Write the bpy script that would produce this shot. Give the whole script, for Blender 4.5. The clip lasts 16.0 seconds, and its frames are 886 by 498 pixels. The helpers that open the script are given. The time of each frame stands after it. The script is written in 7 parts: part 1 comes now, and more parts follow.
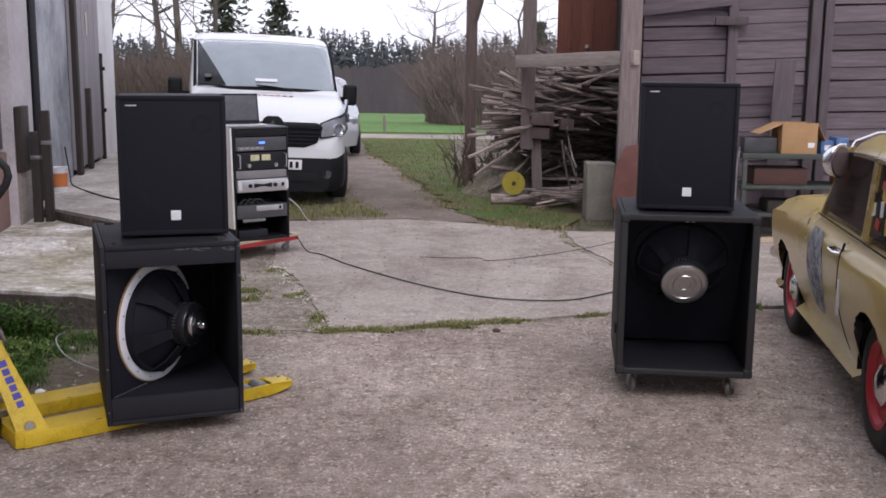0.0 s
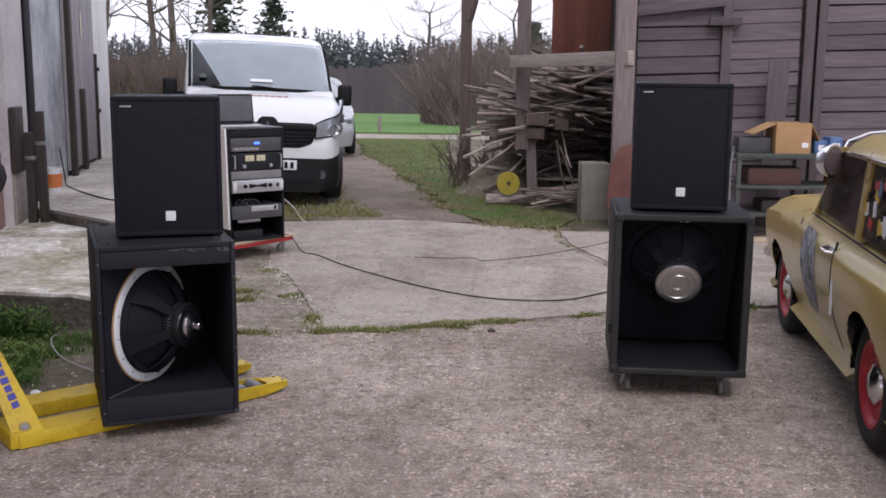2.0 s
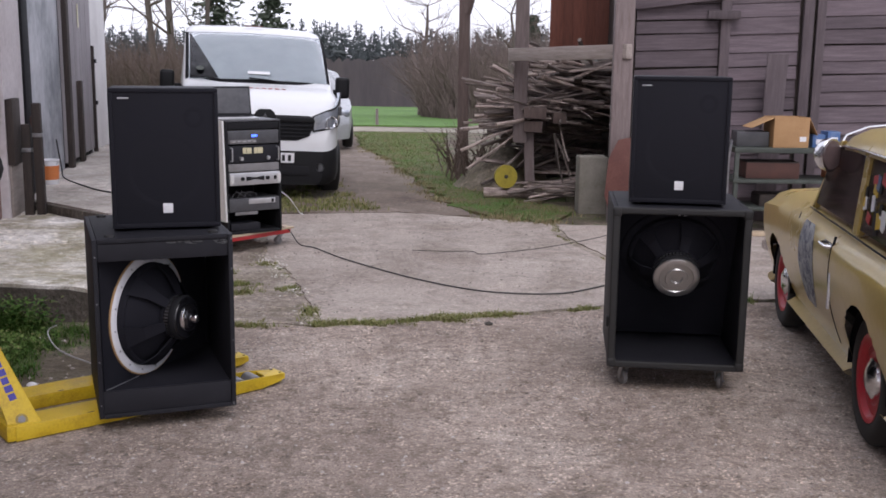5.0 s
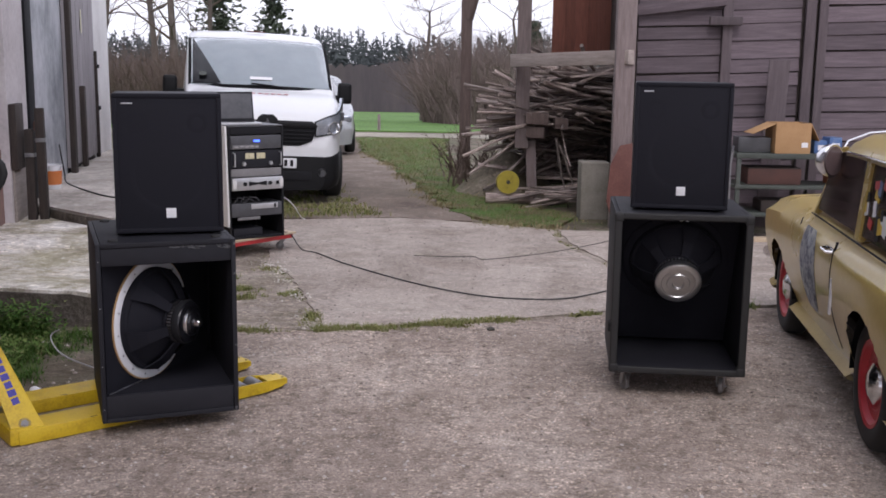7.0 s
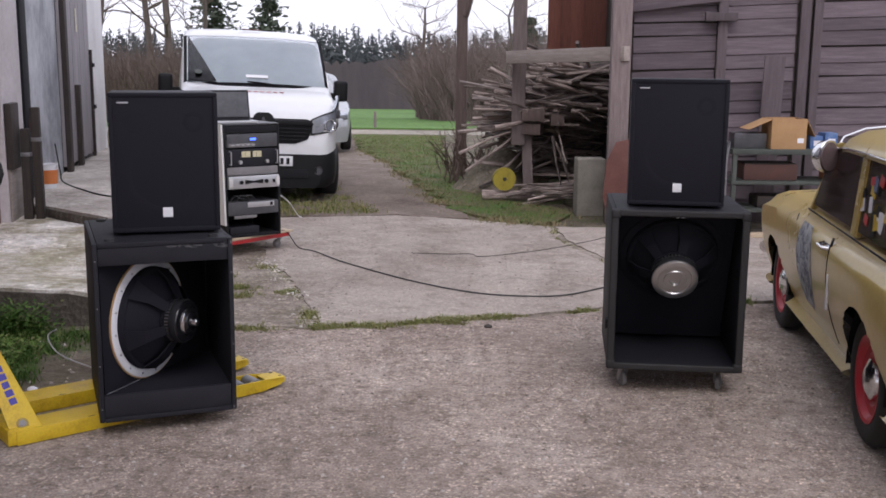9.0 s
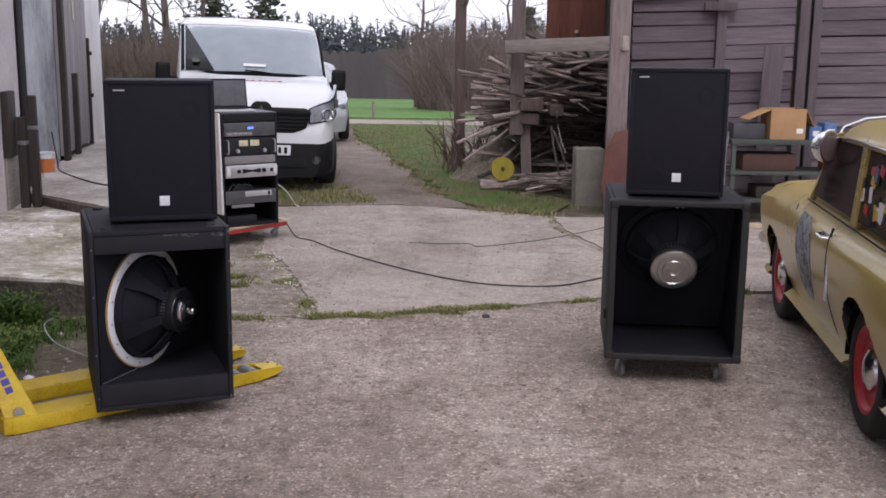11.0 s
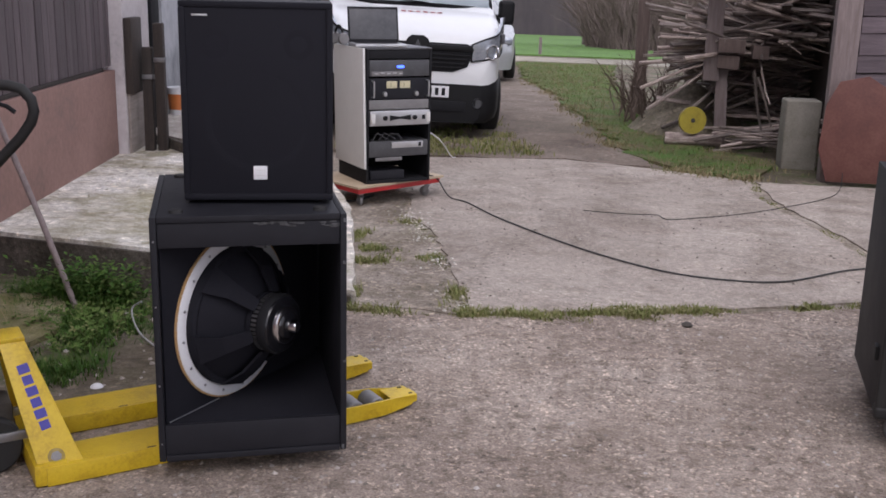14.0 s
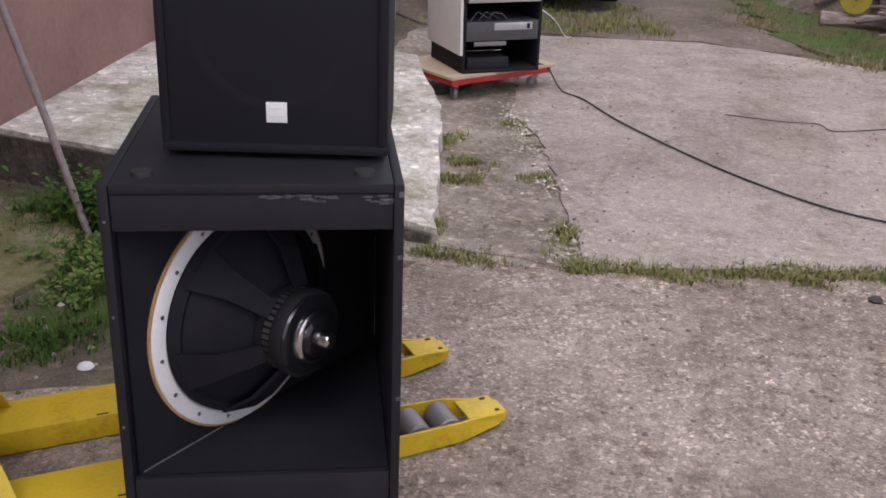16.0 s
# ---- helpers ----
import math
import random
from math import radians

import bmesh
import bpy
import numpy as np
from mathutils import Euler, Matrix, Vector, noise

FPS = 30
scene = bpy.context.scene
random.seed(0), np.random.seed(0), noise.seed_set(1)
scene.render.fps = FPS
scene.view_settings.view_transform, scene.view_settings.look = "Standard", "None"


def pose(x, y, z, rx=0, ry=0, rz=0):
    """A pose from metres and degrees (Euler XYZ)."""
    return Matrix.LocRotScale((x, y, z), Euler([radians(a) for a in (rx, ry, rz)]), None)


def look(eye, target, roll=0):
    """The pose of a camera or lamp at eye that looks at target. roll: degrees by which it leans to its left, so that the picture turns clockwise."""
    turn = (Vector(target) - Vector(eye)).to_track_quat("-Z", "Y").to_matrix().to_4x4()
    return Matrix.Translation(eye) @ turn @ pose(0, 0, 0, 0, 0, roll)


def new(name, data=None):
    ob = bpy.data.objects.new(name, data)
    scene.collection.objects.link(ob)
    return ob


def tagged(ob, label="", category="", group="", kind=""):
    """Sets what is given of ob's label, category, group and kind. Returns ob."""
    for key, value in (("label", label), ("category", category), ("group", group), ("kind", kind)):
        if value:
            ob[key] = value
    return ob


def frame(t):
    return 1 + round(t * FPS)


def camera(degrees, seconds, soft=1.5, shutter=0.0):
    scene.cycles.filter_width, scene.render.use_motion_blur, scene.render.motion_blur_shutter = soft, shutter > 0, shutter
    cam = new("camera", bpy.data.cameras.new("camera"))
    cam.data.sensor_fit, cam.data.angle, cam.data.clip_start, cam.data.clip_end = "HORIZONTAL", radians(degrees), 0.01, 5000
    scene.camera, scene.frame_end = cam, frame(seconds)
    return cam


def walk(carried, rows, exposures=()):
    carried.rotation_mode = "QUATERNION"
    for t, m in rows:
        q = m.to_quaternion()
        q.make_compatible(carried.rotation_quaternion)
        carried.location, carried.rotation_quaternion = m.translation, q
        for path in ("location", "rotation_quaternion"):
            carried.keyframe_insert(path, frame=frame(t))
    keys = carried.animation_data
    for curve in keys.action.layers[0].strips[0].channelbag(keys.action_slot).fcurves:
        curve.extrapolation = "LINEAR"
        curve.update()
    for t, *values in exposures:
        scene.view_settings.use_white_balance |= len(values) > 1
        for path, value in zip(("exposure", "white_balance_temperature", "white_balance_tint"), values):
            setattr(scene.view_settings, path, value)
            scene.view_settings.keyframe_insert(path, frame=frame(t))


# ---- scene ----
cam = camera(46.0, 16.0, soft=1.7)
PATH = [
    (0, (0.250, -0.600, 1.593), (0.1319, 1.3661, 1.2456), 0.57),
    (0.5, (0.252, -0.600, 1.595), (0.1380, 1.3651, 1.2425), 0.61),
    (1, (0.254, -0.606, 1.595), (0.1455, 1.3610, 1.2479), 0.53),
    (1.5, (0.257, -0.608, 1.595), (0.1455, 1.3593, 1.2539), 0.45),
    (2, (0.254, -0.610, 1.595), (0.1448, 1.3571, 1.2479), 0.53),
    (2.5, (0.253, -0.603, 1.593), (0.1441, 1.3636, 1.2435), 0.64),
    (3, (0.250, -0.601, 1.592), (0.1439, 1.3646, 1.2386), 0.72),
    (3.5, (0.252, -0.598, 1.592), (0.1461, 1.3664, 1.2340), 0.71),
    (4, (0.250, -0.603, 1.592), (0.1449, 1.3617, 1.2323), 0.66),
    (6.5, (0.250, -0.604, 1.594), (0.1491, 1.3609, 1.2366), 0.83),
    (7, (0.248, -0.615, 1.593), (0.1411, 1.3514, 1.2437), 0.77),
    (7.5, (0.250, -0.617, 1.595), (0.1511, 1.3499, 1.2474), 0.71),
    (8, (0.250, -0.616, 1.598), (0.1500, 1.3507, 1.2469), 0.59),
    (8.5, (0.248, -0.617, 1.598), (0.1472, 1.3495, 1.2458), 0.49),
    (11, (0.245, -0.597, 1.591), (0.1490, 1.3650, 1.2173), 0.66),
    (11.5, (0.273, -0.552, 1.585), (0.1613, 1.4097, 1.2139), 0.67),
    (12, (0.318, -0.454, 1.561), (0.1767, 1.5043, 1.1783), 1.63),
    (12.3, (0.338, -0.366, 1.545), (0.1767, 1.5868, 1.1442), 1.14),
    (12.5, (0.281, -0.197, 1.551), (0.1376, 1.7551, 1.1424), 1.04),
    (12.7, (0.262, -0.136, 1.555), (0.0713, 1.8133, 1.1528), 0.20),
    (13, (0.190, 0.090, 1.533), (-0.0529, 2.0288, 1.1044), 0.41),
    (13.3, (0.158, 0.314, 1.522), (-0.1741, 2.2263, 1.0381), 0.93),
    (13.5, (0.153, 0.485, 1.525), (-0.2119, 2.3937, 1.0535), 1.74),
    (13.7, (0.130, 0.575, 1.539), (-0.2874, 2.4741, 1.0727), 1.19),
    (14, (0.013, 0.817, 1.522), (-0.3743, 2.7150, 1.0266), 1.44),
    (14.3, (-0.076, 0.959, 1.547), (-0.4608, 2.8597, 1.0564), -0.09),
    (14.5, (-0.119, 1.090, 1.534), (-0.5058, 2.9852, 1.0233), 0.10),
    (14.7, (-0.147, 1.211, 1.528), (-0.5609, 3.0856, 0.9661), 0.28),
    (15, (-0.190, 1.413, 1.513), (-0.6380, 3.2736, 0.9310), -0.25),
    (15.3, (-0.145, 1.561, 1.519), (-0.6064, 3.4182, 0.9362), 1.05),
    (15.5, (-0.191, 1.679, 1.486), (-0.6466, 3.5309, 0.8849), 0.92),
    (15.7, (-0.210, 1.810, 1.485), (-0.6973, 3.6337, 0.8248), 1.42),
    (16, (-0.250, 1.973, 1.485), (-0.7981, 3.7420, 0.7299), 2.03),
]
walk(cam, [(t, look(eye, target, roll)) for t, eye, target, roll in PATH],
     exposures=[(0, 0.47, 6120, 18), (13.5, 0.44, 6180, 18), (15.4, 0.45, 6200, 18), (16, 0.54, 6300, 18)])

# world, sun and sky light: a bright overcast spring sky
world = bpy.data.worlds.new("overcast_sky")
scene.world = world
world.use_nodes = True
wn, wl = world.node_tree.nodes, world.node_tree.links
sky = wn.new("ShaderNodeTexSky")
sky.sky_type = "NISHITA"
sky.sun_disc = False
sky.sun_elevation, sky.sun_rotation = radians(52), radians(175)
sky.air_density, sky.dust_density, sky.ozone_density = 1.0, 6.0, 1.0
veil = wn.new("ShaderNodeMixRGB")
veil.inputs[0].default_value = 0.82
veil.inputs[2].default_value = (8.6, 8.7, 9.1, 1)
wl.new(sky.outputs[0], veil.inputs[1])
wl.new(veil.outputs[0], wn["Background"].inputs[0])
wn["Background"].inputs[1].default_value = 0.12
sun = new("sun", bpy.data.lights.new("sun", "SUN"))
sun.data.energy, sun.data.angle, sun.data.color = 0.7, radians(25), (1, 0.97, 0.93)
sun.matrix_world = look((1.5, -14, 22), (0, 4, 0))


# ---- building helpers ----
def merge(bm, tmp, m=None):
    """Adds the faces of tmp to bm, moved by m, and frees tmp."""
    if m is not None:
        bmesh.ops.transform(tmp, matrix=m, verts=tmp.verts)
    made = {v: bm.verts.new(v.co) for v in tmp.verts}
    for f in tmp.faces:
        bm.faces.new([made[v] for v in f.verts])
    tmp.free()
    return bm


def box(bm, c, s, bev=0.0, m=None, seg=2):
    """A box with rounded edges, of size s round the centre c."""
    tmp = bmesh.new()
    bmesh.ops.create_cube(tmp, size=1, matrix=Matrix.Translation(c) @ Matrix.Diagonal((*s, 1)))
    if bev:
        bmesh.ops.bevel(tmp, geom=tmp.edges[:], offset=bev, segments=seg, affect="EDGES", profile=0.6)
    return merge(bm, tmp, m)


def rod(bm, a, b, r0, r1=None, seg=12, cap=True):
    """A round bar from a to b, which may taper."""
    a, b = Vector(a), Vector(b)
    r1 = r0 if r1 is None else r1
    q = (b - a).to_track_quat("Z", "Y").to_matrix()
    rings = []
    for p, r in ((a, r0), (b, r1)):
        rings.append([bm.verts.new(p + q @ Vector((r * math.cos(k * math.tau / seg), r * math.sin(k * math.tau / seg), 0))) for k in range(seg)])
    for k in range(seg):
        j = (k + 1) % seg
        bm.faces.new((rings[0][k], rings[0][j], rings[1][j], rings[1][k]))
    if cap:
        bm.faces.new(rings[0][::-1])
        bm.faces.new(rings[1])
    return bm


def tube(bm, pts, r, seg=8):
    """A round hose or bent pipe through pts; r is one radius or one for each point."""
    pts = [Vector(p) for p in pts]
    rs = r if isinstance(r, (list, tuple)) else [r] * len(pts)
    rings, up = [], Vector((0.13, 0.21, 0.97))
    for i, p in enumerate(pts):
        d = (pts[min(i + 1, len(pts) - 1)] - pts[max(i - 1, 0)]).normalized()
        side = d.cross(up)
        if side.length < 0.05:
            side = d.cross(Vector((1, 0, 0)))
        side.normalize()
        up = side.cross(d)
        rings.append([bm.verts.new(p + rs[i] * (side * math.cos(k * math.tau / seg) + up * math.sin(k * math.tau / seg))) for k in range(seg)])
    for a, b in zip(rings, rings[1:]):
        for k in range(seg):
            j = (k + 1) % seg
            bm.faces.new((a[k], a[j], b[j], b[k]))
    bm.faces.new(rings[0][::-1])
    bm.faces.new(rings[-1])
    return bm


def lathe(bm, profile, seg=32, m=None):
    """A turned shape round the local z axis, from (radius, height) pairs."""
    tmp = bmesh.new()
    rings = []
    for r, z in profile:
        if r < 1e-6:
            rings.append([tmp.verts.new((0, 0, z))])
        else:
            rings.append([tmp.verts.new((r * math.cos(k * math.tau / seg), r * math.sin(k * math.tau / seg), z)) for k in range(seg)])
    for a, b in zip(rings, rings[1:]):
        for k in range(seg):
            j = (k + 1) % seg
            if len(a) == 1 and len(b) == 1:
                continue
            if len(a) == 1:
                tmp.faces.new((a[0], b[j], b[k]))
            elif len(b) == 1:
                tmp.faces.new((a[k], a[j], b[0]))
            else:
                tmp.faces.new((a[k], a[j], b[j], b[k]))
    bmesh.ops.recalc_face_normals(tmp, faces=tmp.faces[:])
    return merge(bm, tmp, m)


def prism(bm, poly, d, m=None, bev=0.0):
    """The outline poly (x, z) drawn out from y = 0 to y = d."""
    tmp = bmesh.new()
    a = [tmp.verts.new((x, 0, z)) for x, z in poly]
    b = [tmp.verts.new((x, d, z)) for x, z in poly]
    tmp.faces.new(a)
    tmp.faces.new(b[::-1])
    for k in range(len(poly)):
        j = (k + 1) % len(poly)
        tmp.faces.new((a[k], b[k], b[j], a[j]))
    bmesh.ops.recalc_face_normals(tmp, faces=tmp.faces[:])
    if bev:
        bmesh.ops.bevel(tmp, geom=tmp.edges[:], offset=bev, segments=2, affect="EDGES", profile=0.6)
    return merge(bm, tmp, m)


def mesh_of(name, bm, material, angle=38):
    me = bpy.data.meshes.new(name)
    bm.to_mesh(me)
    bm.free()
    for p in me.polygons:
        p.use_smooth = True
    me.set_sharp_from_angle(angle=radians(angle))
    for one in material if isinstance(material, (list, tuple)) else (material,):
        me.materials.append(one)
    return me


def part(name, bm, material, parent=None, label="", m=None, angle=38):
    """One mesh object, under a thing or a part."""
    ob = new(name, mesh_of(name, bm, material, angle))
    ob.parent = parent
    if m is not None:
        ob.matrix_basis = m
    return tagged(ob, label)


def thing(name, m, label, category, group="", kind=""):
    """The base of a thing; its parts hang under it."""
    ob = new(name)
    ob.empty_display_size = 0.1
    ob.matrix_basis = m
    return tagged(ob, label, category, group, kind)


def B(*args, **kw):
    return box(bmesh.new(), *args, **kw)


# ---- materials ----
def mat(name, colors, rough=0.6, metal=0.0, scale=6.0, fine=60.0, bump=0.15, bump_dist=0.004, stretch=(1, 1, 1), spread=0.0, coat=0.0,
        rough_var=0.12, contrast=0.5, fine_mix=0.35, spec=0.5, emit=None, coords="Object"):
    """A surface whose colour wanders between colors at a coarse scale and a fine one, with a fine relief. spread: change from piece to piece."""
    ma = bpy.data.materials.new(name)
    ma.use_nodes = True
    nt = ma.node_tree
    n, l = nt.nodes, nt.links
    bs = n["Principled BSDF"]
    co = n.new("ShaderNodeTexCoord")
    mp = n.new("ShaderNodeMapping")
    mp.inputs["Scale"].default_value = stretch
    l.new(co.outputs[coords], mp.inputs["Vector"])
    n1, n2 = n.new("ShaderNodeTexNoise"), n.new("ShaderNodeTexNoise")
    for nn, sc, det in ((n1, scale, 6), (n2, fine, 4)):
        nn.inputs["Scale"].default_value, nn.inputs["Detail"].default_value, nn.inputs["Roughness"].default_value = sc, det, 0.65
        l.new(mp.outputs[0], nn.inputs["Vector"])
    info = n.new("ShaderNodeObjectInfo")
    if spread:
        mul = n.new("ShaderNodeVectorMath")
        mul.operation = "SCALE"
        mul.inputs[0].default_value = (37, 19, 53)
        l.new(info.outputs["Random"], mul.inputs["Scale"])
        l.new(mul.outputs[0], mp.inputs["Location"])
    mix = n.new("ShaderNodeMix")
    mix.data_type = "FLOAT"
    mix.inputs[0].default_value = fine_mix
    l.new(n1.outputs["Fac"], mix.inputs[2])
    l.new(n2.outputs["Fac"], mix.inputs[3])
    ramp = n.new("ShaderNodeValToRGB")
    lo, hi = 0.5 - 0.22 / max(contrast, 0.05) * 0.5, 0.5 + 0.22 / max(contrast, 0.05) * 0.5
    els = ramp.color_ramp.elements
    els[0].position, els[1].position = max(lo, 0), min(hi, 1)
    els[0].color, els[1].color = (*colors[0], 1), (*colors[-1], 1)
    for k, c in enumerate(colors[1:-1]):
        e = els.new(els[0].position + (els[-1].position - els[0].position) * (k + 1) / (len(colors) - 1))
        e.color = (*c, 1)
    l.new(mix.outputs[0], ramp.inputs[0])
    tone = ramp.outputs[0]
    if spread:
        hsv = n.new("ShaderNodeHueSaturation")
        mr = n.new("ShaderNodeMapRange")
        mr.inputs["To Min"].default_value, mr.inputs["To Max"].default_value = 1 - spread, 1 + spread
        l.new(info.outputs["Random"], mr.inputs["Value"])
        l.new(mr.outputs[0], hsv.inputs["Value"])
        l.new(tone, hsv.inputs["Color"])
        tone = hsv.outputs[0]
    l.new(tone, bs.inputs["Base Color"])
    rr = n.new("ShaderNodeMapRange")
    rr.inputs["To Min"].default_value, rr.inputs["To Max"].default_value = max(rough - rough_var, 0.02), min(rough + rough_var, 1)
    l.new(n1.outputs["Fac"], rr.inputs["Value"])
    l.new(rr.outputs[0], bs.inputs["Roughness"])
    bs.inputs["Metallic"].default_value = metal
    bs.inputs["Coat Weight"].default_value = coat
    bs.inputs["Coat Roughness"].default_value = 0.08
    bs.inputs["Specular IOR Level"].default_value = spec
    if bump:
        bp = n.new("ShaderNodeBump")
        bp.inputs["Strength"].default_value, bp.inputs["Distance"].default_value = bump, bump_dist
        l.new(mix.outputs[0], bp.inputs["Height"])
        l.new(bp.outputs[0], bs.inputs["Normal"])
    if emit:
        bs.inputs["Emission Color"].default_value, bs.inputs["Emission Strength"].default_value = (*emit[:3], 1), emit[3]
    return ma
black_paint = mat("black_textured_paint", [(0.0075, 0.0075, 0.0105), (0.0125, 0.0125, 0.0165), (0.023, 0.023, 0.028)], 0.62, scale=9, fine=420, bump=0.35, bump_dist=0.0015, fine_mix=0.5, spec=0.28)
gloss_black = mat("gloss_black", [(0.006, 0.006, 0.008), (0.012, 0.012, 0.014)], 0.2, scale=14, fine=120, bump=0.02, spec=0.5)
black_matt = mat("matt_black", [(0.0075, 0.0075, 0.009), (0.014, 0.014, 0.0165)], 0.75, scale=12, fine=200, bump=0.1, spec=0.25)
grille_black = mat("black_grille_foam", [(0.007, 0.007, 0.0108), (0.0115, 0.0115, 0.017)], 0.8, scale=5, fine=650, bump=0.4, bump_dist=0.001, spec=0.25)
inner_black = mat("inner_black_paint", [(0.0095, 0.0095, 0.013), (0.014, 0.014, 0.0185), (0.02, 0.02, 0.025)], 0.85, scale=6, fine=260, bump=0.2, bump_dist=0.001, spec=0.12)
plate_steel = mat("turned_steel_plate", [(0.4, 0.4, 0.4), (0.55, 0.54, 0.53)], 0.3, 0.9, scale=18, fine=140, bump=0.04, rough_var=0.08)
scuff = mat("scuffed_paint", [(0.02, 0.02, 0.022), (0.12, 0.12, 0.125)], 0.7, scale=40, fine=220, contrast=0.9)
chrome = mat("chrome", [(0.62, 0.62, 0.63), (0.75, 0.75, 0.76)], 0.16, 1.0, scale=20, bump=0.0, rough_var=0.05)
steel = mat("dull_steel", [(0.22, 0.22, 0.23), (0.4, 0.4, 0.41)], 0.42, 1.0, scale=14, fine=120, bump=0.05)
ring_white = mat("pale_driver_ring", [(0.58, 0.58, 0.6), (0.72, 0.72, 0.74)], 0.5, scale=16, fine=140, bump=0.05)
cork = mat("cork_gasket", [(0.32, 0.19, 0.08), (0.45, 0.28, 0.13)], 0.85, scale=60, fine=220)
white_label = mat("white_label", [(0.66, 0.66, 0.68), (0.78, 0.78, 0.79)], 0.5, scale=70, fine=300, bump=0.0)
rubber = mat("black_rubber", [(0.008, 0.008, 0.009), (0.022, 0.021, 0.02)], 0.72, scale=18, fine=150, bump=0.2)
yellow_paint = mat("worn_yellow_paint", [(0.36, 0.235, 0.008), (0.55, 0.375, 0.012), (0.62, 0.44, 0.02)], 0.42, scale=7, fine=90, bump=0.12, bump_dist=0.002, contrast=0.7)
blue_mark = mat("blue_lettering", [(0.035, 0.03, 0.22), (0.06, 0.05, 0.32)], 0.5, scale=30)
worn_ochre = mat("worn_ochre_ring", [(0.2, 0.14, 0.03), (0.34, 0.25, 0.06)], 0.6, scale=30)
grime = mat("dark_grime", [(0.02, 0.017, 0.013), (0.07, 0.06, 0.05)], 0.8, scale=25)
red_paint = mat("red_paint", [(0.35, 0.016, 0.018), (0.5, 0.03, 0.03)], 0.4, scale=9, fine=80, bump=0.05)
grey_panel = mat("grey_white_panel", [(0.56, 0.55, 0.53), (0.66, 0.65, 0.63)], 0.5, scale=4, fine=60, bump=0.04)
silver = mat("brushed_silver", [(0.45, 0.45, 0.46), (0.62, 0.62, 0.63)], 0.35, 0.8, scale=10, fine=150, bump=0.03)
dark_grey = mat("dark_grey_metal", [(0.05, 0.05, 0.055), (0.1, 0.1, 0.105)], 0.45, 0.3, scale=10, bump=0.04)
mid_grey = mat("mid_grey_metal", [(0.16, 0.155, 0.155), (0.26, 0.25, 0.25)], 0.5, 0.3, scale=10, bump=0.04)
plywood = mat("pale_plywood", [(0.38, 0.29, 0.19), (0.55, 0.44, 0.31)], 0.7, scale=5, fine=60, stretch=(1, 6, 6))
cream_meter = mat("cream_meter_face", [(0.5, 0.45, 0.28), (0.62, 0.57, 0.38)], 0.4, scale=30, bump=0)
blue_lamp = mat("blue_display_light", [(0.03, 0.06, 0.5), (0.05, 0.1, 0.7)], 0.4, bump=0, emit=(0.05, 0.12, 1.0, 3.0))
cable_black = mat("black_cable", [(0.01, 0.01, 0.011), (0.025, 0.025, 0.026)], 0.6, scale=30)
cable_grey = mat("grey_cable", [(0.25, 0.25, 0.26), (0.4, 0.4, 0.4)], 0.6, scale=30)


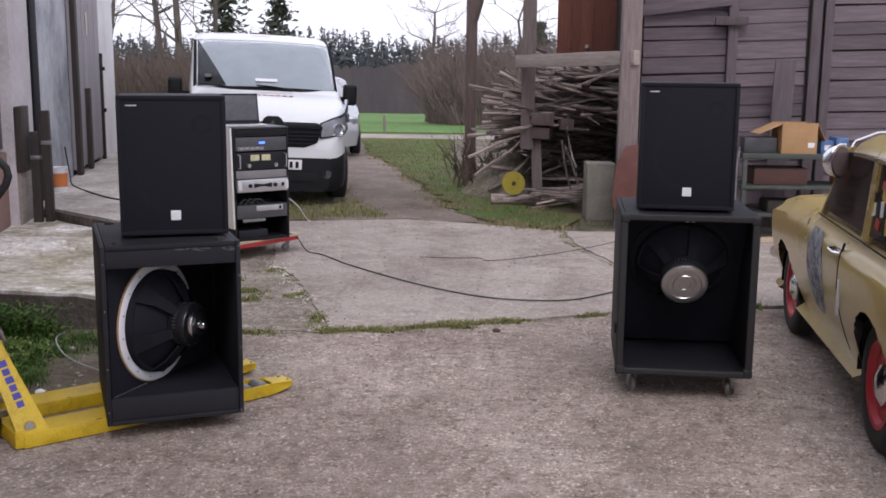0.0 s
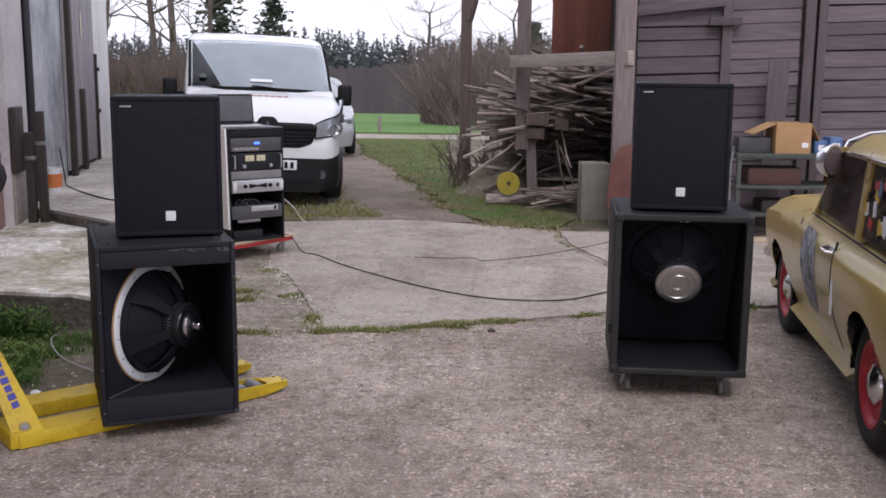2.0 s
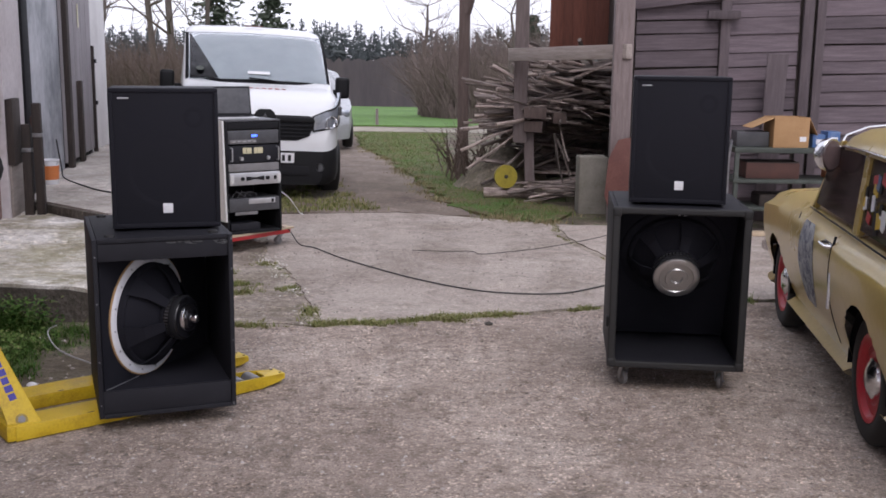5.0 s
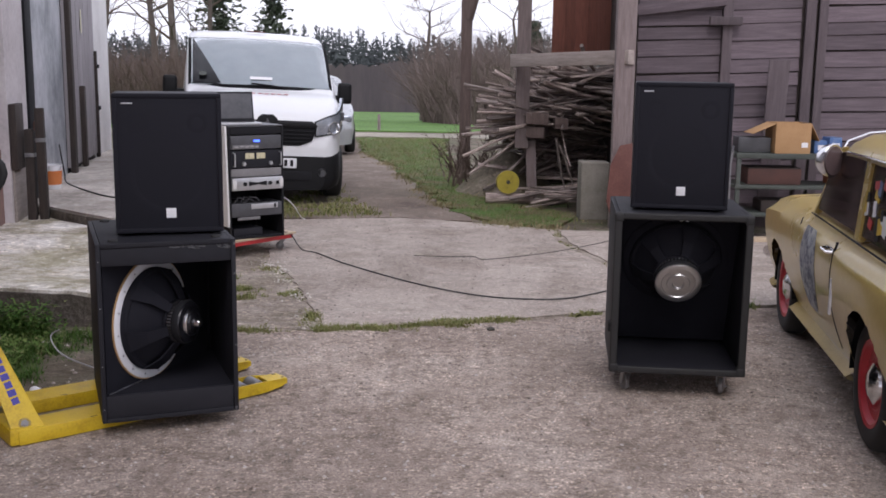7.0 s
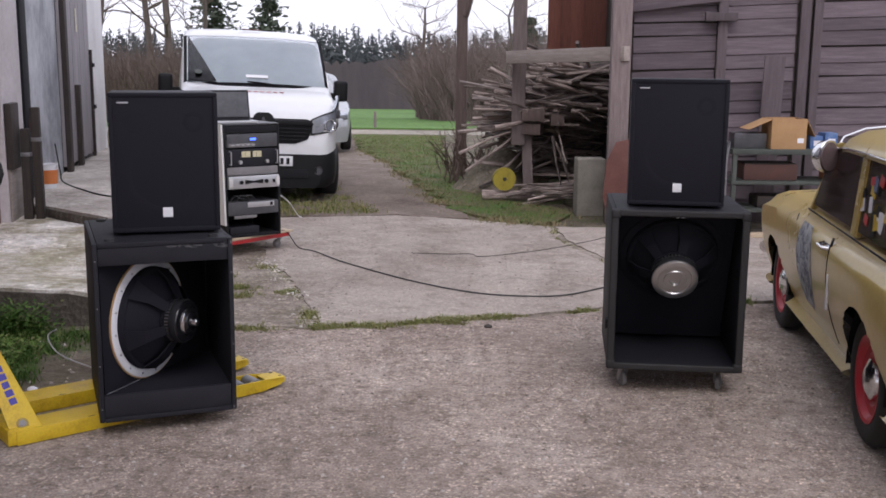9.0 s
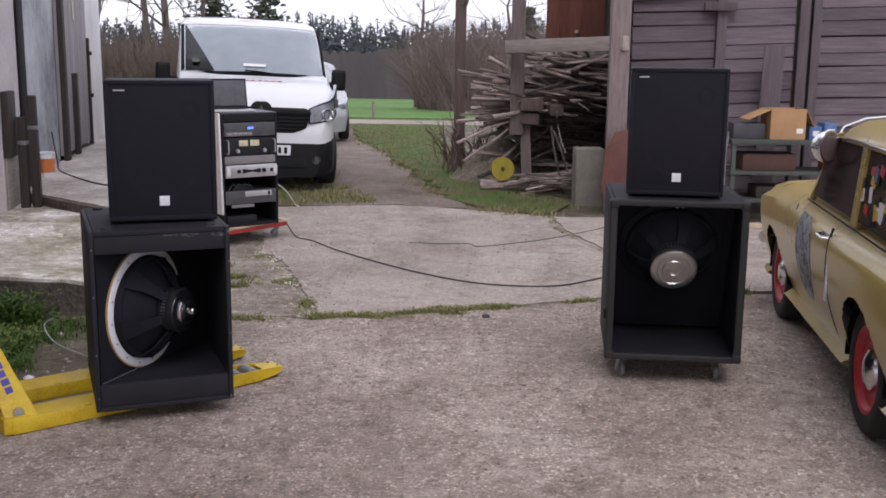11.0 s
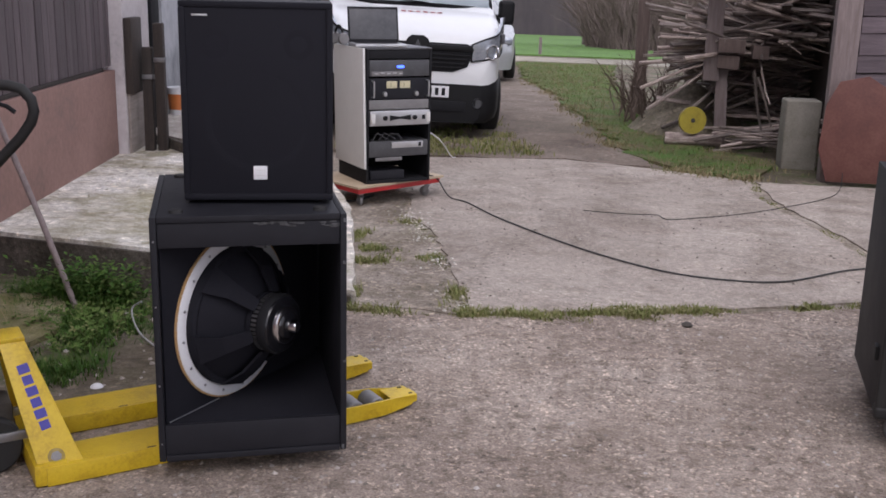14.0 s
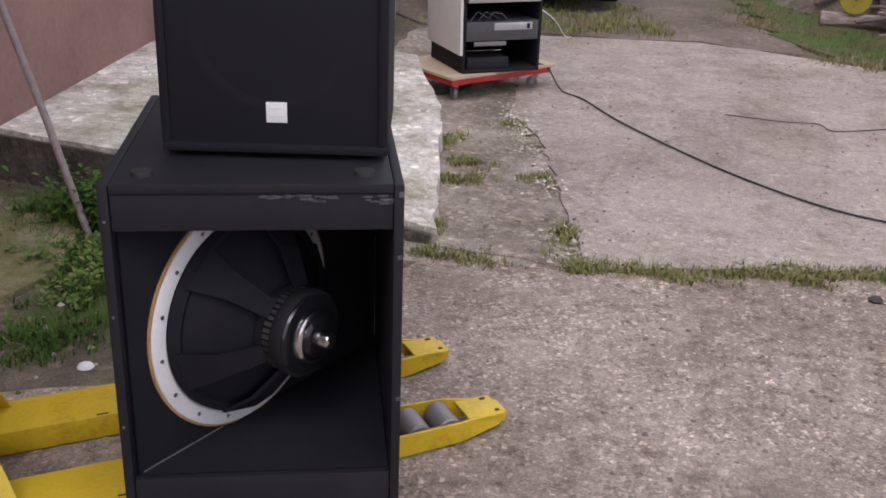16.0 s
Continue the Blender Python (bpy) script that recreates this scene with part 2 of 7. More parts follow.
# ---- ground ----
def ground_mat(name, colors, stone_scale, stone_mix, stain, rough=0.9, bump=0.5, coarse=0.9, moss=None, crack=0.0, shade_spot=None, mottle=0.35):
    """Weathered concrete, gravel or soil: stones at one scale, stains at another, in world metres."""
    ma = bpy.data.materials.new(name)
    ma.use_nodes = True
    n, l = ma.node_tree.nodes, ma.node_tree.links
    bs = n["Principled BSDF"]
    co = n.new("ShaderNodeTexCoord")

    def noise_at(scale, detail=6, rough_=0.62):
        t = n.new("ShaderNodeTexNoise")
        t.inputs["Scale"].default_value, t.inputs["Detail"].default_value, t.inputs["Roughness"].default_value = scale, detail, rough_
        l.new(co.outputs["Object"], t.inputs["Vector"])
        return t

    def ramp(src, stops):
        r = n.new("ShaderNodeValToRGB")
        els = r.color_ramp.elements
        els[0].position, els[0].color = stops[0][0], (*stops[0][1], 1)
        els[1].position, els[1].color = stops[-1][0], (*stops[-1][1], 1)
        for p, c in stops[1:-1]:
            e = els.new(p)
            e.color = (*c, 1)
        l.new(src, r.inputs[0])
        return r.outputs[0]

    def mix(fac, a, b, kind="MIX"):
        m = n.new("ShaderNodeMixRGB")
        m.blend_type = kind
        for i, v in ((0, fac), (1, a), (2, b)):
            if isinstance(v, (int, float)):
                m.inputs[i].default_value = v
            elif isinstance(v, tuple):
                m.inputs[i].default_value = (*v, 1)
            else:
                l.new(v, m.inputs[i])
        return m.outputs[0]

    big = noise_at(coarse)
    fine = noise_at(38, 8, 0.75)
    base = ramp(big.outputs["Fac"], [(0.34, colors[0]), (0.5, colors[1]), (0.66, colors[2])])
    vor = n.new("ShaderNodeTexVoronoi")
    vor.inputs["Scale"].default_value = stone_scale
    l.new(co.outputs["Object"], vor.inputs["Vector"])
    stone = ramp(vor.outputs["Color"], [(0.06, (0.52, 0.5, 0.49)), (0.3, (0.85, 0.85, 0.85)), (0.72, (1.05, 1.05, 1.05)), (0.9, (2.0, 1.95, 1.88))])
    patchy = noise_at(4.5, 8, 0.7)
    fade = ramp(patchy.outputs["Fac"], [(0.38, (stone_mix * 0.35,) * 3), (0.6, (stone_mix, stone_mix, stone_mix))])
    tone = mix(fade, base, stone, "MULTIPLY")
    dirt = noise_at(2.1, 9, 0.78)
    dark = ramp(dirt.outputs["Fac"], [(0.36, (0.62, 0.6, 0.57)), (0.52, (1, 1, 1)), (0.68, (1.12, 1.11, 1.1))])
    tone = mix(0.8, tone, dark, "MULTIPLY")
    speck = noise_at(130, 3, 0.6)
    grit = ramp(fine.outputs["Fac"], [(0.3, (0.62, 0.61, 0.6)), (0.52, (1, 1, 1)), (0.7, (1.28, 1.26, 1.23))])
    tone = mix(0.7, tone, ramp(speck.outputs["Fac"], [(0.33, (0.6, 0.59, 0.58)), (0.5, (1, 1, 1)), (0.66, (1.4, 1.38, 1.35))]), "MULTIPLY")
    tone = mix(0.75, tone, grit, "MULTIPLY")
    mott = noise_at(13, 7, 0.72)
    tone = mix(mottle, tone, ramp(mott.outputs["Fac"], [(0.36, (0.5, 0.48, 0.46)), (0.47, (0.92, 0.91, 0.9)), (0.56, (1.04, 1.04, 1.04)), (0.68, (1.25, 1.24, 1.22))]), "MULTIPLY")
    st = noise_at(0.55, 7, 0.7)
    mask = ramp(st.outputs["Fac"], [(0.5, (0, 0, 0)), (0.66, (1, 1, 1))])
    tone = mix(mask, tone, mix(0.6, tone, stain))
    if shade_spot:
        # shade painted into the colour round one place, broken up by noise
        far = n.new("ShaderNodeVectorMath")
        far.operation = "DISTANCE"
        far.inputs[1].default_value = (shade_spot[0], shade_spot[1], 0)
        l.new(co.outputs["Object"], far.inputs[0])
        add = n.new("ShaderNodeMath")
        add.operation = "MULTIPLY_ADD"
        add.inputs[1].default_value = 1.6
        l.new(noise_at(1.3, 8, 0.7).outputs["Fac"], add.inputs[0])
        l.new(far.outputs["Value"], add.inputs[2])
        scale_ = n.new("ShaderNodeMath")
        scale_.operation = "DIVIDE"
        scale_.inputs[1].default_value = shade_spot[2] * 2
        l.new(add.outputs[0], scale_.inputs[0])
        tone = mix(ramp(scale_.outputs[0], [(0.35, (0.8, 0.8, 0.8)), (0.8, (0, 0, 0))]), tone, mix(1.0, tone, shade_spot[3], "MULTIPLY"))
    if moss:
        ms = noise_at(2.3, 7, 0.72)
        mk = ramp(ms.outputs["Fac"], [(moss[1], (0, 0, 0)), (moss[1] + 0.12, (1, 1, 1))])
        tone = mix(mk, tone, moss[0])
    if crack:
        cv = n.new("ShaderNodeTexVoronoi")
        cv.feature = "DISTANCE_TO_EDGE"
        cv.inputs["Scale"].default_value = 0.55
        wob = noise_at(3.0)
        off = n.new("ShaderNodeVectorMath")
        off.operation = "MULTIPLY_ADD"
        off.inputs[1].default_value = (0.5, 0.5, 0.5)
        l.new(wob.outputs["Color"], off.inputs[0])
        l.new(co.outputs["Object"], off.inputs[2])
        l.new(off.outputs[0], cv.inputs["Vector"])
        ck = ramp(cv.outputs["Distance"], [(0.0, (crack, crack, crack)), (0.012, (0, 0, 0))])
        tone = mix(ck, tone, (0.09, 0.08, 0.065))
    l.new(tone, bs.inputs["Base Color"])
    bs.inputs["Roughness"].default_value = rough
    bs.inputs["Specular IOR Level"].default_value = 0.3
    hh = mix(0.5, fine.outputs["Fac"], vor.outputs["Distance"])
    bp = n.new("ShaderNodeBump")
    bp.inputs["Strength"].default_value, bp.inputs["Distance"].default_value = bump, 0.012
    l.new(hh, bp.inputs["Height"])
    l.new(bp.outputs[0], bs.inputs["Normal"])
    return ma


# the near left yard's shade is painted into its colour
yard_mat = ground_mat("weathered_aggregate_concrete", [(0.26, 0.21, 0.178), (0.36, 0.3, 0.258), (0.44, 0.38, 0.335)], 88, 1.0, (0.2, 0.16, 0.13), bump=0.9, coarse=0.8, shade_spot=(-1.5, 2.4, 1.85, (0.63, 0.605, 0.59)), mottle=0.85)
slab_mat = ground_mat("smooth_worn_concrete", [(0.26, 0.22, 0.19), (0.35, 0.305, 0.27), (0.42, 0.375, 0.335)], 42, 0.35, (0.23, 0.19, 0.16), bump=0.35, coarse=1.1, crack=0.28)
rubble_mat = ground_mat("broken_concrete_and_grit", [(0.19, 0.16, 0.125), (0.29, 0.25, 0.21), (0.38, 0.335, 0.295)], 40, 0.8, (0.16, 0.14, 0.09), bump=0.9, coarse=2.5, moss=((0.11, 0.11, 0.04), 0.62))
drive_mat = ground_mat("dirt_drive", [(0.13, 0.1, 0.08), (0.175, 0.14, 0.115), (0.23, 0.19, 0.16)], 30, 0.6, (0.1, 0.085, 0.06), bump=0.7, coarse=0.7, moss=((0.08, 0.085, 0.035), 0.66))
soil_mat = ground_mat("soil_with_moss", [(0.085, 0.067, 0.05), (0.14, 0.113, 0.086), (0.2, 0.168, 0.135)], 28, 0.6, (0.05, 0.05, 0.02), bump=0.9, coarse=1.5, moss=((0.05, 0.075, 0.018), 0.5))
mound_mat = ground_mat("earth_and_rubble", [(0.1, 0.085, 0.06), (0.16, 0.138, 0.105), (0.23, 0.2, 0.165)], 28, 0.7, (0.09, 0.085, 0.04), bump=0.9, coarse=2.0, moss=((0.085, 0.09, 0.04), 0.58))
lime_mat = ground_mat("whitewashed_mossy_concrete", [(0.3, 0.27, 0.2), (0.6, 0.565, 0.51), (0.82, 0.8, 0.77)], 26, 0.6, (0.27, 0.245, 0.12), bump=0.9, coarse=2.6, moss=((0.19, 0.17, 0.075), 0.585), mottle=0.6)
# dark concrete for upright step faces: their shade is in the colour
shaded_face_mat = ground_mat("damp_dark_concrete", [(0.065, 0.055, 0.046), (0.11, 0.096, 0.083), (0.165, 0.147, 0.13)], 40, 0.6, (0.05, 0.045, 0.03), bump=0.8, coarse=3.0, moss=((0.06, 0.065, 0.025), 0.62))
pale_mat = ground_mat("pale_worn_concrete", [(0.34, 0.31, 0.28), (0.47, 0.435, 0.4), (0.56, 0.52, 0.48)], 40, 0.4, (0.28, 0.25, 0.21), bump=0.4, coarse=1.2)
moss_mat = ground_mat("mossy_stone", [(0.15, 0.13, 0.065), (0.22, 0.195, 0.11), (0.3, 0.27, 0.18)], 30, 0.5, (0.09, 0.085, 0.03), bump=0.7, coarse=2.5, moss=((0.13, 0.125, 0.045), 0.48))
field_mat = ground_mat("young_green_field", [(0.07, 0.145, 0.028), (0.095, 0.19, 0.04), (0.12, 0.225, 0.055)], 8, 0.25, (0.075, 0.16, 0.03), bump=0.3, coarse=0.06)
track_mat = ground_mat("pale_track", [(0.25, 0.23, 0.19), (0.34, 0.31, 0.26), (0.4, 0.37, 0.32)], 15, 0.4, (0.2, 0.19, 0.14), coarse=0.2)


def land(y):
    """Height of the natural ground: level by the yard, then falling to the woods."""
    if y < 14:
        return 0.0
    return -0.026 * (y - 14) if y < 32 else -0.468 - 0.0425 * (min(y, 200) - 32)


gm = bmesh.new()
xs = [-600, -250, -100, -50, -25, -14, -9, -6, -4, -2, 0, 2, 4, 6, 9, 14, 25, 50, 100, 250, 600]
ys = [-60, -20, -6, 0, 4, 8, 11, 14, 16, 18, 21, 24, 28, 32, 40, 55, 80, 120, 160, 200, 320, 700]
gv = [[gm.verts.new((x, y, land(y) - 0.02)) for x in xs] for y in ys]
for j in range(len(ys) - 1):
    for i in range(len(xs) - 1):
        gm.faces.new((gv[j][i], gv[j][i + 1], gv[j + 1][i + 1], gv[j + 1][i]))
tagged(part("ground", gm, soil_mat), "soil and moss round the farmyard", "ground", kind="structure")


def patch(name, outline, material, label, top=0.0, base=-0.034, rag=0.03, step=0.16, seed=1, slope=None):
    """A slab or sheet of ground with a ragged outline, from base to top (metres)."""
    rng = random.Random(seed)
    pts = []
    for k, a in enumerate(outline):
        b = outline[(k + 1) % len(outline)]
        a, b = Vector((*a, 0)), Vector((*b, 0))
        cuts = max(1, min(60, int((b - a).length / step)))
        for c in range(cuts):
            p = a.lerp(b, c / cuts)
            w = rag if (b - a).length < 25 else 0
            pts.append((p.x + rng.uniform(-w, w), p.y + rng.uniform(-w, w)))
    bm = bmesh.new()

    def z_at(x, y):
        return top + (slope(x, y) if slope else 0) + (land(y) if y > 14 else 0)

    up = [bm.verts.new((x, y, z_at(x, y))) for x, y in pts]
    dn = [bm.verts.new((x + rng.uniform(-0.01, 0.01), y, base + (land(y) if y > 14 else 0))) for x, y in pts]
    edges = [bm.edges.new((up[k], up[(k + 1) % len(up)])) for k in range(len(up))]
    bmesh.ops.triangle_fill(bm, edges=edges, use_beauty=True, normal=(0, 0, 1))
    for k in range(len(up)):
        j = (k + 1) % len(up)
        bm.faces.new((dn[k], dn[j], up[j], up[k]))
    bmesh.ops.recalc_face_normals(bm, faces=bm.faces[:])
    return tagged(part(name, bm, material, angle=30), label, "ground", kind="structure")


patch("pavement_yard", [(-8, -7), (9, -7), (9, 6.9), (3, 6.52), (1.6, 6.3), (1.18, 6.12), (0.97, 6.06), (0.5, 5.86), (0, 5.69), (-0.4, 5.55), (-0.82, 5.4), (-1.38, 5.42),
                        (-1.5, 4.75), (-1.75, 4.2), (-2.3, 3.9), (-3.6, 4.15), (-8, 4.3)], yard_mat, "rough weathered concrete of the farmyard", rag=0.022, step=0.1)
patch("pavement_slab", [(-0.78, 5.48), (-0.4, 5.63), (0, 5.77), (0.5, 5.94), (0.97, 6.15), (1.3, 6.32), (1.29, 7.1), (1.11, 7.8), (0.79, 8.8), (0.72, 9.6), (0, 9.93), (-0.78, 10.16),
                        (-2.0, 9.86), (-1.9, 9.0), (-1.6, 7.5), (-1.32, 7.05), (-1.01, 6.15)], slab_mat, "smooth cracked concrete slab with grassy joints", top=0.0015, rag=0.014, step=0.07, seed=2)
patch("pavement_slab", [(1.37, 6.35), (3, 6.6), (8, 7), (8, 9.75), (0.84, 9.56), (0.88, 8.85), (1.19, 7.84), (1.37, 7.1)], slab_mat, "worn concrete slab before the barn", top=0.002, rag=0.018, step=0.1, seed=3)
patch("pavement_strip", [(-1.36, 5.5), (-0.835, 5.47), (-1.065, 6.15), (-1.375, 7.05), (-1.66, 7.5), (-1.95, 9.0), (-2.05, 9.85), (-2.95, 9.8), (-2.7, 8.2), (-1.95, 7.05), (-1.68, 6.3)],
      rubble_mat, "broken gritty concrete strip with weeds", top=-0.003, rag=0.02, step=0.1, seed=4)
patch("pavement_joint_fill", [(-2.0, 5.2), (1.9, 5.9), (1.6, 9.5), (0.7, 9.7), (-0.8, 10.1), (-2.2, 9.8)], rubble_mat, "grit and soil filling the concrete joints", top=-0.0085, base=-0.033, rag=0.01, step=0.3, seed=19)
patch("road_drive", [(-3.0, 9.93), (-2.1, 9.95), (-0.8, 10.23), (0.0, 10.0), (-0.1, 10.35), (-0.4, 11.2), (-0.9, 13.2), (-1.8, 17.5), (-2.5, 20), (-3.6, 27), (-8.5, 27), (-7, 20), (-5.9, 15.2), (-4.1, 11.6), (-3.3, 10.2)],
      drive_mat, "earth and gravel drive between grass", top=0.0, rag=0.08, step=0.3, seed=5)
patch("road_track", [(-60, 27.2), (30, 27.2), (30, 29.8), (-60, 29.8)], track_mat, "pale gravel track along the field", top=0.0, rag=0.1, step=1.6, seed=6)
patch("field", [(-150, 31), (70, 31), (90, 188), (-170, 188)], field_mat, "bright green field of young crops", top=0.02, rag=0.3, step=4, seed=7)


def slab_rise(x, y):
    return -0.155 * max(0.0, min(1.0, (x + 2.35) / 0.95))


patch("pavement_ramp", [(-3.42, 5.56), (-2.45, 5.47), (-1.39, 5.53), (-1.62, 6.29), (-1.86, 7.05), (-2.3, 7.9), (-3.0, 7.78), (-3.92, 8.5), (-4.12, 8.5)],
      lime_mat, "whitewashed mossy concrete ledge along the wall", top=0.2, rag=0.012, step=0.12, seed=8, slope=slab_rise)
# thin dark strip that paints the shaded front of the ledge
patch("pavement_ledge_face", [(-3.44, 5.53), (-2.46, 5.44), (-1.4, 5.5), (-1.4, 5.518), (-2.45, 5.458), (-3.44, 5.548)], shaded_face_mat, "dark front face of the ledge, shade put into its colour", top=0.182, rag=0.004, step=0.1, seed=18, slope=slab_rise)
patch("pavement_threshold", [(-4.13, 8.52), (-3.9, 8.54), (-2.97, 7.82), (-2.75, 8.3), (-3.25, 10.1), (-4.0, 11.7), (-5.3, 15.0), (-5.64, 15.0)],
      pale_mat, "pale concrete threshold before the barn doors", top=0.29, rag=0.015, step=0.15, seed=9)
# same again for the shaded step under the threshold
patch("pavement_threshold_face", [(-3.93, 8.52), (-3.0, 7.79), (-2.985, 7.805), (-3.915, 8.535)], shaded_face_mat, "dark step below the threshold, shade put into its colour", top=0.272, rag=0.004, step=0.1, seed=21)
# mossy flagstone lying in the weed bed
patch("pavement_flagstone", [(-3.5, 4.3), (-2.62, 4.15), (-2.5, 4.75), (-2.75, 5.2), (-3.4, 5.1)], moss_mat, "mossy sunken flagstone", top=0.004, rag=0.02, seed=10)


# ---- loudspeakers ----
def castor(parent, x, y, z0, r=0.034, yaw=0.0, wheel_mat=None, floor=0.0):
    """A swivel castor under a plate at height z0; floor is the height of the ground (local)."""
    m = pose(x, y, z0, 0, 0, yaw)
    c = part("castor", B((0, 0, -0.003), (0.075, 0.075, 0.005), 0.001), steel, parent, "zinc-plated swivel castor", m)
    hz = -(z0 - floor - r)
    fork = bmesh.new()
    rod(fork, (0, 0, -0.005), (0, 0, -0.022), 0.02, seg=14)
    for sx in (-1, 1):
        prism(fork, [(-0.022, -0.02), (0.018, -0.02), (0.03, hz - 0.008), (0.012, hz - 0.008)], 0.003, pose(sx * 0.018 - 0.0015, 0, 0, 0, 0, 90))
    rod(fork, (-0.024, 0.02, hz), (0.024, 0.02, hz), 0.005, seg=8)
    part("fork", fork, steel, c)
    w = bmesh.new()
    lathe(w, [(0.006, -0.012), (r * 0.7, -0.012), (r * 0.94, -0.01), (r, -0.004), (r, 0.004), (r * 0.94, 0.01), (r * 0.7, 0.012), (0.006, 0.012)], 22, pose(0, 0.02, hz, 0, 90, 0))
    part("wheel", w, wheel_mat or rubber, c)
    return c


def driver(parent, m, ring_mat, k_hub=1.0):
    """An 18 inch bass driver seen from behind: its frame lies in the local xy plane and the magnet stands out along z."""
    d = part("bass_driver", lathe(bmesh.new(), [(0.198, 0.0), (0.232, 0.0), (0.232, 0.008), (0.228, 0.011), (0.203, 0.011), (0.198, 0.007)], 72), ring_mat, parent, "flat mounting ring of a bass driver", m @ Matrix.Scale(1.165 if ring_mat is ring_white else 1.13, 4))
    if ring_mat is ring_white:
        part("gasket", lathe(bmesh.new(), [(0.228, 0.0005), (0.2365, 0.0005), (0.2365, 0.006), (0.228, 0.006)], 72), cork, d, "tan cork gasket")
    for k in range(16):
        a = k * math.tau / 16 + 0.1
        p = Vector((0.2155 * math.cos(a), 0.2155 * math.sin(a), 0.011))
        part("screw", rod(bmesh.new(), p, p + Vector((0, 0, 0.002)), 0.004, seg=8), steel if ring_mat is ring_white else inner_black, d)
    pale = ring_mat is ring_white
    part("cone", lathe(bmesh.new(), [(0.197, 0.003), (0.182, 0.03), (0.15, 0.06), (0.09, 0.1), (0.06, 0.11), (0.0, 0.11)], 56), inner_black, d, "matt black paper cone")
    rim = lathe(bmesh.new(), [(0.19, 0.008), (0.199, 0.009), (0.197, 0.03), (0.19, 0.034), (0.18, 0.03), (0.178, 0.02)], 56)
    part("basket_rim", rim, inner_black, d)
    if pale:
        part("edge_line", lathe(bmesh.new(), [(0.1925, 0.0125), (0.1965, 0.0135), (0.1965, 0.010), (0.1925, 0.010)], 72), steel, d, "thin bright line inside the ring")
    for k in range(6):
        a = k * math.tau / 6 + 0.25
        sp = bmesh.new()
        for w0, w1, (r0, z0), (r1, z1) in ((0.085, 0.05, (0.195, 0.026), (0.15, 0.08)), (0.05, 0.036, (0.152, 0.078), (0.085, 0.126))):
            tmp = bmesh.new()
            vs = []
            for r, z, w in ((r0, z0, w0), (r1, z1, w1)):
                for sx in (-1, 1):
                    for dz in (0, 0.01):
                        vs.append(tmp.verts.new((r, sx * w / 2, z + dz)))
            bmesh.ops.convex_hull(tmp, input=vs)
            merge(sp, tmp, pose(0, 0, 0, 0, 0, math.degrees(a)))
        part("spoke", sp, inner_black, d)
    part("spider_ring", lathe(bmesh.new(), [(0.06, 0.118), (0.098, 0.118), (0.1, 0.124), (0.1, 0.134), (0.06, 0.136)], 48), inner_black, d)
    teeth = bmesh.new()
    for k in range(40):
        box(teeth, (0.0955, 0, 0.146), (0.005, 0.008, 0.018), 0, pose(0, 0, 0, 0, 0, k * 9))
    tagged(part("cooling_fin_ring", teeth, steel, d, "bright row of cooling fins"), kind="stuff")
    part("magnet", lathe(bmesh.new(), [(0.05, 0.134), (0.092, 0.134), (0.094, 0.156), (0.101, 0.158), (0.103, 0.162), (0.103, 0.182), (0.1, 0.187), (0.08, 0.187)], 56), black_matt, d)
    if pale:
        part("back_plate", lathe(bmesh.new(), [(0.096, 0.186), (0.092, 0.192), (0.07, 0.197), (0.066, 0.197), (0.0, 0.197)], 64), gloss_black, d, "glossy black back plate")
        part("chrome_band", lathe(bmesh.new(), [(0.066, 0.196), (0.064, 0.204), (0.056, 0.209), (0.05, 0.209), (0.05, 0.196)], 56), chrome, d, "chrome band on the magnet")
        part("magnet_cap", lathe(bmesh.new(), [(0.05, 0.207), (0.042, 0.214), (0.03, 0.217), (0.0, 0.217)], 48), gloss_black, d, "black cap")
        part("vent_cap", lathe(bmesh.new(), [(0.021, 0.216), (0.021, 0.234), (0.017, 0.242), (0.008, 0.246), (0, 0.247)], 28), chrome, d)
    else:
        part("back_plate", lathe(bmesh.new(), [(0.1, 0.186), (0.099, 0.194), (0.095, 0.197), (0.073, 0.198), (0.07, 0.194), (0.05, 0.194), (0.047, 0.199), (0.027, 0.199), (0.023, 0.19), (0.0, 0.19)], 64), plate_steel, d, "turned bright steel back plate")
    for ob in d.children:
        if ob.name.split(".")[0] in ("cooling_fin_ring", "magnet", "back_plate", "vent_cap", "spider_ring", "chrome_band", "magnet_cap"):
            ob.scale = (k_hub, k_hub, 1 if k_hub == 1 else 0.93)
    return d


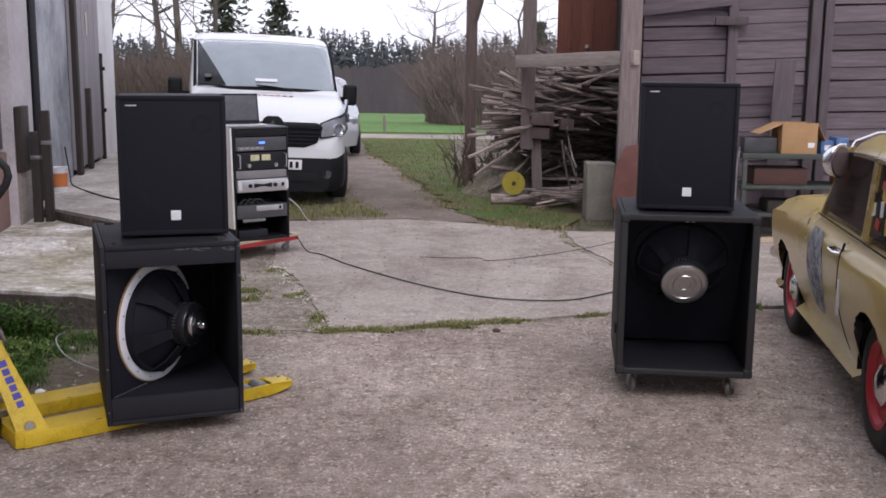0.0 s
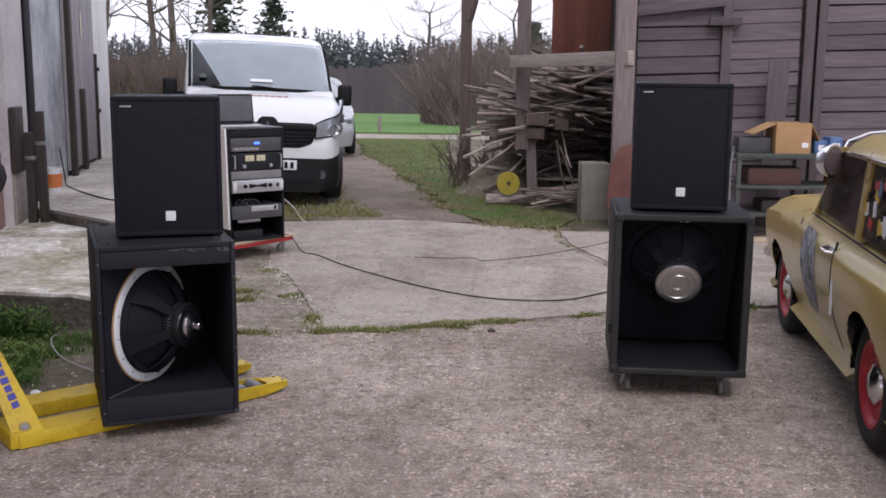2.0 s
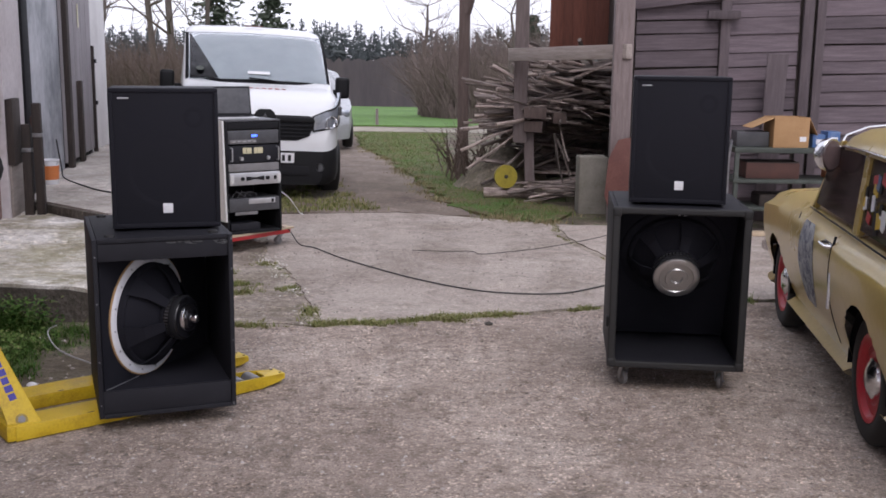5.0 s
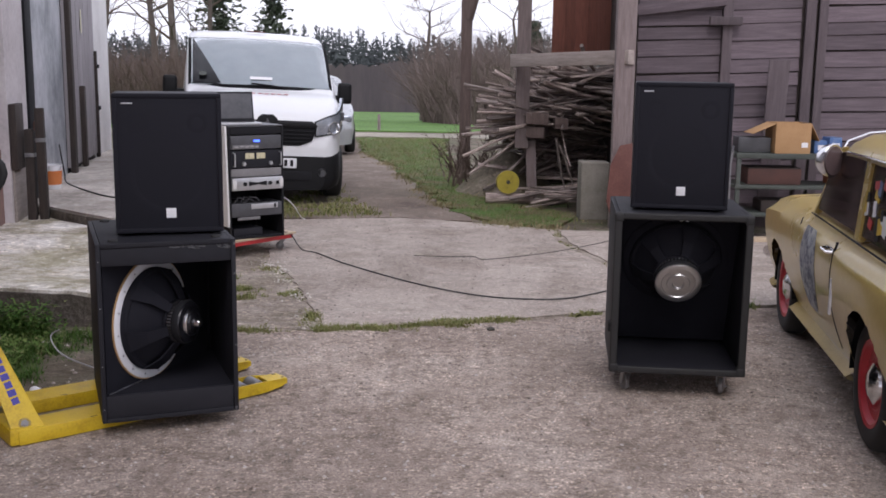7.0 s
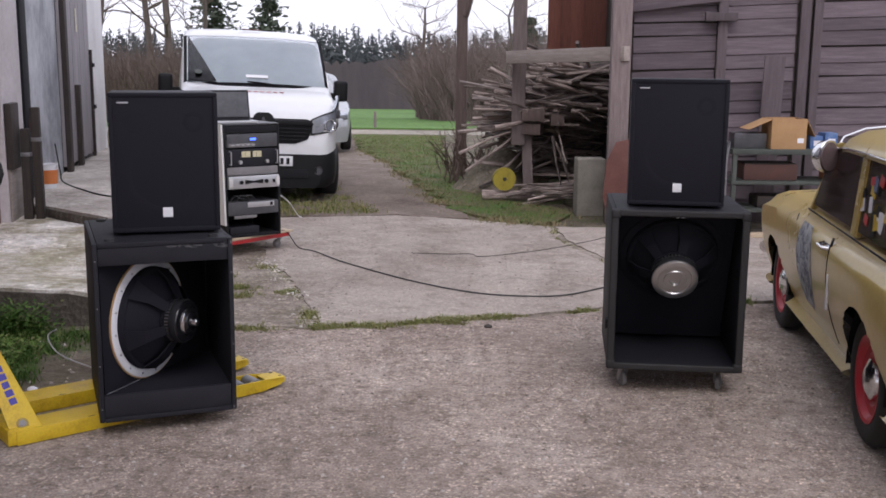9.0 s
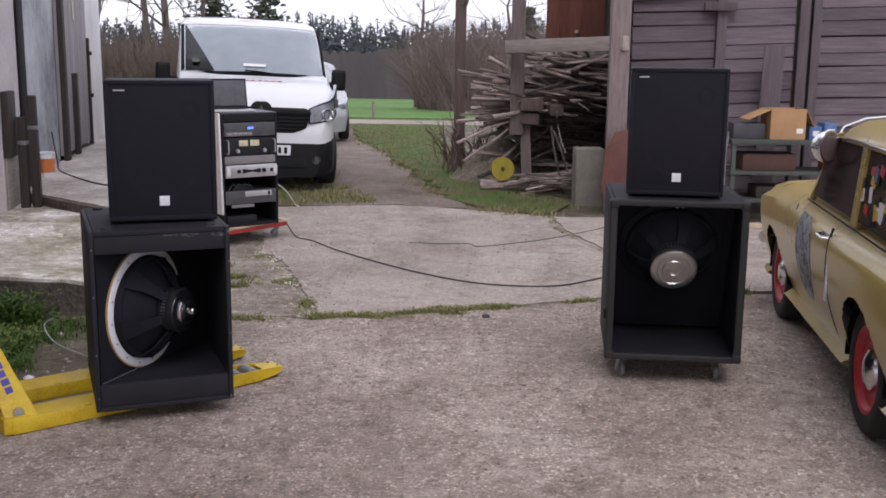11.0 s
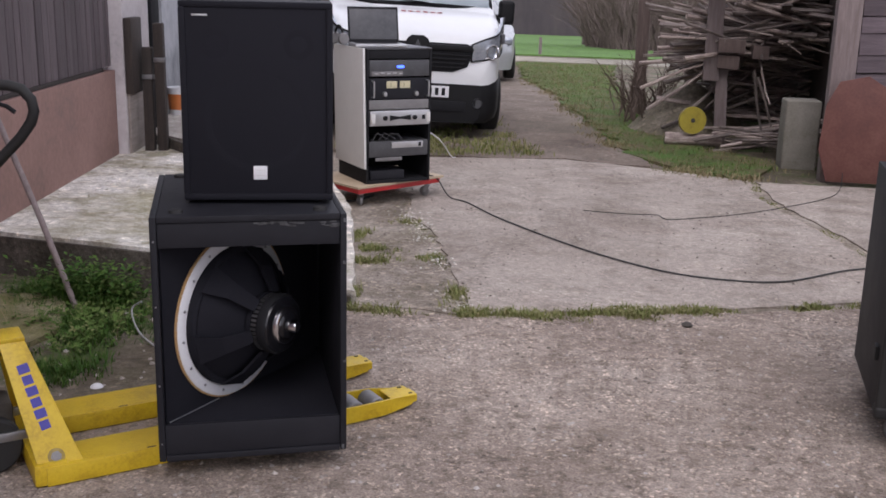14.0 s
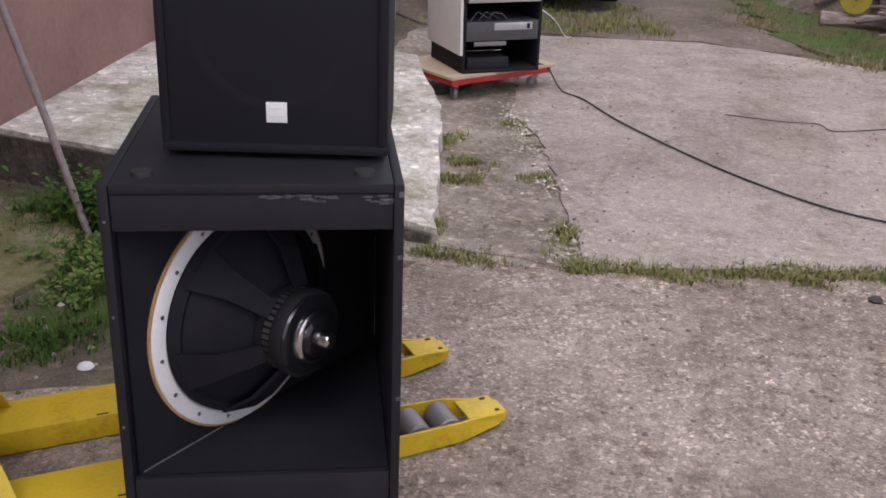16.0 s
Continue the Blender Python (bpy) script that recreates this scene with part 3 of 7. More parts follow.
def subwoofer(m, w, d, h, lip_top, lip_bottom, sideways, label):
    """An open-fronted bass cabinet with a driver on a slanting board. Local: front at y = 0, base at z = 0."""
    s = thing("subwoofer", m, label, "subwoofer", "bass cabinets")
    t = 0.02
    part("side_panel", B((-w / 2 + t / 2, d / 2, h / 2), (t, d, h), 0.004), black_paint, s)
    part("side_panel", B((w / 2 - t / 2, d / 2, h / 2), (t, d, h), 0.004), black_paint, s)
    part("top_panel", B((0, d / 2, h - t / 2 + 0.0015), (w - 2 * t - 0.002, d - 0.004, t), 0.003), black_paint, s)
    part("bottom_panel", B((0, d / 2, t / 2 - 0.0015), (w - 2 * t - 0.002, d - 0.004, t), 0.003), black_paint, s)
    part("back_panel", B((0, d - t / 2 - 0.003, h / 2), (w - 2 * t - 0.002, t, h - 2 * t), 0.002), inner_black, s)
    if lip_top > 0.03:
        part("upper_board", B((0, 0.016, h - t - lip_top / 2 + 0.01), (w - 2 * t - 0.002, 0.018, lip_top - 0.02), 0.003), black_paint, s)
    if lip_bottom > 0.03:
        part("lower_board", B((0, 0.016, t + lip_bottom / 2 - 0.01), (w - 2 * t - 0.002, 0.018, lip_bottom - 0.02), 0.003), black_paint, s)
    if sideways:
        a = 49
        x0, y0, s0 = -w / 2 + t + 0.006, 0.035, 0.32
        length = (w - 2 * t - 0.03) / math.cos(radians(a))
        bm = box(bmesh.new(), (length / 2, 0.009, h / 2), (length, 0.018, h - 2 * t - 0.006), 0.001)
        part("baffle_board", bm, inner_black, s, m=pose(x0, y0, 0, 0, 0, a))
        part("inner_floor", B((0, 0.03 + (d - 0.06) / 2, lip_bottom - 0.014), (w - 2 * t - 0.003, d - 0.07, 0.018), 0.002), inner_black, s)
        strip = box(bmesh.new(), (0.125, -0.002, lip_bottom - 0.003), (0.23, 0.002, 0.003))
        part("sealing_bead", strip, silver, s, "pale bead of sealant", m=pose(x0, y0, 0, 0, 0, a))
        cx, cy = x0 + s0 * math.cos(radians(a)), y0 + s0 * math.sin(radians(a))
        driver(s, pose(cx, cy, 0.383, 0, 0, a) @ pose(0, -0.001, 0, 90, 0, 0), ring_white, 0.82)
        for z in (0.06, 0.25, 0.5, 0.7):
            part("screw", rod(bmesh.new(), (-w / 2 + 0.01, 0.001, z), (-w / 2 + 0.01, -0.0015, z), 0.003, seg=8), steel, s)
        wear = bmesh.new()
        rng = random.Random(4)
        for k in range(26):
            x = rng.uniform(0.02, w / 2 - 0.01)
            box(wear, (x, 0.0055 - 0.0008, h - t - rng.uniform(0.004, 0.035) * (0.3 + x)), (rng.uniform(0.006, 0.03), 0.002, rng.uniform(0.002, 0.006)), 0, pose(0, 0, 0))
        tagged(part("scuff_mark", wear, scuff, s, "grey scuffs along the upper edge"), kind="stuff")
        for x, z, c in ((w / 2 - 0.012, 0.012, 0.016), (w / 2 - 0.006, 0.3, 0.008), (w / 2 - 0.007, 0.62, 0.01), (w / 2 - 0.006, h - 0.02, 0.012)):
            part("edge_chip", B((x, -0.0006, z), (0.009, 0.003, c), 0.001), scuff, s, "pale chip on the cabinet edge")
        for x, y in ((-w / 2 + 0.075, 0.06), (w / 2 - 0.075, 0.06), (-w / 2 + 0.075, d - 0.06), (w / 2 - 0.075, d - 0.06)):
            part("stacking_foot", lathe(bmesh.new(), [(0, 0), (0.022, 0), (0.02, 0.009), (0.012, 0.011), (0, 0.01)], 20, pose(x, y, h + 0.0014)), rubber, s)
    else:
        a = 25
        y0, z0, s0 = 0.2, h - t - 0.004, 0.265
        length = (h - 2 * t - 0.02) / math.cos(radians(a))
        bm = box(bmesh.new(), (0, 0.009, -length / 2), (w - 2 * t - 0.004, 0.018, length), 0.001)
        part("baffle_board", bm, inner_black, s, m=pose(0, y0, z0, a, 0, 0))
        driver(s, pose(0, y0, z0, a, 0, 0) @ pose(0, -0.001, -s0, 90, 0, 0), inner_black)
        # rounded edge strips round the mouth, and corner pads
        for x in (-w / 2 + 0.014, w / 2 - 0.014):
            part("edge_strip", B((x, -0.004, h / 2), (0.036, 0.024, h - 0.03), 0.009, seg=3), rubber, s)
        for z in (0.012, h - 0.014):
            part("edge_strip", B((0, -0.003, z), (w - 0.05, 0.022, 0.032), 0.008, seg=3), rubber, s)
        for z in (0.02, h - 0.02):
            for x in (-w / 2 + 0.016, w / 2 - 0.016):
                part("corner_pad", B((x, 0.006, z), (0.044, 0.05, 0.046), 0.013, seg=3), rubber, s)
        for x in (-w / 2 + 0.09, w / 2 - 0.09):
            for y in (0.1, d - 0.1):
                castor(s, x, y, -0.0015, 0.038, 25 if x < 0 else -20, mid_grey, -0.126)
        # two white reflections below the top edge, built as small pale blocks
        for x in (-0.012, 0.016):
            part("bolt_head", B((x, 0.012, h - t - 0.012), (0.014, 0.004, 0.006), 0.001), ring_white, s)
        part("side_latch", B((-w / 2 - 0.006, 0.1, 0.2), (0.014, 0.05, 0.05), 0.005), rubber, s)
    return s


def top_speaker(m, label):
    """A black full-range cabinet with a rimmed grille front. Local: front at y = 0, base at z = 0."""
    w, d, h = 0.455, 0.36, 0.60
    s = thing("loudspeaker", m, label, "loudspeaker", "full-range cabinets")
    part("cabinet", B((0, d / 2 + 0.012, h / 2), (w, d - 0.024, h), 0.012, seg=3), black_paint, s)
    rim = bmesh.new()
    e = 0.02
    for c, sz in (((0, 0.0135, h - e / 2), (w, 0.027, e)), ((0, 0.012, e / 2), (w, 0.03, e)), ((-w / 2 + e / 2, 0.012, h / 2), (e, 0.029, h - 2 * e + 0.004)), ((w / 2 - e / 2, 0.012, h / 2), (e, 0.029, h - 2 * e + 0.004))):
        box(rim, c, sz, 0.007)
    part("front_rim", rim, grille_black, s)
    part("grille", B((0, 0.0145, h / 2), (w - 2 * e + 0.004, 0.02, h - 2 * e + 0.004), 0.004), grille_black, s)
    for x, z, r in ((0, 0.25, 0.165), (-0.125, 0.475, 0.05), (0.125, 0.475, 0.05)):
        part("driver_outline", lathe(bmesh.new(), [(r, 0), (r - 0.01, 0.0004), (r - 0.02, 0.0004), (r - 0.03, 0)], 40, pose(x, 0.0047, z, 90, 0, 0)), grille_black, s)
    lab = part("badge", B((0.005, 0.0032, 0.085), (0.042, 0.003, 0.042), 0.001), white_label, s, "small square white badge")
    for k in range(2):
        part("badge_line", B((0.005, 0.0014, 0.077 + k * 0.016), (0.03, 0.001, 0.0012)), grey_panel, lab)
    part("name_strip", B((-w / 2 + 0.062, 0.0032, h - 0.042), (0.046, 0.003, 0.006), 0.001), silver, s, "small silver name strip")
    for x in (-w / 2 + 0.05, w / 2 - 0.05):
        for y in (0.06, d - 0.06):
            part("rubber_foot", lathe(bmesh.new(), [(0, 0), (0.016, 0), (0.018, -0.008), (0.014, -0.013), (0, -0.013)], 16, pose(x, y, 0.001)), rubber, s)
    return s


sub_left = subwoofer(pose(-1.151, 3.6505, 0.067, 0, 0, 24.2), 0.578, 0.70, 0.772, 0.095, 0.116, True,
                     "scuffed black open-fronted bass cabinet standing on yellow forks")
sub_right = subwoofer(pose(1.122, 4.335, 0.126, 0, 0, -3.3), 0.64, 0.64, 0.78, 0.02, 0.02, False,
                      "black open-fronted bass cabinet on small castors")
top_speaker(pose(-1.183, 3.81, 0.853, 0, 0, 18.4), "black full-range loudspeaker stacked on a bass cabinet")
top_speaker(pose(1.107, 4.42, 0.921, 0, 0, -6.5), "black full-range loudspeaker on top of the castored cabinet")


# ---- pallet truck ----
def pallet_truck(m):
    """Local: x along the forks towards their tips, y to the left, origin on the ground between the heels."""
    s = thing("pallet_truck", m, "worn yellow hand pallet truck carrying a bass cabinet", "pallet truck")
    top = 0.066
    for y in (-0.185, 0.185):
        # fork: a folded channel with a tapered tip and a window for the rollers
        f, f_tip = bmesh.new(), bmesh.new()
        hw = 0.08
        box(f, (0.46, y, top - 0.004), (0.96, 2 * hw, 0.008), 0.002)
        for sy in (-1, 1):
            box(f, (0.46, y + sy * (hw - 0.003), top - 0.033), (0.96, 0.007, 0.058), 0.002)
            tip = [(0.9, top - 0.001), (1.14, top - 0.002), (1.26, top - 0.012), (1.285, top - 0.03), (1.26, top - 0.05), (1.14, top - 0.058), (0.9, top - 0.062)]
            tmp = prism(bmesh.new(), tip, 0.007)
            # sides draw in towards the tip
            for v in tmp.verts:
                k = max(0, (v.co.x - 1.1) / 0.185)
                v.co.y = sy * (hw - 0.0065) + (v.co.y - 0.0035) - sy * 0.045 * k
            merge(f_tip, tmp, Matrix.Translation((0, y, 0)))
        box(f_tip, (1.22, y, top - 0.012), (0.1, 0.1, 0.008), 0.003, pose(0, 0, 0))
        box(f_tip, (1.272, y, top - 0.03), (0.03, 0.07, 0.034), 0.01)
        box(f, (0.95, y, top - 0.003), (0.03, 2 * hw - 0.01, 0.007), 0.002)
        fk = part("fork", f, yellow_paint, s)
        part("fork_tip", f_tip, yellow_paint, fk)
        for x in (1.03, 1.115):
            r = bmesh.new()
            lathe(r, [(0.008, -0.05), (0.031, -0.05), (0.035, -0.045), (0.035, 0.045), (0.031, 0.05), (0.008, 0.05)], 24, pose(x, y, 0.035, 90, 0, 0))
            part("roller", r, mid_grey, fk, "grey nylon fork roller")
        for x, yy, w in ((1.245, 0.035, 0.016), (1.258, -0.03, 0.012), (0.3, -0.07, 0.03)):
            part("paint_chip", B((x, y + yy, top - 0.004 + (0 if x < 1 else -0.0055)), (w, 0.009, 0.0092), 0.002), grime, fk)
    # frame: two leaning plates from the heels to a cross head
    for sy in (-1, 1):
        a, b = Vector((0.03, sy * 0.27, 0.01)), Vector((-0.066, sy * 0.05, 0.414))
        axis = (b - a).normalized()
        side = Vector((1, 0, 0))
        side = (side - axis * side.dot(axis)).normalized()
        nrm = axis.cross(side)
        rot = Matrix((side, nrm, axis)).transposed().to_4x4()
        ln = (b - a).length
        pl = bmesh.new()
        outline = [(-0.06, 0.042), (0.073, 0.042), (0.067, 0.1), (0.037, ln), (-0.037, ln)]
        prism(pl, outline, 0.012, Matrix.Translation(a) @ rot @ Matrix.Translation((0, -0.006, 0)), 0.003)
        plate = part("side_plate", pl, yellow_paint, s)
        sgn = -1 if nrm.y * sy < 0 else 1
        mm = Matrix.Translation(a) @ rot
        part("bolt", lathe(bmesh.new(), [(0.017, 0), (0.017, 0.002), (0.01, 0.003), (0.01, 0.009), (0, 0.01)], 6, mm @ Matrix.Translation((0.002, sgn * 0.006, 0.085)) @ pose(0, 0, 0, -90 * sgn, 0, 0)), mid_grey, plate, "greasy steel pivot bolt")
        part("grease_ring", lathe(bmesh.new(), [(0, 0), (0.026, 0), (0.024, 0.001), (0, 0.001)], 22, mm @ Matrix.Translation((0.002, sgn * 0.0058, 0.085)) @ pose(0, 0, 0, -90 * sgn, 0, 0)), worn_ochre, plate)
        # six bold blue strokes stand in for the lettering
        for k in range(6):
            z = 0.188 + k * 0.037
            part("lettering_bar", box(bmesh.new(), (0.004, sgn * 0.0066, z), (0.03 + 0.004 * (k % 2), 0.0018, 0.029), 0, mm), blue_mark, plate, "blue painted lettering bar")
    heel = bmesh.new()
    box(heel, (-0.005, 0, 0.04), (0.1, 0.52, 0.07), 0.008)
    part("heel_beam", heel, yellow_paint, s)
    part("cross_head", B((-0.1, 0, 0.416), (0.15, 0.12, 0.014), 0.005), yellow_paint, s)
    part("head_lip", B((-0.168, 0, 0.398), (0.012, 0.12, 0.04), 0.004), yellow_paint, s)
    p = bmesh.new()
    rod(p, (-0.15, 0, 0.12), (-0.15, 0, 0.4), 0.045, seg=20)
    rod(p, (-0.15, 0, 0.39), (-0.15, 0, 0.44), 0.026, seg=16)
    box(p, (-0.15, 0, 0.17), (0.15, 0.13, 0.1), 0.02)
    box(p, (-0.12, 0, 0.39), (0.1, 0.08, 0.02), 0.005)
    part("pump", p, grime, s, "greasy dark hydraulic pump")
    coil = [(-0.175 + 0.034 * math.cos(k * 0.7), -0.05 + 0.034 * math.sin(k * 0.7), 0.225 + 0.0012 * k) for k in range(90)]
    part("spring", tube(bmesh.new(), coil, 0.0055, 6), silver, s, "bright coil spring on the pump")
    part("spring_seat", lathe(bmesh.new(), [(0, 0), (0.05, 0), (0.05, 0.02), (0.03, 0.03), (0, 0.03)], 20, pose(-0.175, -0.05, 0.195)), dark_grey, s)
    for sy in (-1, 1):
        w = bmesh.new()
        lathe(w, [(0.012, -0.025), (0.085, -0.025), (0.092, -0.018), (0.092, 0.018), (0.085, 0.025), (0.012, 0.025)], 32, pose(-0.15, sy * 0.075, 0.092, 90, 0, 0))
        part("steering_wheel", w, rubber, s, "dark solid steering wheel")
        lk = bmesh.new()
        box(lk, (-0.08, sy * 0.1, 0.12), (0.2, 0.016, 0.03), 0.004, pose(0, 0, 0))
        part("linkage", lk, steel, s)
    d = bmesh.new()
    tube(d, [(-0.15, 0, 0.4), (-0.15, 0.02, 0.55), (-0.115, 0.08, 0.8), (-0.09, 0.115, 0.92)], 0.019, 12)
    bar = part("drawbar", d, black_matt, s, "black steel drawbar")
    bow = [(-0.185, -0.2), (-0.13, -0.165), (-0.05, -0.085), (-0.012, -0.035), (0.0, 0.0), (-0.006, 0.035), (-0.035, 0.066), (-0.075, 0.075), (-0.16, 0.076), (-0.25, 0.074), (-0.285, 0.06),
           (-0.3, 0.02), (-0.29, -0.03), (-0.255, -0.09), (-0.22, -0.16), (-0.185, -0.2)]
    loop = [(0.061 + 0.826 * r, 0.011 - 0.565 * r, 1.112 + u) for r, u in bow]
    part("handle_loop", tube(bmesh.new(), loop, 0.0165, 12), rubber, bar, "black rubber-coated handle loop")
    part("release_lever", tube(bmesh.new(), [(0.061 + 0.826 * r, 0.011 - 0.565 * r, 1.112 + u) for r, u in ((-0.2, -0.16), (-0.17, -0.02), (-0.13, 0.022), (-0.085, 0.012), (-0.06, -0.006))], 0.007, 8), black_matt, bar)
    return s


pallet_truck(pose(-1.886, 3.622, 0, 0, 0, 42.0))


# ---- equipment trolley, rack, notebook computer ----
def trolley(m):
    s = thing("transport_dolly", m, "red-framed wheeled dolly with a pale plywood board", "dolly")
    w, d = 0.76, 0.56
    part("board", B((w / 2 + 0.01, d / 2, 0.142), (w + 0.04, d + 0.02, 0.016), 0.002), plywood, s, "pale plywood board")
    for c, sz in (((w / 2, 0.015, 0.116), (w, 0.03, 0.034)), ((w / 2, d - 0.015, 0.116), (w, 0.03, 0.034)), ((0.016, d / 2, 0.115), (0.03, d - 0.064, 0.03)), ((w - 0.016, d / 2, 0.115), (0.03, d - 0.064, 0.03))):
        part("frame_rail", B(c, sz, 0.004), red_paint, s)
    for x in (0.07, w - 0.07):
        for y in (0.06, d - 0.06):
            castor(s, x, y, 0.099, 0.036, 40 if x > 0.3 else -15, mid_grey)
    return s


def rack(m):
    """A 19 inch equipment rack. Local: origin at the foot of the front's left corner."""
    s = thing("equipment_rack", m, "black audio rack with amplifiers and a pale side panel", "rack")
    w, d, h = 0.49, 0.5, 0.92
    t = 0.016
    for x in (t / 2, w - t / 2):
        part("side_panel", B((x, d / 2, h / 2), (t, d, h), 0.002), black_matt, s)
    part("top_panel", B((w / 2, d / 2, h + 0.004), (w, d, 0.012), 0.003), dark_grey, s)
    part("bottom_panel", B((w / 2, d / 2, 0.01), (w - 2 * t - 0.002, d, 0.02), 0.002), black_matt, s)
    part("back_panel", B((w / 2, d - 0.008, h / 2 + 0.008), (w - 2 * t - 0.002, 0.012, h - 0.036), 0.002), black_matt, s)
    part("leaning_panel", B((-0.014, d / 2 - 0.01, 0.52), (0.018, d + 0.02, 0.82), 0.003), grey_panel, s, "grey-white panel with a bright edge fixed to the side", pose(0, 0, 0, 0, -1.2, 0))
    iw = w - 2 * t - 0.006

    def unit(name, z0, z1, material, label="", depth=0.32, out=0.0):
        return part(name, B((w / 2, depth / 2 - out, (z0 + z1) / 2), (iw, depth, z1 - z0 - 0.004), 0.003), material, s, label)

    def knob(p, x, z, r, material, out=0.02):
        part("knob", lathe(bmesh.new(), [(r, 0), (r, out * 0.7), (r * 0.8, out), (0, out)], 20, pose(x, -0.001, z, 90, 0, 0)), material, p)

    unit("blank_panel", 0.855, 0.915, black_matt, depth=0.01)
    a = unit("tuner", 0.735, 0.85, dark_grey, "dark grey receiver with a lit blue display")
    part("display", B((0.25, -0.001, 0.803), (0.05, 0.004, 0.017), 0.001), blue_lamp, a, "lit blue display")
    part("front_strip", B((0.15, -0.002, 0.757), (0.23, 0.004, 0.03), 0.001), mid_grey, a)
    for k in range(5):
        part("slot", B((0.07 + k * 0.045, -0.005, 0.757 + 0.004 * (k % 2)), (0.026, 0.003, 0.006), 0.0008), silver, a)
    b = unit("power_amplifier", 0.583, 0.727, black_paint, "black power amplifier with cream meters and handles")
    for x in (0.185, 0.285):
        mt = part("meter", B((x, -0.001, 0.682), (0.078, 0.005, 0.048), 0.001), cream_meter, b, "cream meter face")
        part("needle", B((x - 0.008, -0.0042, 0.68), (0.002, 0.001, 0.034), 0, pose(0, 0, 0)), black_matt, mt)
    for x in (0.13, 0.37):
        knob(b, x, 0.619, 0.017, silver)
    for x in (0.038, w - 0.038):
        part("handle", tube(bmesh.new(), [(x, 0.0, 0.6), (x, -0.035, 0.603), (x, -0.036, 0.655), (x, -0.035, 0.707), (x, 0.0, 0.71)], 0.006, 8), silver, b, "bright steel handle")
    unit("blank_panel", 0.512, 0.58, mid_grey, depth=0.012)
    c = unit("silver_amplifier", 0.402, 0.508, silver, "silver power amplifier with a waisted dark vent", out=0.018)
    vent = bmesh.new()
    prism(vent, [(0.165, 0.437), (0.245, 0.449), (0.325, 0.437), (0.325, 0.475), (0.245, 0.463), (0.165, 0.475)], 0.004, Matrix.Translation((0, -0.0205, 0)))
    part("vent", vent, black_matt, c)
    for x in (0.13, 0.355):
        part("knob", lathe(bmesh.new(), [(0.016, 0), (0.016, 0.012), (0, 0.014)], 18, pose(x, -0.018, 0.456, 90, 0, 0)), black_matt, c)
    part("switch", B((0.425, -0.02, 0.456), (0.022, 0.006, 0.03), 0.001), black_matt, c)
    for x in (0.04, 0.46):
        part("rack_ear", B((x, -0.021, 0.455), (0.03, 0.006, 0.07), 0.002), grey_panel, c)
    e = unit("player", 0.183, 0.295, dark_grey, "dark grey player with a pale strip")
    part("front_strip", B((0.31, -0.002, 0.265), (0.24, 0.004, 0.042), 0.001), silver, e)
    part("switch", B((0.405, -0.005, 0.265), (0.02, 0.004, 0.03), 0.001), black_matt, e)
    cb = bmesh.new()
    rng = random.Random(9)
    for k in range(3):
        x = 0.05 + 0.05 * k
        tube(cb, [(x, 0.02, 0.3), (x + 0.03, -0.004, 0.345 + rng.uniform(0, 0.02)), (x + 0.09, 0.01, 0.32 + 0.008 * k), (x + 0.13, 0.03, 0.303)], 0.004, 6)
    part("patch_cable", cb, dark_grey, s, "tangled dark patch cables")
    part("drawer_strip", B((0.17, 0.004, 0.168), (0.2, 0.01, 0.024), 0.001), mid_grey, s)
    part("tool_box", B((0.17, 0.12, 0.053), (0.26, 0.2, 0.064), 0.006), black_paint, s, "dark box in the lower bay")
    return s


def notebook(m):
    """An open notebook computer. Local: hinge at y = 0, keyboard towards -y."""
    s = thing("laptop", m, "open laptop with a dark screen on the rack", "laptop")
    base = part("base", B((0.18, -0.125, 0.011), (0.36, 0.25, 0.02), 0.005), silver, s, "silver keyboard base")
    part("keyboard", B((0.18, -0.1, 0.0215), (0.31, 0.12, 0.003), 0.001), black_matt, base)
    part("touch_pad", B((0.18, -0.2, 0.0212), (0.1, 0.06, 0.002), 0.0005), mid_grey, base)
    lid = part("lid", B((0.18, 0.0, 0.125), (0.36, 0.012, 0.25), 0.005), black_matt, s, "matt black lid", pose(0, 0.005, 0.018, -14, 0, 0))
    part("screen", B((0.18, -0.0065, 0.128), (0.335, 0.002, 0.21), 0.0005), dark_grey, lid, "dark switched-off screen")
    return s


trolley(pose(-1.965, 7.57, 0, 0, 0, 55))
rack(pose(-1.94, 7.675, 0.151, 0, 0, 39.5))
notebook(pose(-1.94, 7.675, 1.081, 0, 0, 39.5) @ pose(0.0, 0.32, 0, 0, 0, -12))
phones = thing("headphones", pose(-1.94, 7.675, 1.081, 0, 0, 39.5) @ pose(-0.04, 0.4, 0), "dark headphones lying on the rack", "headphones")
part("headband", tube(bmesh.new(), [(0.0, 0.08 * math.cos(a * 0.3927), 0.03 + 0.1 * math.sin(a * 0.3927)) for a in range(9)], 0.008, 8), black_matt, phones)
for yy in (-0.08, 0.08):
    part("ear_cup", lathe(bmesh.new(), [(0, -0.02), (0.036, -0.018), (0.042, 0), (0.036, 0.018), (0, 0.02)], 20, pose(0, yy, 0.0425, 90, 0, 0)), mid_grey, phones)


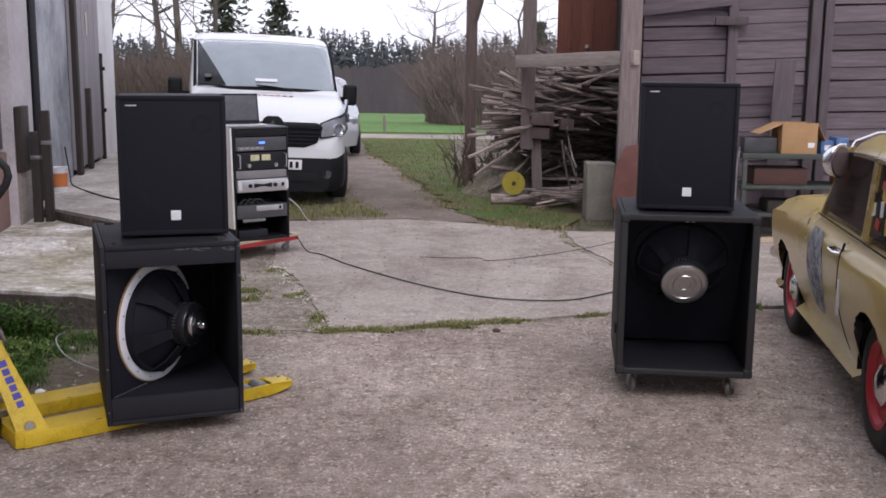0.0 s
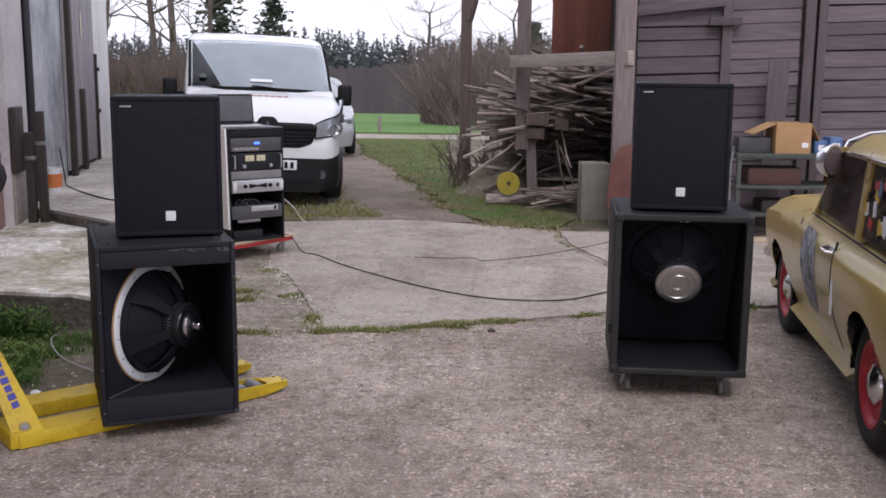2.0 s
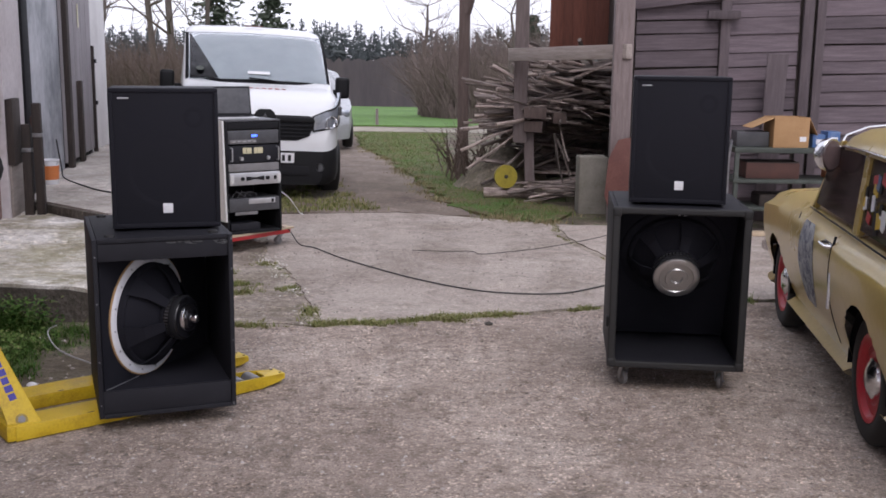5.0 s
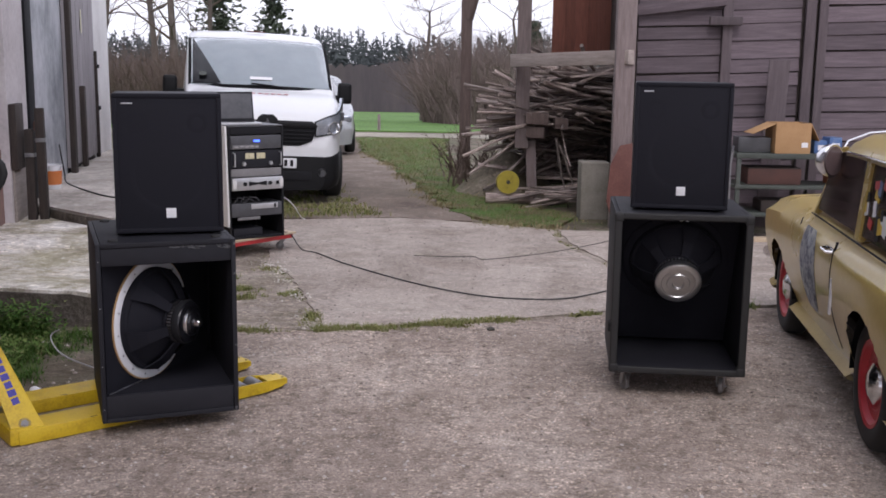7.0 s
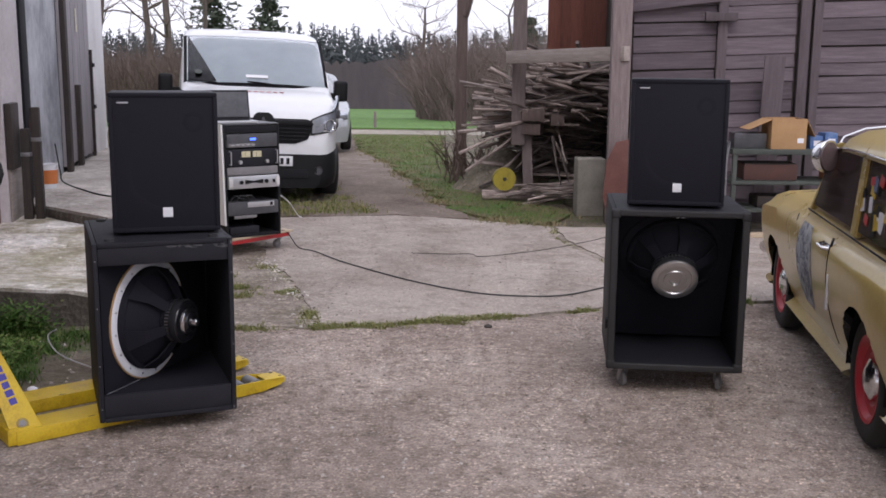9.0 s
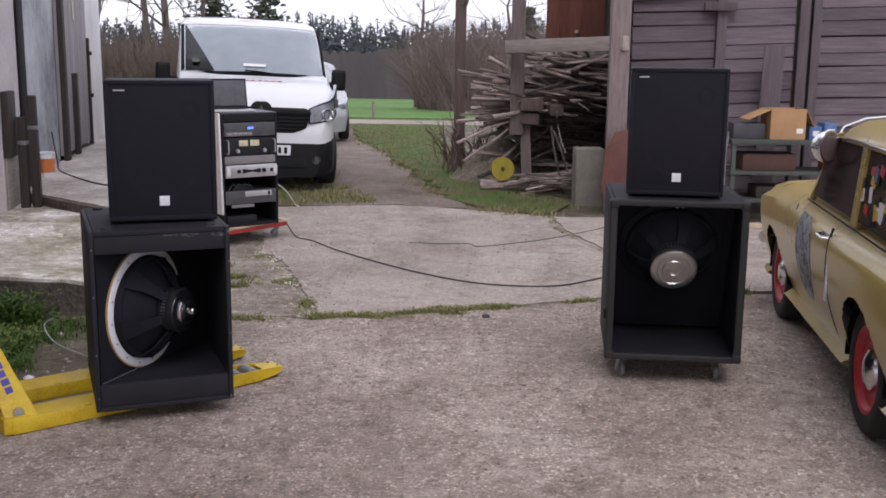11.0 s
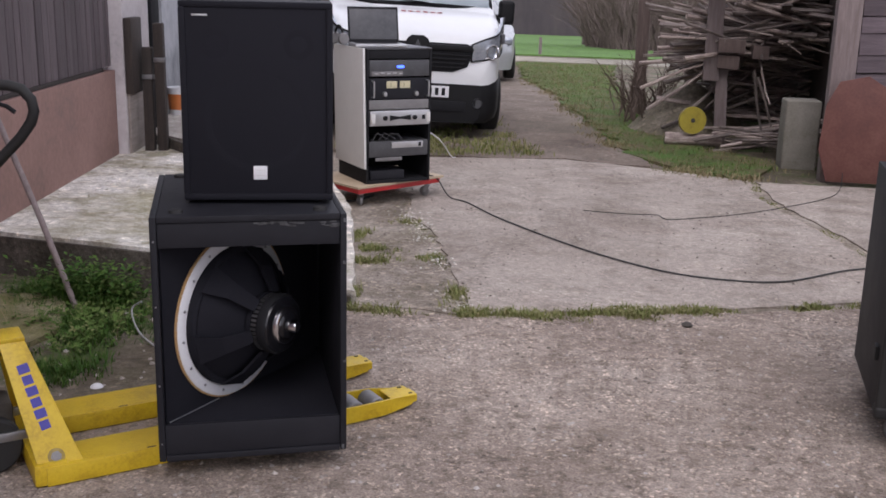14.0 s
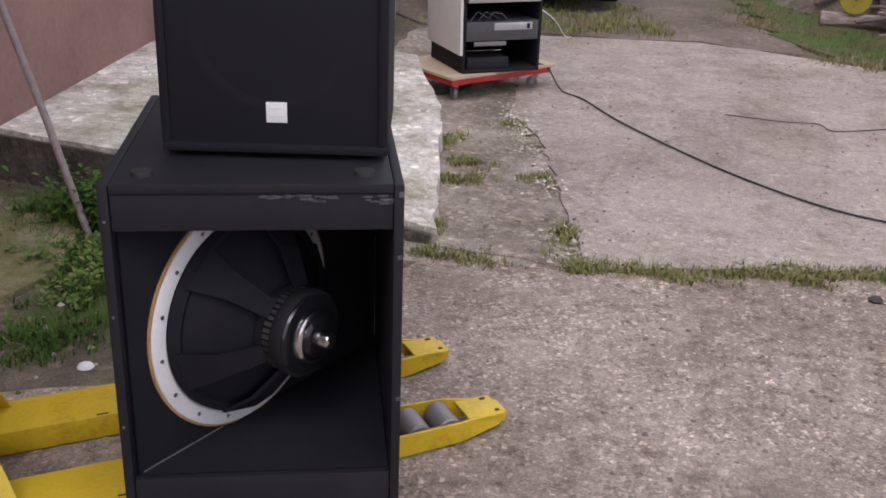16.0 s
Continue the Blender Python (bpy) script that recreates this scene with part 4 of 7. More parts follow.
# ---- materials of the buildings ----
grey_wood = mat("weathered_grey_boards", [(0.068, 0.052, 0.059), (0.122, 0.095, 0.107), (0.2, 0.162, 0.177)], 0.85, scale=3, fine=45, bump=0.5, bump_dist=0.004, stretch=(1, 12, 12), spread=0.28)
grey_wood_up = mat("weathered_upright_boards", [(0.066, 0.05, 0.055), (0.11, 0.087, 0.094), (0.163, 0.134, 0.142)], 0.85, scale=3, fine=45, bump=0.5, bump_dist=0.004, stretch=(12, 12, 1), spread=0.25)
beam_wood = mat("pale_weathered_beam", [(0.19, 0.155, 0.135), (0.3, 0.255, 0.23), (0.43, 0.375, 0.34)], 0.82, scale=4, fine=50, bump=0.5, bump_dist=0.004, stretch=(1, 10, 10), spread=0.12)
post_wood = mat("weathered_post", [(0.115, 0.089, 0.084), (0.185, 0.147, 0.142), (0.27, 0.223, 0.216)], 0.85, scale=4, fine=50, bump=0.5, bump_dist=0.004, stretch=(10, 10, 1), spread=0.15)
brown_post = mat("dark_brown_timber", [(0.07, 0.05, 0.044), (0.115, 0.084, 0.075), (0.17, 0.128, 0.115)], 0.88, scale=4, fine=40, bump=0.5, stretch=(8, 8, 1), spread=0.15)
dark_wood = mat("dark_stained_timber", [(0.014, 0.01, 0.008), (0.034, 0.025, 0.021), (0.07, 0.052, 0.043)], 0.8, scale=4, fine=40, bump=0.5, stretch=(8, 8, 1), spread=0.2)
stick_wood = mat("old_sticks_and_boards", [(0.085, 0.064, 0.057), (0.2, 0.158, 0.142), (0.46, 0.395, 0.355)], 0.85, scale=5, fine=40, bump=0.4, stretch=(1, 8, 8), spread=0.62, contrast=0.7)
red_board = mat("red_brown_boards", [(0.09, 0.03, 0.02), (0.15, 0.052, 0.034), (0.2, 0.08, 0.052)], 0.75, scale=5, fine=50, bump=0.3, stretch=(10, 10, 1), spread=0.15)
rust_sheet = mat("rusty_red_sheet", [(0.06, 0.02, 0.015), (0.105, 0.036, 0.027), (0.15, 0.065, 0.05)], 0.7, scale=4, fine=60, bump=0.15)
plaster_white = mat("dirty_white_render", [(0.5, 0.475, 0.465), (0.7, 0.68, 0.67), (0.82, 0.8, 0.79)], 0.9, scale=1.6, fine=30, bump=0.35, bump_dist=0.005, stretch=(1, 1, 0.6))
plaster_pier = mat("pinkish_grey_render", [(0.33, 0.295, 0.295), (0.51, 0.465, 0.47), (0.63, 0.585, 0.59)], 0.9, scale=1.3, fine=26, bump=0.35, bump_dist=0.005, contrast=0.6)
plaster_pink = mat("pinkish_brown_render", [(0.15, 0.1, 0.088), (0.245, 0.142, 0.117), (0.315, 0.19, 0.16)], 0.9, scale=1.1, fine=26, bump=0.35, bump_dist=0.005, contrast=0.6)
panel_grey = mat("smudged_grey_panel", [(0.17, 0.18, 0.195), (0.4, 0.41, 0.435), (0.58, 0.58, 0.61)], 0.6, scale=1.1, fine=20, bump=0.1, stretch=(1, 1, 0.8), fine_mix=0.12, contrast=0.9)
brown_door = mat("grey_brown_boards", [(0.24, 0.215, 0.225), (0.31, 0.285, 0.295), (0.37, 0.34, 0.35)], 0.8, scale=1.6, fine=40, bump=0.3, stretch=(4, 4, 1), spread=0.06)
old_concrete = mat("old_mossy_concrete", [(0.11, 0.1, 0.075), (0.2, 0.185, 0.155), (0.28, 0.26, 0.23)], 0.92, scale=5, fine=60, bump=0.5)
green_metal = mat("grey_green_paint", [(0.03, 0.036, 0.03), (0.052, 0.061, 0.052), (0.085, 0.095, 0.082)], 0.6, scale=6, fine=70, bump=0.1)
cardboard = mat("brown_cardboard", [(0.3, 0.17, 0.075), (0.38, 0.225, 0.105), (0.43, 0.27, 0.14)], 0.85, scale=6, fine=80, bump=0.1)
blue_card = mat("blue_printed_card", [(0.03, 0.08, 0.2), (0.06, 0.13, 0.3), (0.2, 0.25, 0.34)], 0.5, scale=9, fine=60, bump=0.03, contrast=0.8)
orange_plastic = mat("orange_plastic", [(0.5, 0.14, 0.03), (0.6, 0.2, 0.06)], 0.5, scale=9, bump=0.03)
crate_red = mat("red_brown_crate", [(0.05, 0.024, 0.019), (0.1, 0.042, 0.032)], 0.75, scale=6, fine=50)

faded_yellow = mat("faded_yellow_paint", [(0.16, 0.12, 0.01), (0.3, 0.24, 0.02), (0.36, 0.3, 0.03)], 0.6, scale=14, fine=70, bump=0.2)

WALL = pose(-3.49, 5.80, 0, 0, 0, 103.2)  # local x runs along the wall away from the yard, y into the building


def wall_block(name, x0, x1, z0, z1, out, thick, material, label, bev=0.006):
    ob = part(name, B(((x0 + x1) / 2, thick / 2 - out, (z0 + z1) / 2), (x1 - x0, thick, z1 - z0), bev), material, None, m=WALL)
    return tagged(ob, label, "wall", kind="structure")


# upper walls are unseen, added up to 6.8 m to shade the yard
# left building: rendered plinth with upright boards, a white pier, a grey panel, a boarded door, white wall
wall_block("wall_plinth", -9, 2.248, -0.1, 0.83, 0.03, 0.3, plaster_pink, "pinkish brown rendered plinth with damp stains")
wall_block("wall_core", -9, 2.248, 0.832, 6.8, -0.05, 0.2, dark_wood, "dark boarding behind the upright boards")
wall_block("wall_pier", 2.25, 3.03, -0.1, 6.8, 0.1, 0.42, plaster_pier, "dirty white rendered pier", 0.02)
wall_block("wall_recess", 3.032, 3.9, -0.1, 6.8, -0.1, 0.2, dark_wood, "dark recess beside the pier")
wall_block("wall_panel", 3.902, 5.5, -0.1, 6.8, 0.0, 0.24, panel_grey, "smudged bluish grey wall panel")
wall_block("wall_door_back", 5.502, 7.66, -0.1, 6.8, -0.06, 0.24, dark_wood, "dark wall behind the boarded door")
wall_block("wall_white", 7.662, 9.3, -0.1, 6.8, 0.0, 0.3, plaster_white, "dirty white rendered wall end", 0.02)
wall_block("wall_end", -9.0, 9.3, -0.1, 6.8, -6.0, 0.3, plaster_white, "plain rear wall closing the building")
wall_block("wall_far", 9.0, 9.298, -0.1, 6.8, -0.31, 5.68, plaster_white, "plain far wall closing the building")
boards = tagged(part("wall_boards", B((-3.45, 0.02, 0.845), (11.0, 0.05, 0.025), 0.004), dark_wood, None, m=WALL), "weathered upright boards above the plinth", "wall", kind="structure")
rng = random.Random(21)
x = -2.2
while x < 2.19:
    w = min(rng.uniform(0.085, 0.13), 2.245 - x)
    bm = box(bmesh.new(), (x + w / 2, 0.012 + rng.uniform(-0.006, 0.006), 3.82), (w - 0.008, 0.03, 5.92), 0.004)
    part("board", bm, grey_wood_up, boards)
    x += w
rest = bmesh.new()
x = -9.0
while x < -2.21:
    box(rest, (x + 0.055, 0.014, 3.82), (0.104, 0.03, 5.92))
    x += 0.112
tagged(part("board_rest", rest, grey_wood_up, boards), kind="stuff")
pier_post = thing("door_post_block", WALL @ pose(2.24, -0.1, 0), "dark stained timber block fixed to the pier", "timber")
part("block", B((0.17, -0.03, 0.93), (0.3, 0.06, 0.56), 0.01), dark_wood, pier_post)
part("iron_hook", tube(bmesh.new(), [(0.35, 0, 0.98), (0.35, -0.05, 0.98), (0.36, -0.06, 0.8), (0.37, -0.03, 0.72)], 0.008, 8), steel, pier_post)
stain = thing("stained_board", WALL @ pose(2.27, -0.1, 0.2), "brownish stained board at the pier's foot", "board")
part("board", B((0.36, -0.012, 0.24), (0.7, 0.022, 0.48), 0.004), beam_wood, stain)
for x0, out, hgt, lean in ((2.42, 0.215, 0.8, 1.5), (2.44, 0.31, 0.98, -1.0)):
    p = thing("gate_post", WALL @ pose(x0, -out, 0.19, 0, lean, 0), "old dark timber gate post", "post", "gate posts")
    part("post", B((0.045, 0, hgt / 2), (0.08, 0.075, hgt), 0.012), dark_wood, p)
    part("iron_band", B((0.045, -0.002, hgt * 0.72), (0.087, 0.081, 0.035), 0.003), steel, p)
rail = thing("door_rail", WALL @ pose(3.05, -0.1, 0.19), "black steel door channel running up the wall", "steel channel")
part("channel", B((0.14, 0.02, 3.2), (0.26, 0.07, 6.4), 0.006), black_matt, rail)
part("lock_plate", B((0.14, -0.025, 0.78), (0.05, 0.02, 0.09), 0.004), crate_red, rail)
door = tagged(new("door_1"), "grey-brown boarded barn door with dark edges", "door", kind="structure")
door.matrix_basis = WALL
x = 5.52
while x < 7.58:
    w = 0.19
    part("board", B((x + w / 2, -0.02 + rng.uniform(-0.004, 0.004), 2.2), (w - 0.006, 0.04, 3.7), 0.004), brown_door, door)
    x += w
part("edge_post", B((5.6, -0.065, 2.1), (0.16, 0.06, 3.8), 0.008), dark_wood, door, "dark stained edge post")
part("stub_post", B((6.35, -0.07, 0.78), (0.12, 0.06, 0.98), 0.01), dark_wood, door, "short dark timber on the door")
part("edge_post", B((7.6, -0.05, 1.0), (0.07, 0.05, 1.4), 0.006), dark_wood, door)
for z in (0.95, 1.5, 2.6):
    part("hinge", B((7.62, -0.085, z), (0.12, 0.02, 0.05), 0.004), black_matt, door)
part("paper_strip", B((6.6, -0.0485, 2.05), (0.07, 0.004, 0.28)), cream_meter, door)

bucket = thing("bucket", pose(-4.29, 9.69, 0.29), "orange and white plastic bucket by the wall", "bucket")
part("pail", lathe(bmesh.new(), [(0, 0), (0.082, 0), (0.086, 0.006), (0.1, 0.235), (0.106, 0.24), (0.106, 0.248), (0.096, 0.246), (0.083, 0.01), (0, 0.01)], 30), white_label, bucket)
part("printed_band", lathe(bmesh.new(), [(0.0885, 0.05), (0.0975, 0.19), (0.1, 0.19), (0.0905, 0.05)], 30), orange_plastic, bucket, "orange printed band")
part("wire_handle", tube(bmesh.new(), [(0.106 * math.cos(a * 0.314), -0.02 - 0.03 * math.sin(a * 0.314), 0.235 - 0.07 * math.sin(a * 0.314)) for a in range(11)], 0.003, 6), steel, bucket)
stick = thing("broom_stick", pose(0, 0, 0), "thin wooden stick leaning against the wall", "stick")
part("stick", tube(bmesh.new(), [(-2.615, 5.08, -0.03), (-2.86, 5.22, 0.36), (-3.15, 5.38, 0.78), (-3.37, 5.5, 1.1)], 0.015, 10), post_wood, stick)

# ---- right barn: board wall facing the yard ----
BARN = pose(0, 10.2, 0)
tagged(part("wall_barn", B((4.6, 0.13, 2.2), (6.1, 0.16, 4.6), 0), dark_wood, None, m=BARN), "dark inner lining behind the weathered barn boards", "wall", kind="structure")
planks = tagged(new("wall_cladding"), "weathered grey horizontal boards of the barn", "wall", kind="structure")
planks.matrix_basis = BARN
shared = {}
rng = random.Random(33)
for x0, x1 in ((1.6, 2.43), (2.525, 3.215), (3.46, 5.6)):
    z = -0.04
    while z < 3.4:
        hgt = rng.choice((0.13, 0.145, 0.16, 0.18))
        key = (x0, hgt)
        if key not in shared:
            bm = box(bmesh.new(), (0, 0, 0), (x1 - x0, 0.026, hgt + 0.008), 0.004, seg=1)
            for v in bm.verts:
                v.co.y += 0.012 * (v.co.z / hgt)
                v.co.z += 0.004 * math.sin(v.co.x * 3.1)
            shared[key] = mesh_of("plank", bm, grey_wood)
        ob = new("plank", shared[key])
        ob.parent = planks
        ob.matrix_basis = pose((x0 + x1) / 2, 0.03 + rng.uniform(-0.004, 0.008), z + hgt / 2 + rng.uniform(-0.004, 0.004), 0, -1.6 + rng.uniform(-0.7, 0.7), 0) @ Matrix.Diagonal((1, 1, rng.choice((1.0, 0.97, 0.93, 0.88)), 1))
        z += hgt
part("batten", B((2.478, -0.01, 1.7), (0.095, 0.05, 3.6), 0.006), grey_wood_up, planks, "upright batten")
part("batten", B((3.29, -0.01, 1.7), (0.1, 0.05, 3.6), 0.006), grey_wood_up, planks, "upright batten", pose(0, 0, 0, 0, 0, 0))
part("batten", B((3.415, -0.005, 1.7), (0.085, 0.045, 3.6), 0.006), grey_wood_up, planks, "upright batten")
part("brace", box(bmesh.new(), (0, -0.035, 0), (0.95, 0.035, 0.11), 0.005), grey_wood, planks, "slanting brace", pose(1.98, 0, 2.2, 0, -7, 0))
part("bracket", B((2.45, -0.06, 2.05), (0.32, 0.06, 0.085), 0.012), grey_wood_up, planks, "worn timber bracket")
lean = thing("leaning_board", pose(2.95, 10.13, 0.0, 4, 0.5, 0), "wide grey board leaning against the barn wall", "board")
part("board", B((0, -0.03, 0.84), (0.2, 0.025, 1.68), 0.004), grey_wood_up, lean)

# ---- open shed with the wood heap ----
shed = thing("shed_frame", pose(0, 0, 0), "weathered timber frame of an open lean-to", "shed")
part("corner_post", B((1.45, 9.98, 1.65), (0.19, 0.18, 3.4), 0.012), post_wood, shed, "thick weathered corner post")
part("upper_post", box(bmesh.new(), (0.487, 11.82, 2.05), (0.16, 0.15, 2.85), 0.012), post_wood, shed)
part("lower_post", box(bmesh.new(), (0, 0, 0.36), (0.12, 0.12, 0.78), 0.01), post_wood, shed, m=pose(0.63, 11.86, 0, 0, -3, 0))
part("back_post", B((-0.26, 14.0, 1.75), (0.15, 0.15, 3.5), 0.012), brown_post, shed)
part("back_brace", rod(bmesh.new(), (-0.22, 13.95, 2.2), (0.05, 13.95, 3.2), 0.05, seg=8), brown_post, shed)
bl = Vector((0.36, 11.71, 1.642)), Vector((1.5, 9.86, 1.682))
along = (bl[1] - bl[0])
bm = box(bmesh.new(), (along.length / 2, 0, 0), (along.length, 0.075, 0.142), 0.008)
part("cross_beam", bm, beam_wood, shed, "pale weathered cross beam", Matrix.Translation(bl[0]) @ along.to_track_quat("X", "Z").to_matrix().to_4x4())
panel = thing("red_boarding", pose(0.87, 13.0, 0), "red-brown upright boards inside the shed", "boarding")
for k in range(6):
    part("board", B((0.07 + k * 0.145, 0.018 * (k % 2), 2.68), (0.158, 0.018, 1.86), 0.003), red_board, panel)
part("hanging_post", B((0.86, 0.06, 1.75), (0.09, 0.07, 3.6), 0.006), dark_wood, panel)
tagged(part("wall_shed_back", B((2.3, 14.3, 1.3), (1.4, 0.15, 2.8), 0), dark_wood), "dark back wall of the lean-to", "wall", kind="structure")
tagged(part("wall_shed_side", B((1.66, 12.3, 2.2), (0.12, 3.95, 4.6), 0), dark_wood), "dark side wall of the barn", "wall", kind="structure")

# added dark sheet that stands in for the shade deep in the heap
tagged(part("wall_shed_boarding", B((1.1, 14.0, 0.52), (1.15, 0.08, 1.1), 0), dark_wood), "low dark sheet added for the shaded hollow behind the wood heap", "wall", kind="structure")
heap = thing("wood_heap", pose(0.0, 0.0, 0), "tangled heap of old boards and branches in the shed", "wood heap")
rng = random.Random(77)
stocks = []
for k in range(14):
    ln = rng.uniform(0.8, 1.7)
    bm = bmesh.new()
    if k % 3:
        box(bm, (0, 0, 0), (ln, rng.uniform(0.045, 0.12), rng.uniform(0.014, 0.032)), 0.004, seg=1)
    else:
        n = 6
        tube(bm, [(ln * (i / n - 0.5), 0.012 * math.sin(i * 1.7 + k), 0.012 * math.cos(i * 1.3 + k)) for i in range(n + 1)], [0.026 - 0.013 * i / n for i in range(n + 1)], 7)
    stocks.append(mesh_of("board" if k % 3 else "branch", bm, stick_wood))


def lay(x, y, z, roll_, tilt, yaw):
    me = stocks[rng.randrange(14)]
    ob = new(me.name.split(".")[0], me)
    ob.parent = heap
    ob.matrix_basis = pose(x, y, z, roll_, tilt, yaw)


# long boards on top, above a dark hollow
for k in range(130):
    z = 0.95 + 0.6 * rng.random()
    lay(rng.uniform(1.1, 1.6), rng.uniform(11.9, 13.3), z, rng.gauss(0, 24), rng.gauss(4, 13), rng.choice((rng.gauss(-14, 22), rng.gauss(34, 22))))
# a fan of boards that reach out over the grass
for k in range(52):
    u = rng.random()
    lay(rng.uniform(0.48, 0.8), rng.uniform(11.85, 13.1), 0.68 + 0.56 * u, rng.gauss(0, 20), rng.gauss(12 - 26 * (1 - u), 5), rng.gauss(8, 18))
# the back of the heap, down to the ground
for k in range(90):
    lay(rng.uniform(0.75, 1.4), rng.uniform(12.75, 13.6), rng.uniform(0.05, 0.95), rng.gauss(0, 20), rng.gauss(0, 12), rng.gauss(0, 22))
for k in range(7):
    lay(rng.uniform(0.45, 0.7), rng.uniform(12.3, 12.8), rng.uniform(0.1, 0.5), rng.gauss(0, 25), rng.gauss(-22, 14), rng.gauss(0, 30))
# thin poles and branches that stick out every way
for k in range(52):
    me = stocks[3 * rng.randrange(5)]
    ob = new("branch", me)
    ob.parent = heap
    ob.matrix_basis = pose(rng.uniform(0.5, 1.35), rng.uniform(11.75, 12.9), rng.uniform(0.7, 1.3), 0, rng.gauss(0, 19), rng.gauss(5, 42)) @ Matrix.Diagonal((rng.uniform(0.6, 1.0), 0.6, 0.6, 1))
for k, (x, z, tilt) in enumerate(((0.3, 0.62, -38), (0.22, 0.7, -22), (0.5, 0.5, -46))):
    ob = new("branch", stocks[3 * k])
    ob.parent = heap
    ob.matrix_basis = pose(x, 11.8 + 0.1 * k, z, 0, tilt, 12 * k) @ Matrix.Diagonal((0.7, 0.8, 0.8, 1))
for k, (x, z, yaw, ln) in enumerate(((0.66, 0.98, -62, 1.3), (0.64, 0.82, -70, 1.4), (0.95, 0.92, -55, 1.2))):
    part("squared_timber", B((0, ln / 2, 0), (0.26 - 0.05 * k, ln, 0.13), 0.008), brown_post, heap, "squared timber end", pose(x, 11.62 + 0.05 * k, z, 0, 2, yaw + 62))
for k in range(20):
    me = stocks[rng.randrange(14)]
    ob = new(me.name.split(".")[0], me)
    ob.parent = heap
    ob.matrix_basis = pose(rng.uniform(0.85, 1.2), rng.uniform(11.0, 11.7), rng.uniform(0.03, 0.24), rng.uniform(-25, 25), rng.uniform(-16, 4), rng.uniform(-40, 30)) @ Matrix.Diagonal((0.8, 0.55, 0.6, 1))
for k in range(2):
    ob = new("branch", stocks[3 * (k % 5)])
    ob.parent = heap
    ob.matrix_basis = pose(0.95 + 0.09 * k, 11.35 + 0.1 * k, 0.36, 0, 78 - 9 * k, 20 * k) @ Matrix.Diagonal((0.55, 0.6, 0.6, 1))

mound = bmesh.new()
bmesh.ops.create_grid(mound, x_segments=26, y_segments=26, size=1.0)
for v in mound.verts:
    r = min(1.0, v.co.length)
    x, y = 0.33 + 0.72 * v.co.x, 12.75 + 0.85 * v.co.y
    v.co = (x, y, -0.03 + 0.52 * (1 - r * r) ** 1.5 + (0.05 * noise.noise((x * 4, y * 4, 2)) + 0.03 * noise.noise((x * 11, y * 11, 5))) * (1 - r))
tagged(part("ground_mound", mound, mound_mat), "grey-brown mound of earth below the wood heap", "ground", kind="structure")
reel = thing("yellow_wheel", pose(0.33, 11.45, 0.0), "faded yellow spoked wheel beside the wood heap", "wheel")
part("disc", lathe(bmesh.new(), [(0, -0.02), (0.03, -0.03), (0.09, -0.012), (0.115, -0.03), (0.13, -0.03), (0.134, -0.02), (0.134, 0.03), (0, 0.03)], 36, pose(0, 0, 0.255, 86, 0, 14)), faded_yellow, reel)
part("hub", lathe(bmesh.new(), [(0.022, 0), (0.022, 0.045), (0, 0.048)], 16, pose(0, -0.0, 0.255, 86, 0, 14)), grime, reel)
part("support_log", rod(bmesh.new(), (-0.25, 0.03, 0.06), (0.3, 0.05, 0.06), 0.065, 0.055, 10), stick_wood, reel)
blk = thing("concrete_block", pose(1.1, 10.45, -0.03, 0, 0, 4), "old concrete block standing upright on the ground", "concrete block")
part("block", B((0.15, 0.14, 0.31), (0.3, 0.28, 0.62), 0.018, seg=3), old_concrete, blk)
sheet = thing("rusty_sheet", pose(1.3, 10.05, 0.0, -6, 0, 0), "rusty red metal sheet leaning on the corner post", "metal sheet")
prism_bm = prism(bmesh.new(), [(0.0, 0.24), (0.08, -0.02), (0.55, -0.02), (0.58, 0.4), (0.5, 0.74), (0.34, 0.84), (0.12, 0.79), (0.03, 0.6)], 0.012, pose(0, -0.34, 0), 0.003)
part("sheet", prism_bm, rust_sheet, sheet)

# ---- workbench with boxes before the barn ----
bench = thing("workbench", pose(2.43, 9.2, 0, 0, 0, 2), "grey-green metal workbench with two shelves", "workbench")
bw, bd = 1.35, 0.5
for z, th in ((0.79, 0.05), (0.5, 0.035), (0.24, 0.035)):
    part("shelf", B((bw / 2, bd / 2, z), (bw, bd, th), 0.006), green_metal, bench)
for x in (0.03, bw - 0.03):
    for y in (0.03, bd - 0.03):
        part("leg", B((x, y, 0.38), (0.04, 0.04, 0.78), 0.004), green_metal, bench)
part("push_handle", tube(bmesh.new(), [(-0.05, 0.0, 0.28), (-0.055, 0.0, 0.7), (-0.04, 0.0, 0.83), (-0.02, 0.06, 0.87), (-0.04, 0.3, 0.86)], 0.012, 8), steel, bench, "bent steel tube handle")
carton = thing("cardboard_box", pose(2.785, 9.22, 0.816, 0, 0, 5), "open brown cardboard box on the workbench", "box")
for c, s in (((0.16, 0.004, 0.14), (0.33, 0.006, 0.28)), ((0.16, 0.296, 0.14), (0.33, 0.006, 0.28)), ((-0.002, 0.15, 0.14), (0.006, 0.286, 0.28)), ((0.322, 0.15, 0.14), (0.006, 0.286, 0.28)), ((0.16, 0.15, 0.004), (0.318, 0.286, 0.006))):
    part("side", B(c, s, 0.001), cardboard, carton)
part("flap", B((-0.115, 0.15, 0), (0.24, 0.285, 0.005), 0.001), cardboard, carton, "open flap", pose(0, 0, 0.275, 0, -24, 0))
